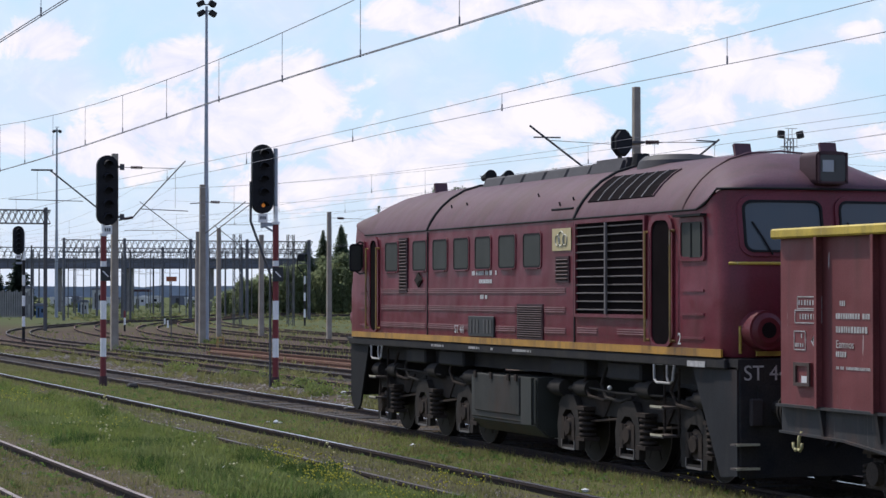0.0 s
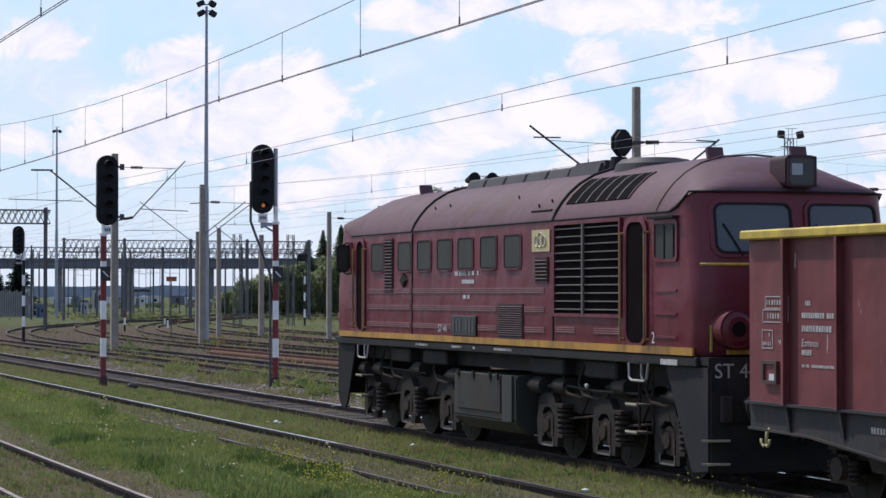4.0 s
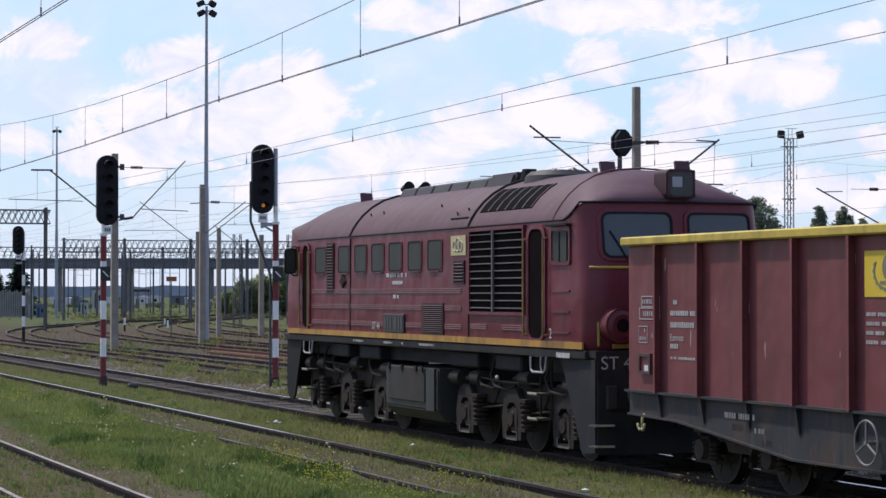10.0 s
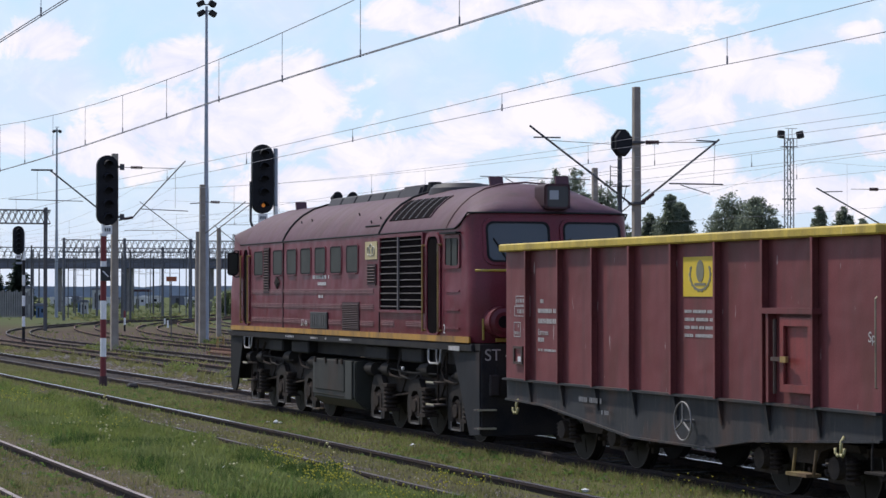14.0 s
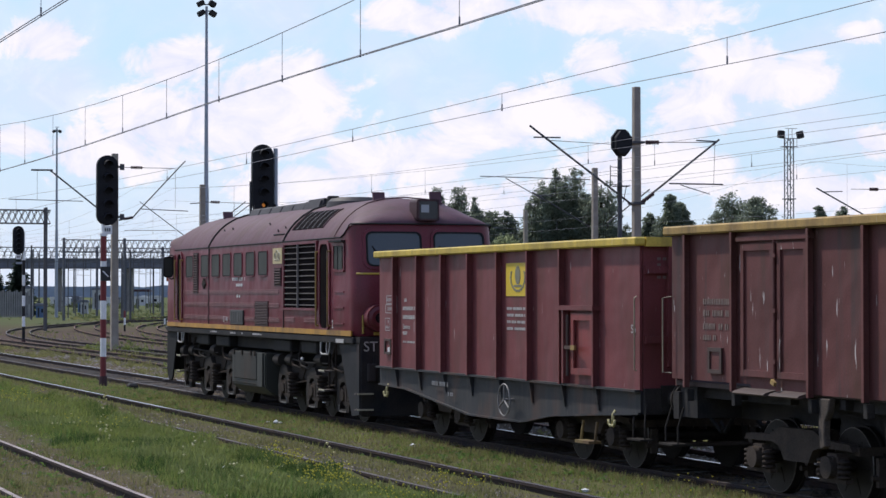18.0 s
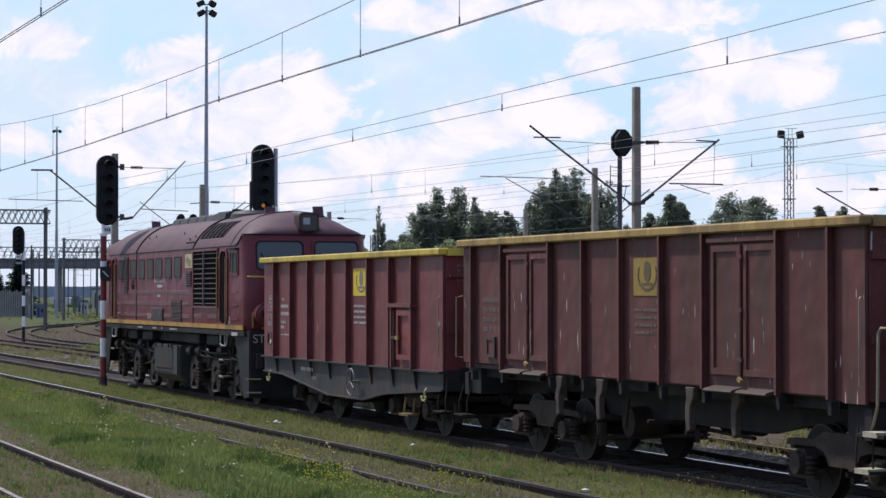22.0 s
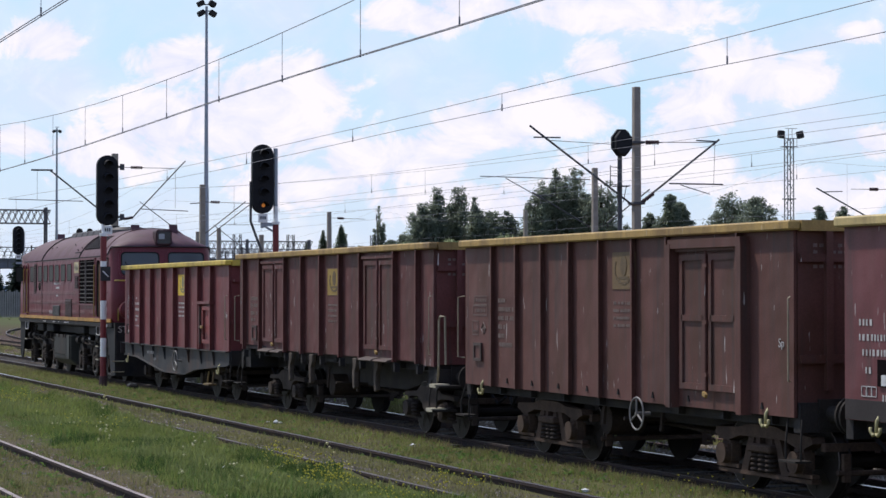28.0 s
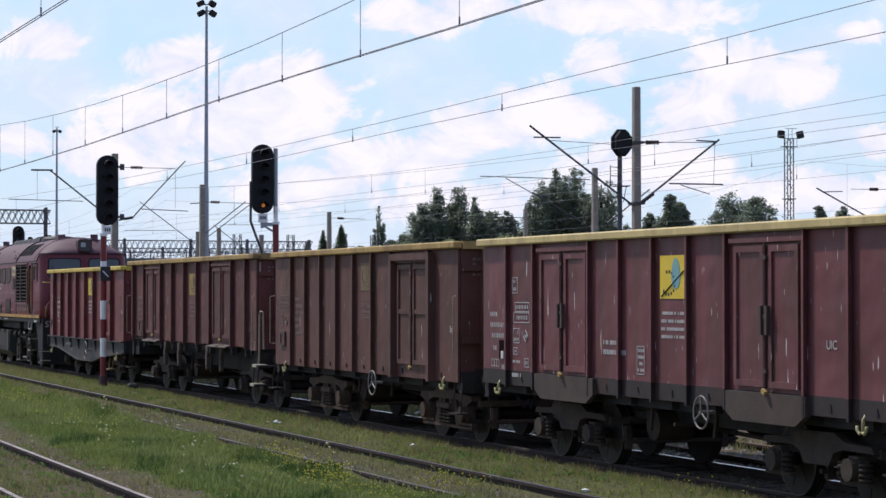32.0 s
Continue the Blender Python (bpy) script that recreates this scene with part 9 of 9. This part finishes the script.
flower_patch([(9.0, 55, 0.5, 150), (8.7, 51, 0.4, 60), (9.5, 33.6, 0.10, 60), (9.45, 32.4, 0.12, 90), (9.4, 31.0, 0.10, 60), (9.35, 29.9, 0.12, 90), (8.6, 28.1, 0.3, 90), (8.9, 26.0, 0.3, 60), (10.25, 27.8, 0.25, 70), (17.6, 57, 0.4, 40), (8.7, 42.5, 0.5, 40), (12.6, 25.5, 0.4, 20)], 5)
flower_patch([(7.85, 43.1, 0.05, 7), (8.51, 41.5, 0.09, 12), (7.98, 38.55, 0.08, 12), (9.57, 40.1, 0.07, 12), (7.78, 38.2, 0.05, 7), (8.37, 43.9, 0.05, 7), (9.9, 48.6, 0.05, 7), (7.77, 29.05, 0.08, 14), (8.16, 33.7, 0.05, 9), (7.4, 31.0, 0.06, 8), (9.33, 45.7, 0.05, 7), (8.94, 36.3, 0.06, 8), (10.32, 33.4, 0.05, 7)], 7, "flower_white", 1.9, "small heads of white wildflowers in the turf")
flower_patch([(7.6, 28, 0.9, 3), (8.2, 36, 0.8, 3), (8.6, 44, 0.8, 3), (9.2, 31, 0.5, 3)], 8, "flower_white", 1.0, "tiny white wildflowers in the turf")


def pebbles(n, area, smin, smax, seed, dens, stone="ballast_mat", label="loose grey-brown ballast stones"):
    rnd = random.Random(seed)
    vs, fs = [], []
    for _ in range(n):
        x, y = rnd.uniform(area[0], area[1]), area[2] + (area[3] - area[2]) * rnd.random() ** 1.5
        if rnd.random() > dens(x, y):
            continue
        z = ground_height(x, y)
        s = rnd.uniform(smin, smax)
        k = len(vs)
        for dx, dy, dz in ((1, 0, 0), (0, 1, 0), (-1, 0, 0), (0, -1, 0), (0.2, 0.1, 0.9)):
            vs.append((x + dx * s * rnd.uniform(0.7, 1.3), y + dy * s * rnd.uniform(0.7, 1.3), z + dz * s * rnd.uniform(0.6, 1.1)))
        fs += [(k, k + 1, k + 4), (k + 1, k + 2, k + 4), (k + 2, k + 3, k + 4), (k + 3, k, k + 4)]
    m = bpy.data.meshes.new("ballast")
    m.from_pydata(vs, [], fs)
    m.materials.append(M[stone])
    tagged(new("ballast", m), label, "ballast", kind="stuff")


def island_mat(name, a, b):
    m = bpy.data.materials.new(name)
    m.use_nodes = True
    n, l = m.node_tree.nodes, m.node_tree.links
    p = n["Principled BSDF"]
    p.inputs["Roughness"].default_value = 0.95
    g = n.new("ShaderNodeNewGeometry")
    mx = n.new("ShaderNodeMix")
    mx.data_type = "RGBA"
    mx.inputs["A"].default_value, mx.inputs["B"].default_value = (*a, 1), (*b, 1)
    l.new(g.outputs["Random Per Island"], mx.inputs["Factor"])
    l.new(mx.outputs["Result"], p.inputs["Base Color"])
    return m


M["ballast_mat"] = island_mat("ballast_stones", (0.045, 0.036, 0.028), (0.150, 0.122, 0.094))
M["ballast_oily"] = island_mat("oily_ballast_stones", (0.030, 0.024, 0.020), (0.085, 0.066, 0.052))
M["ballast_pale"] = island_mat("pale_ballast_stones", (0.10, 0.086, 0.070), (0.31, 0.27, 0.225))
pebbles(9000, (13.6, 15.9, 18, 100), 0.018, 0.045, 21, lambda x, y: 0.9, "ballast_oily", "brown oil-stained ballast under the train")
pebbles(11000, (15.9, 18.9, 18, 100), 0.018, 0.05, 26, lambda x, y: 0.8, "ballast_pale", "pale dusty ballast beyond the train")
pebbles(1100, (5.9, 7.3, 15, 48), 0.010, 0.030, 27, lambda x, y: 0.8, "ballast_pale", "small pale stones beside the worn rail")
pebbles(1600, (9.9, 11.1, 22, 50), 0.010, 0.030, 28, lambda x, y: 0.7, "ballast_pale", "small pale stones between the grassy rails")
pebbles(9000, (4.2, 7.2, 14, 45), 0.012, 0.03, 22, lambda x, y: 0.3)
pebbles(9000, (18.5, 33, 40, 140), 0.03, 0.07, 23, lambda x, y: 0.7)
pebbles(9000, (9.8, 13.4, 16, 60), 0.012, 0.034, 24, lambda x, y: 0.8 if x < 11.2 else 0.3)


# ---- what moves ----
def motions():
    for th in VEHICLES:
        x, y, z = th.location
        walk(th, [(t, pose(x, y + s, z)) for t, s in TRAVEL])
    # turning wheels: a row for each stretch of travel
    stops = [0.0]
    t = 0.0
    while t < 32.0 - 1e-6:
        t = round(t + 1 / 30, 5)
        if gone(t) - gone(stops[-1]) > 0.58 or t >= 32.0 - 1e-6:
            stops.append(min(t, 32.0))
    for ob, y, r in WHEELSETS:
        rows = []
        for t in stops:
            rows.append((t, Matrix.Translation((0, y, r)) @ Matrix.Rotation(-gone(t) / r, 4, "X")))
        walk(ob, rows)


motions()
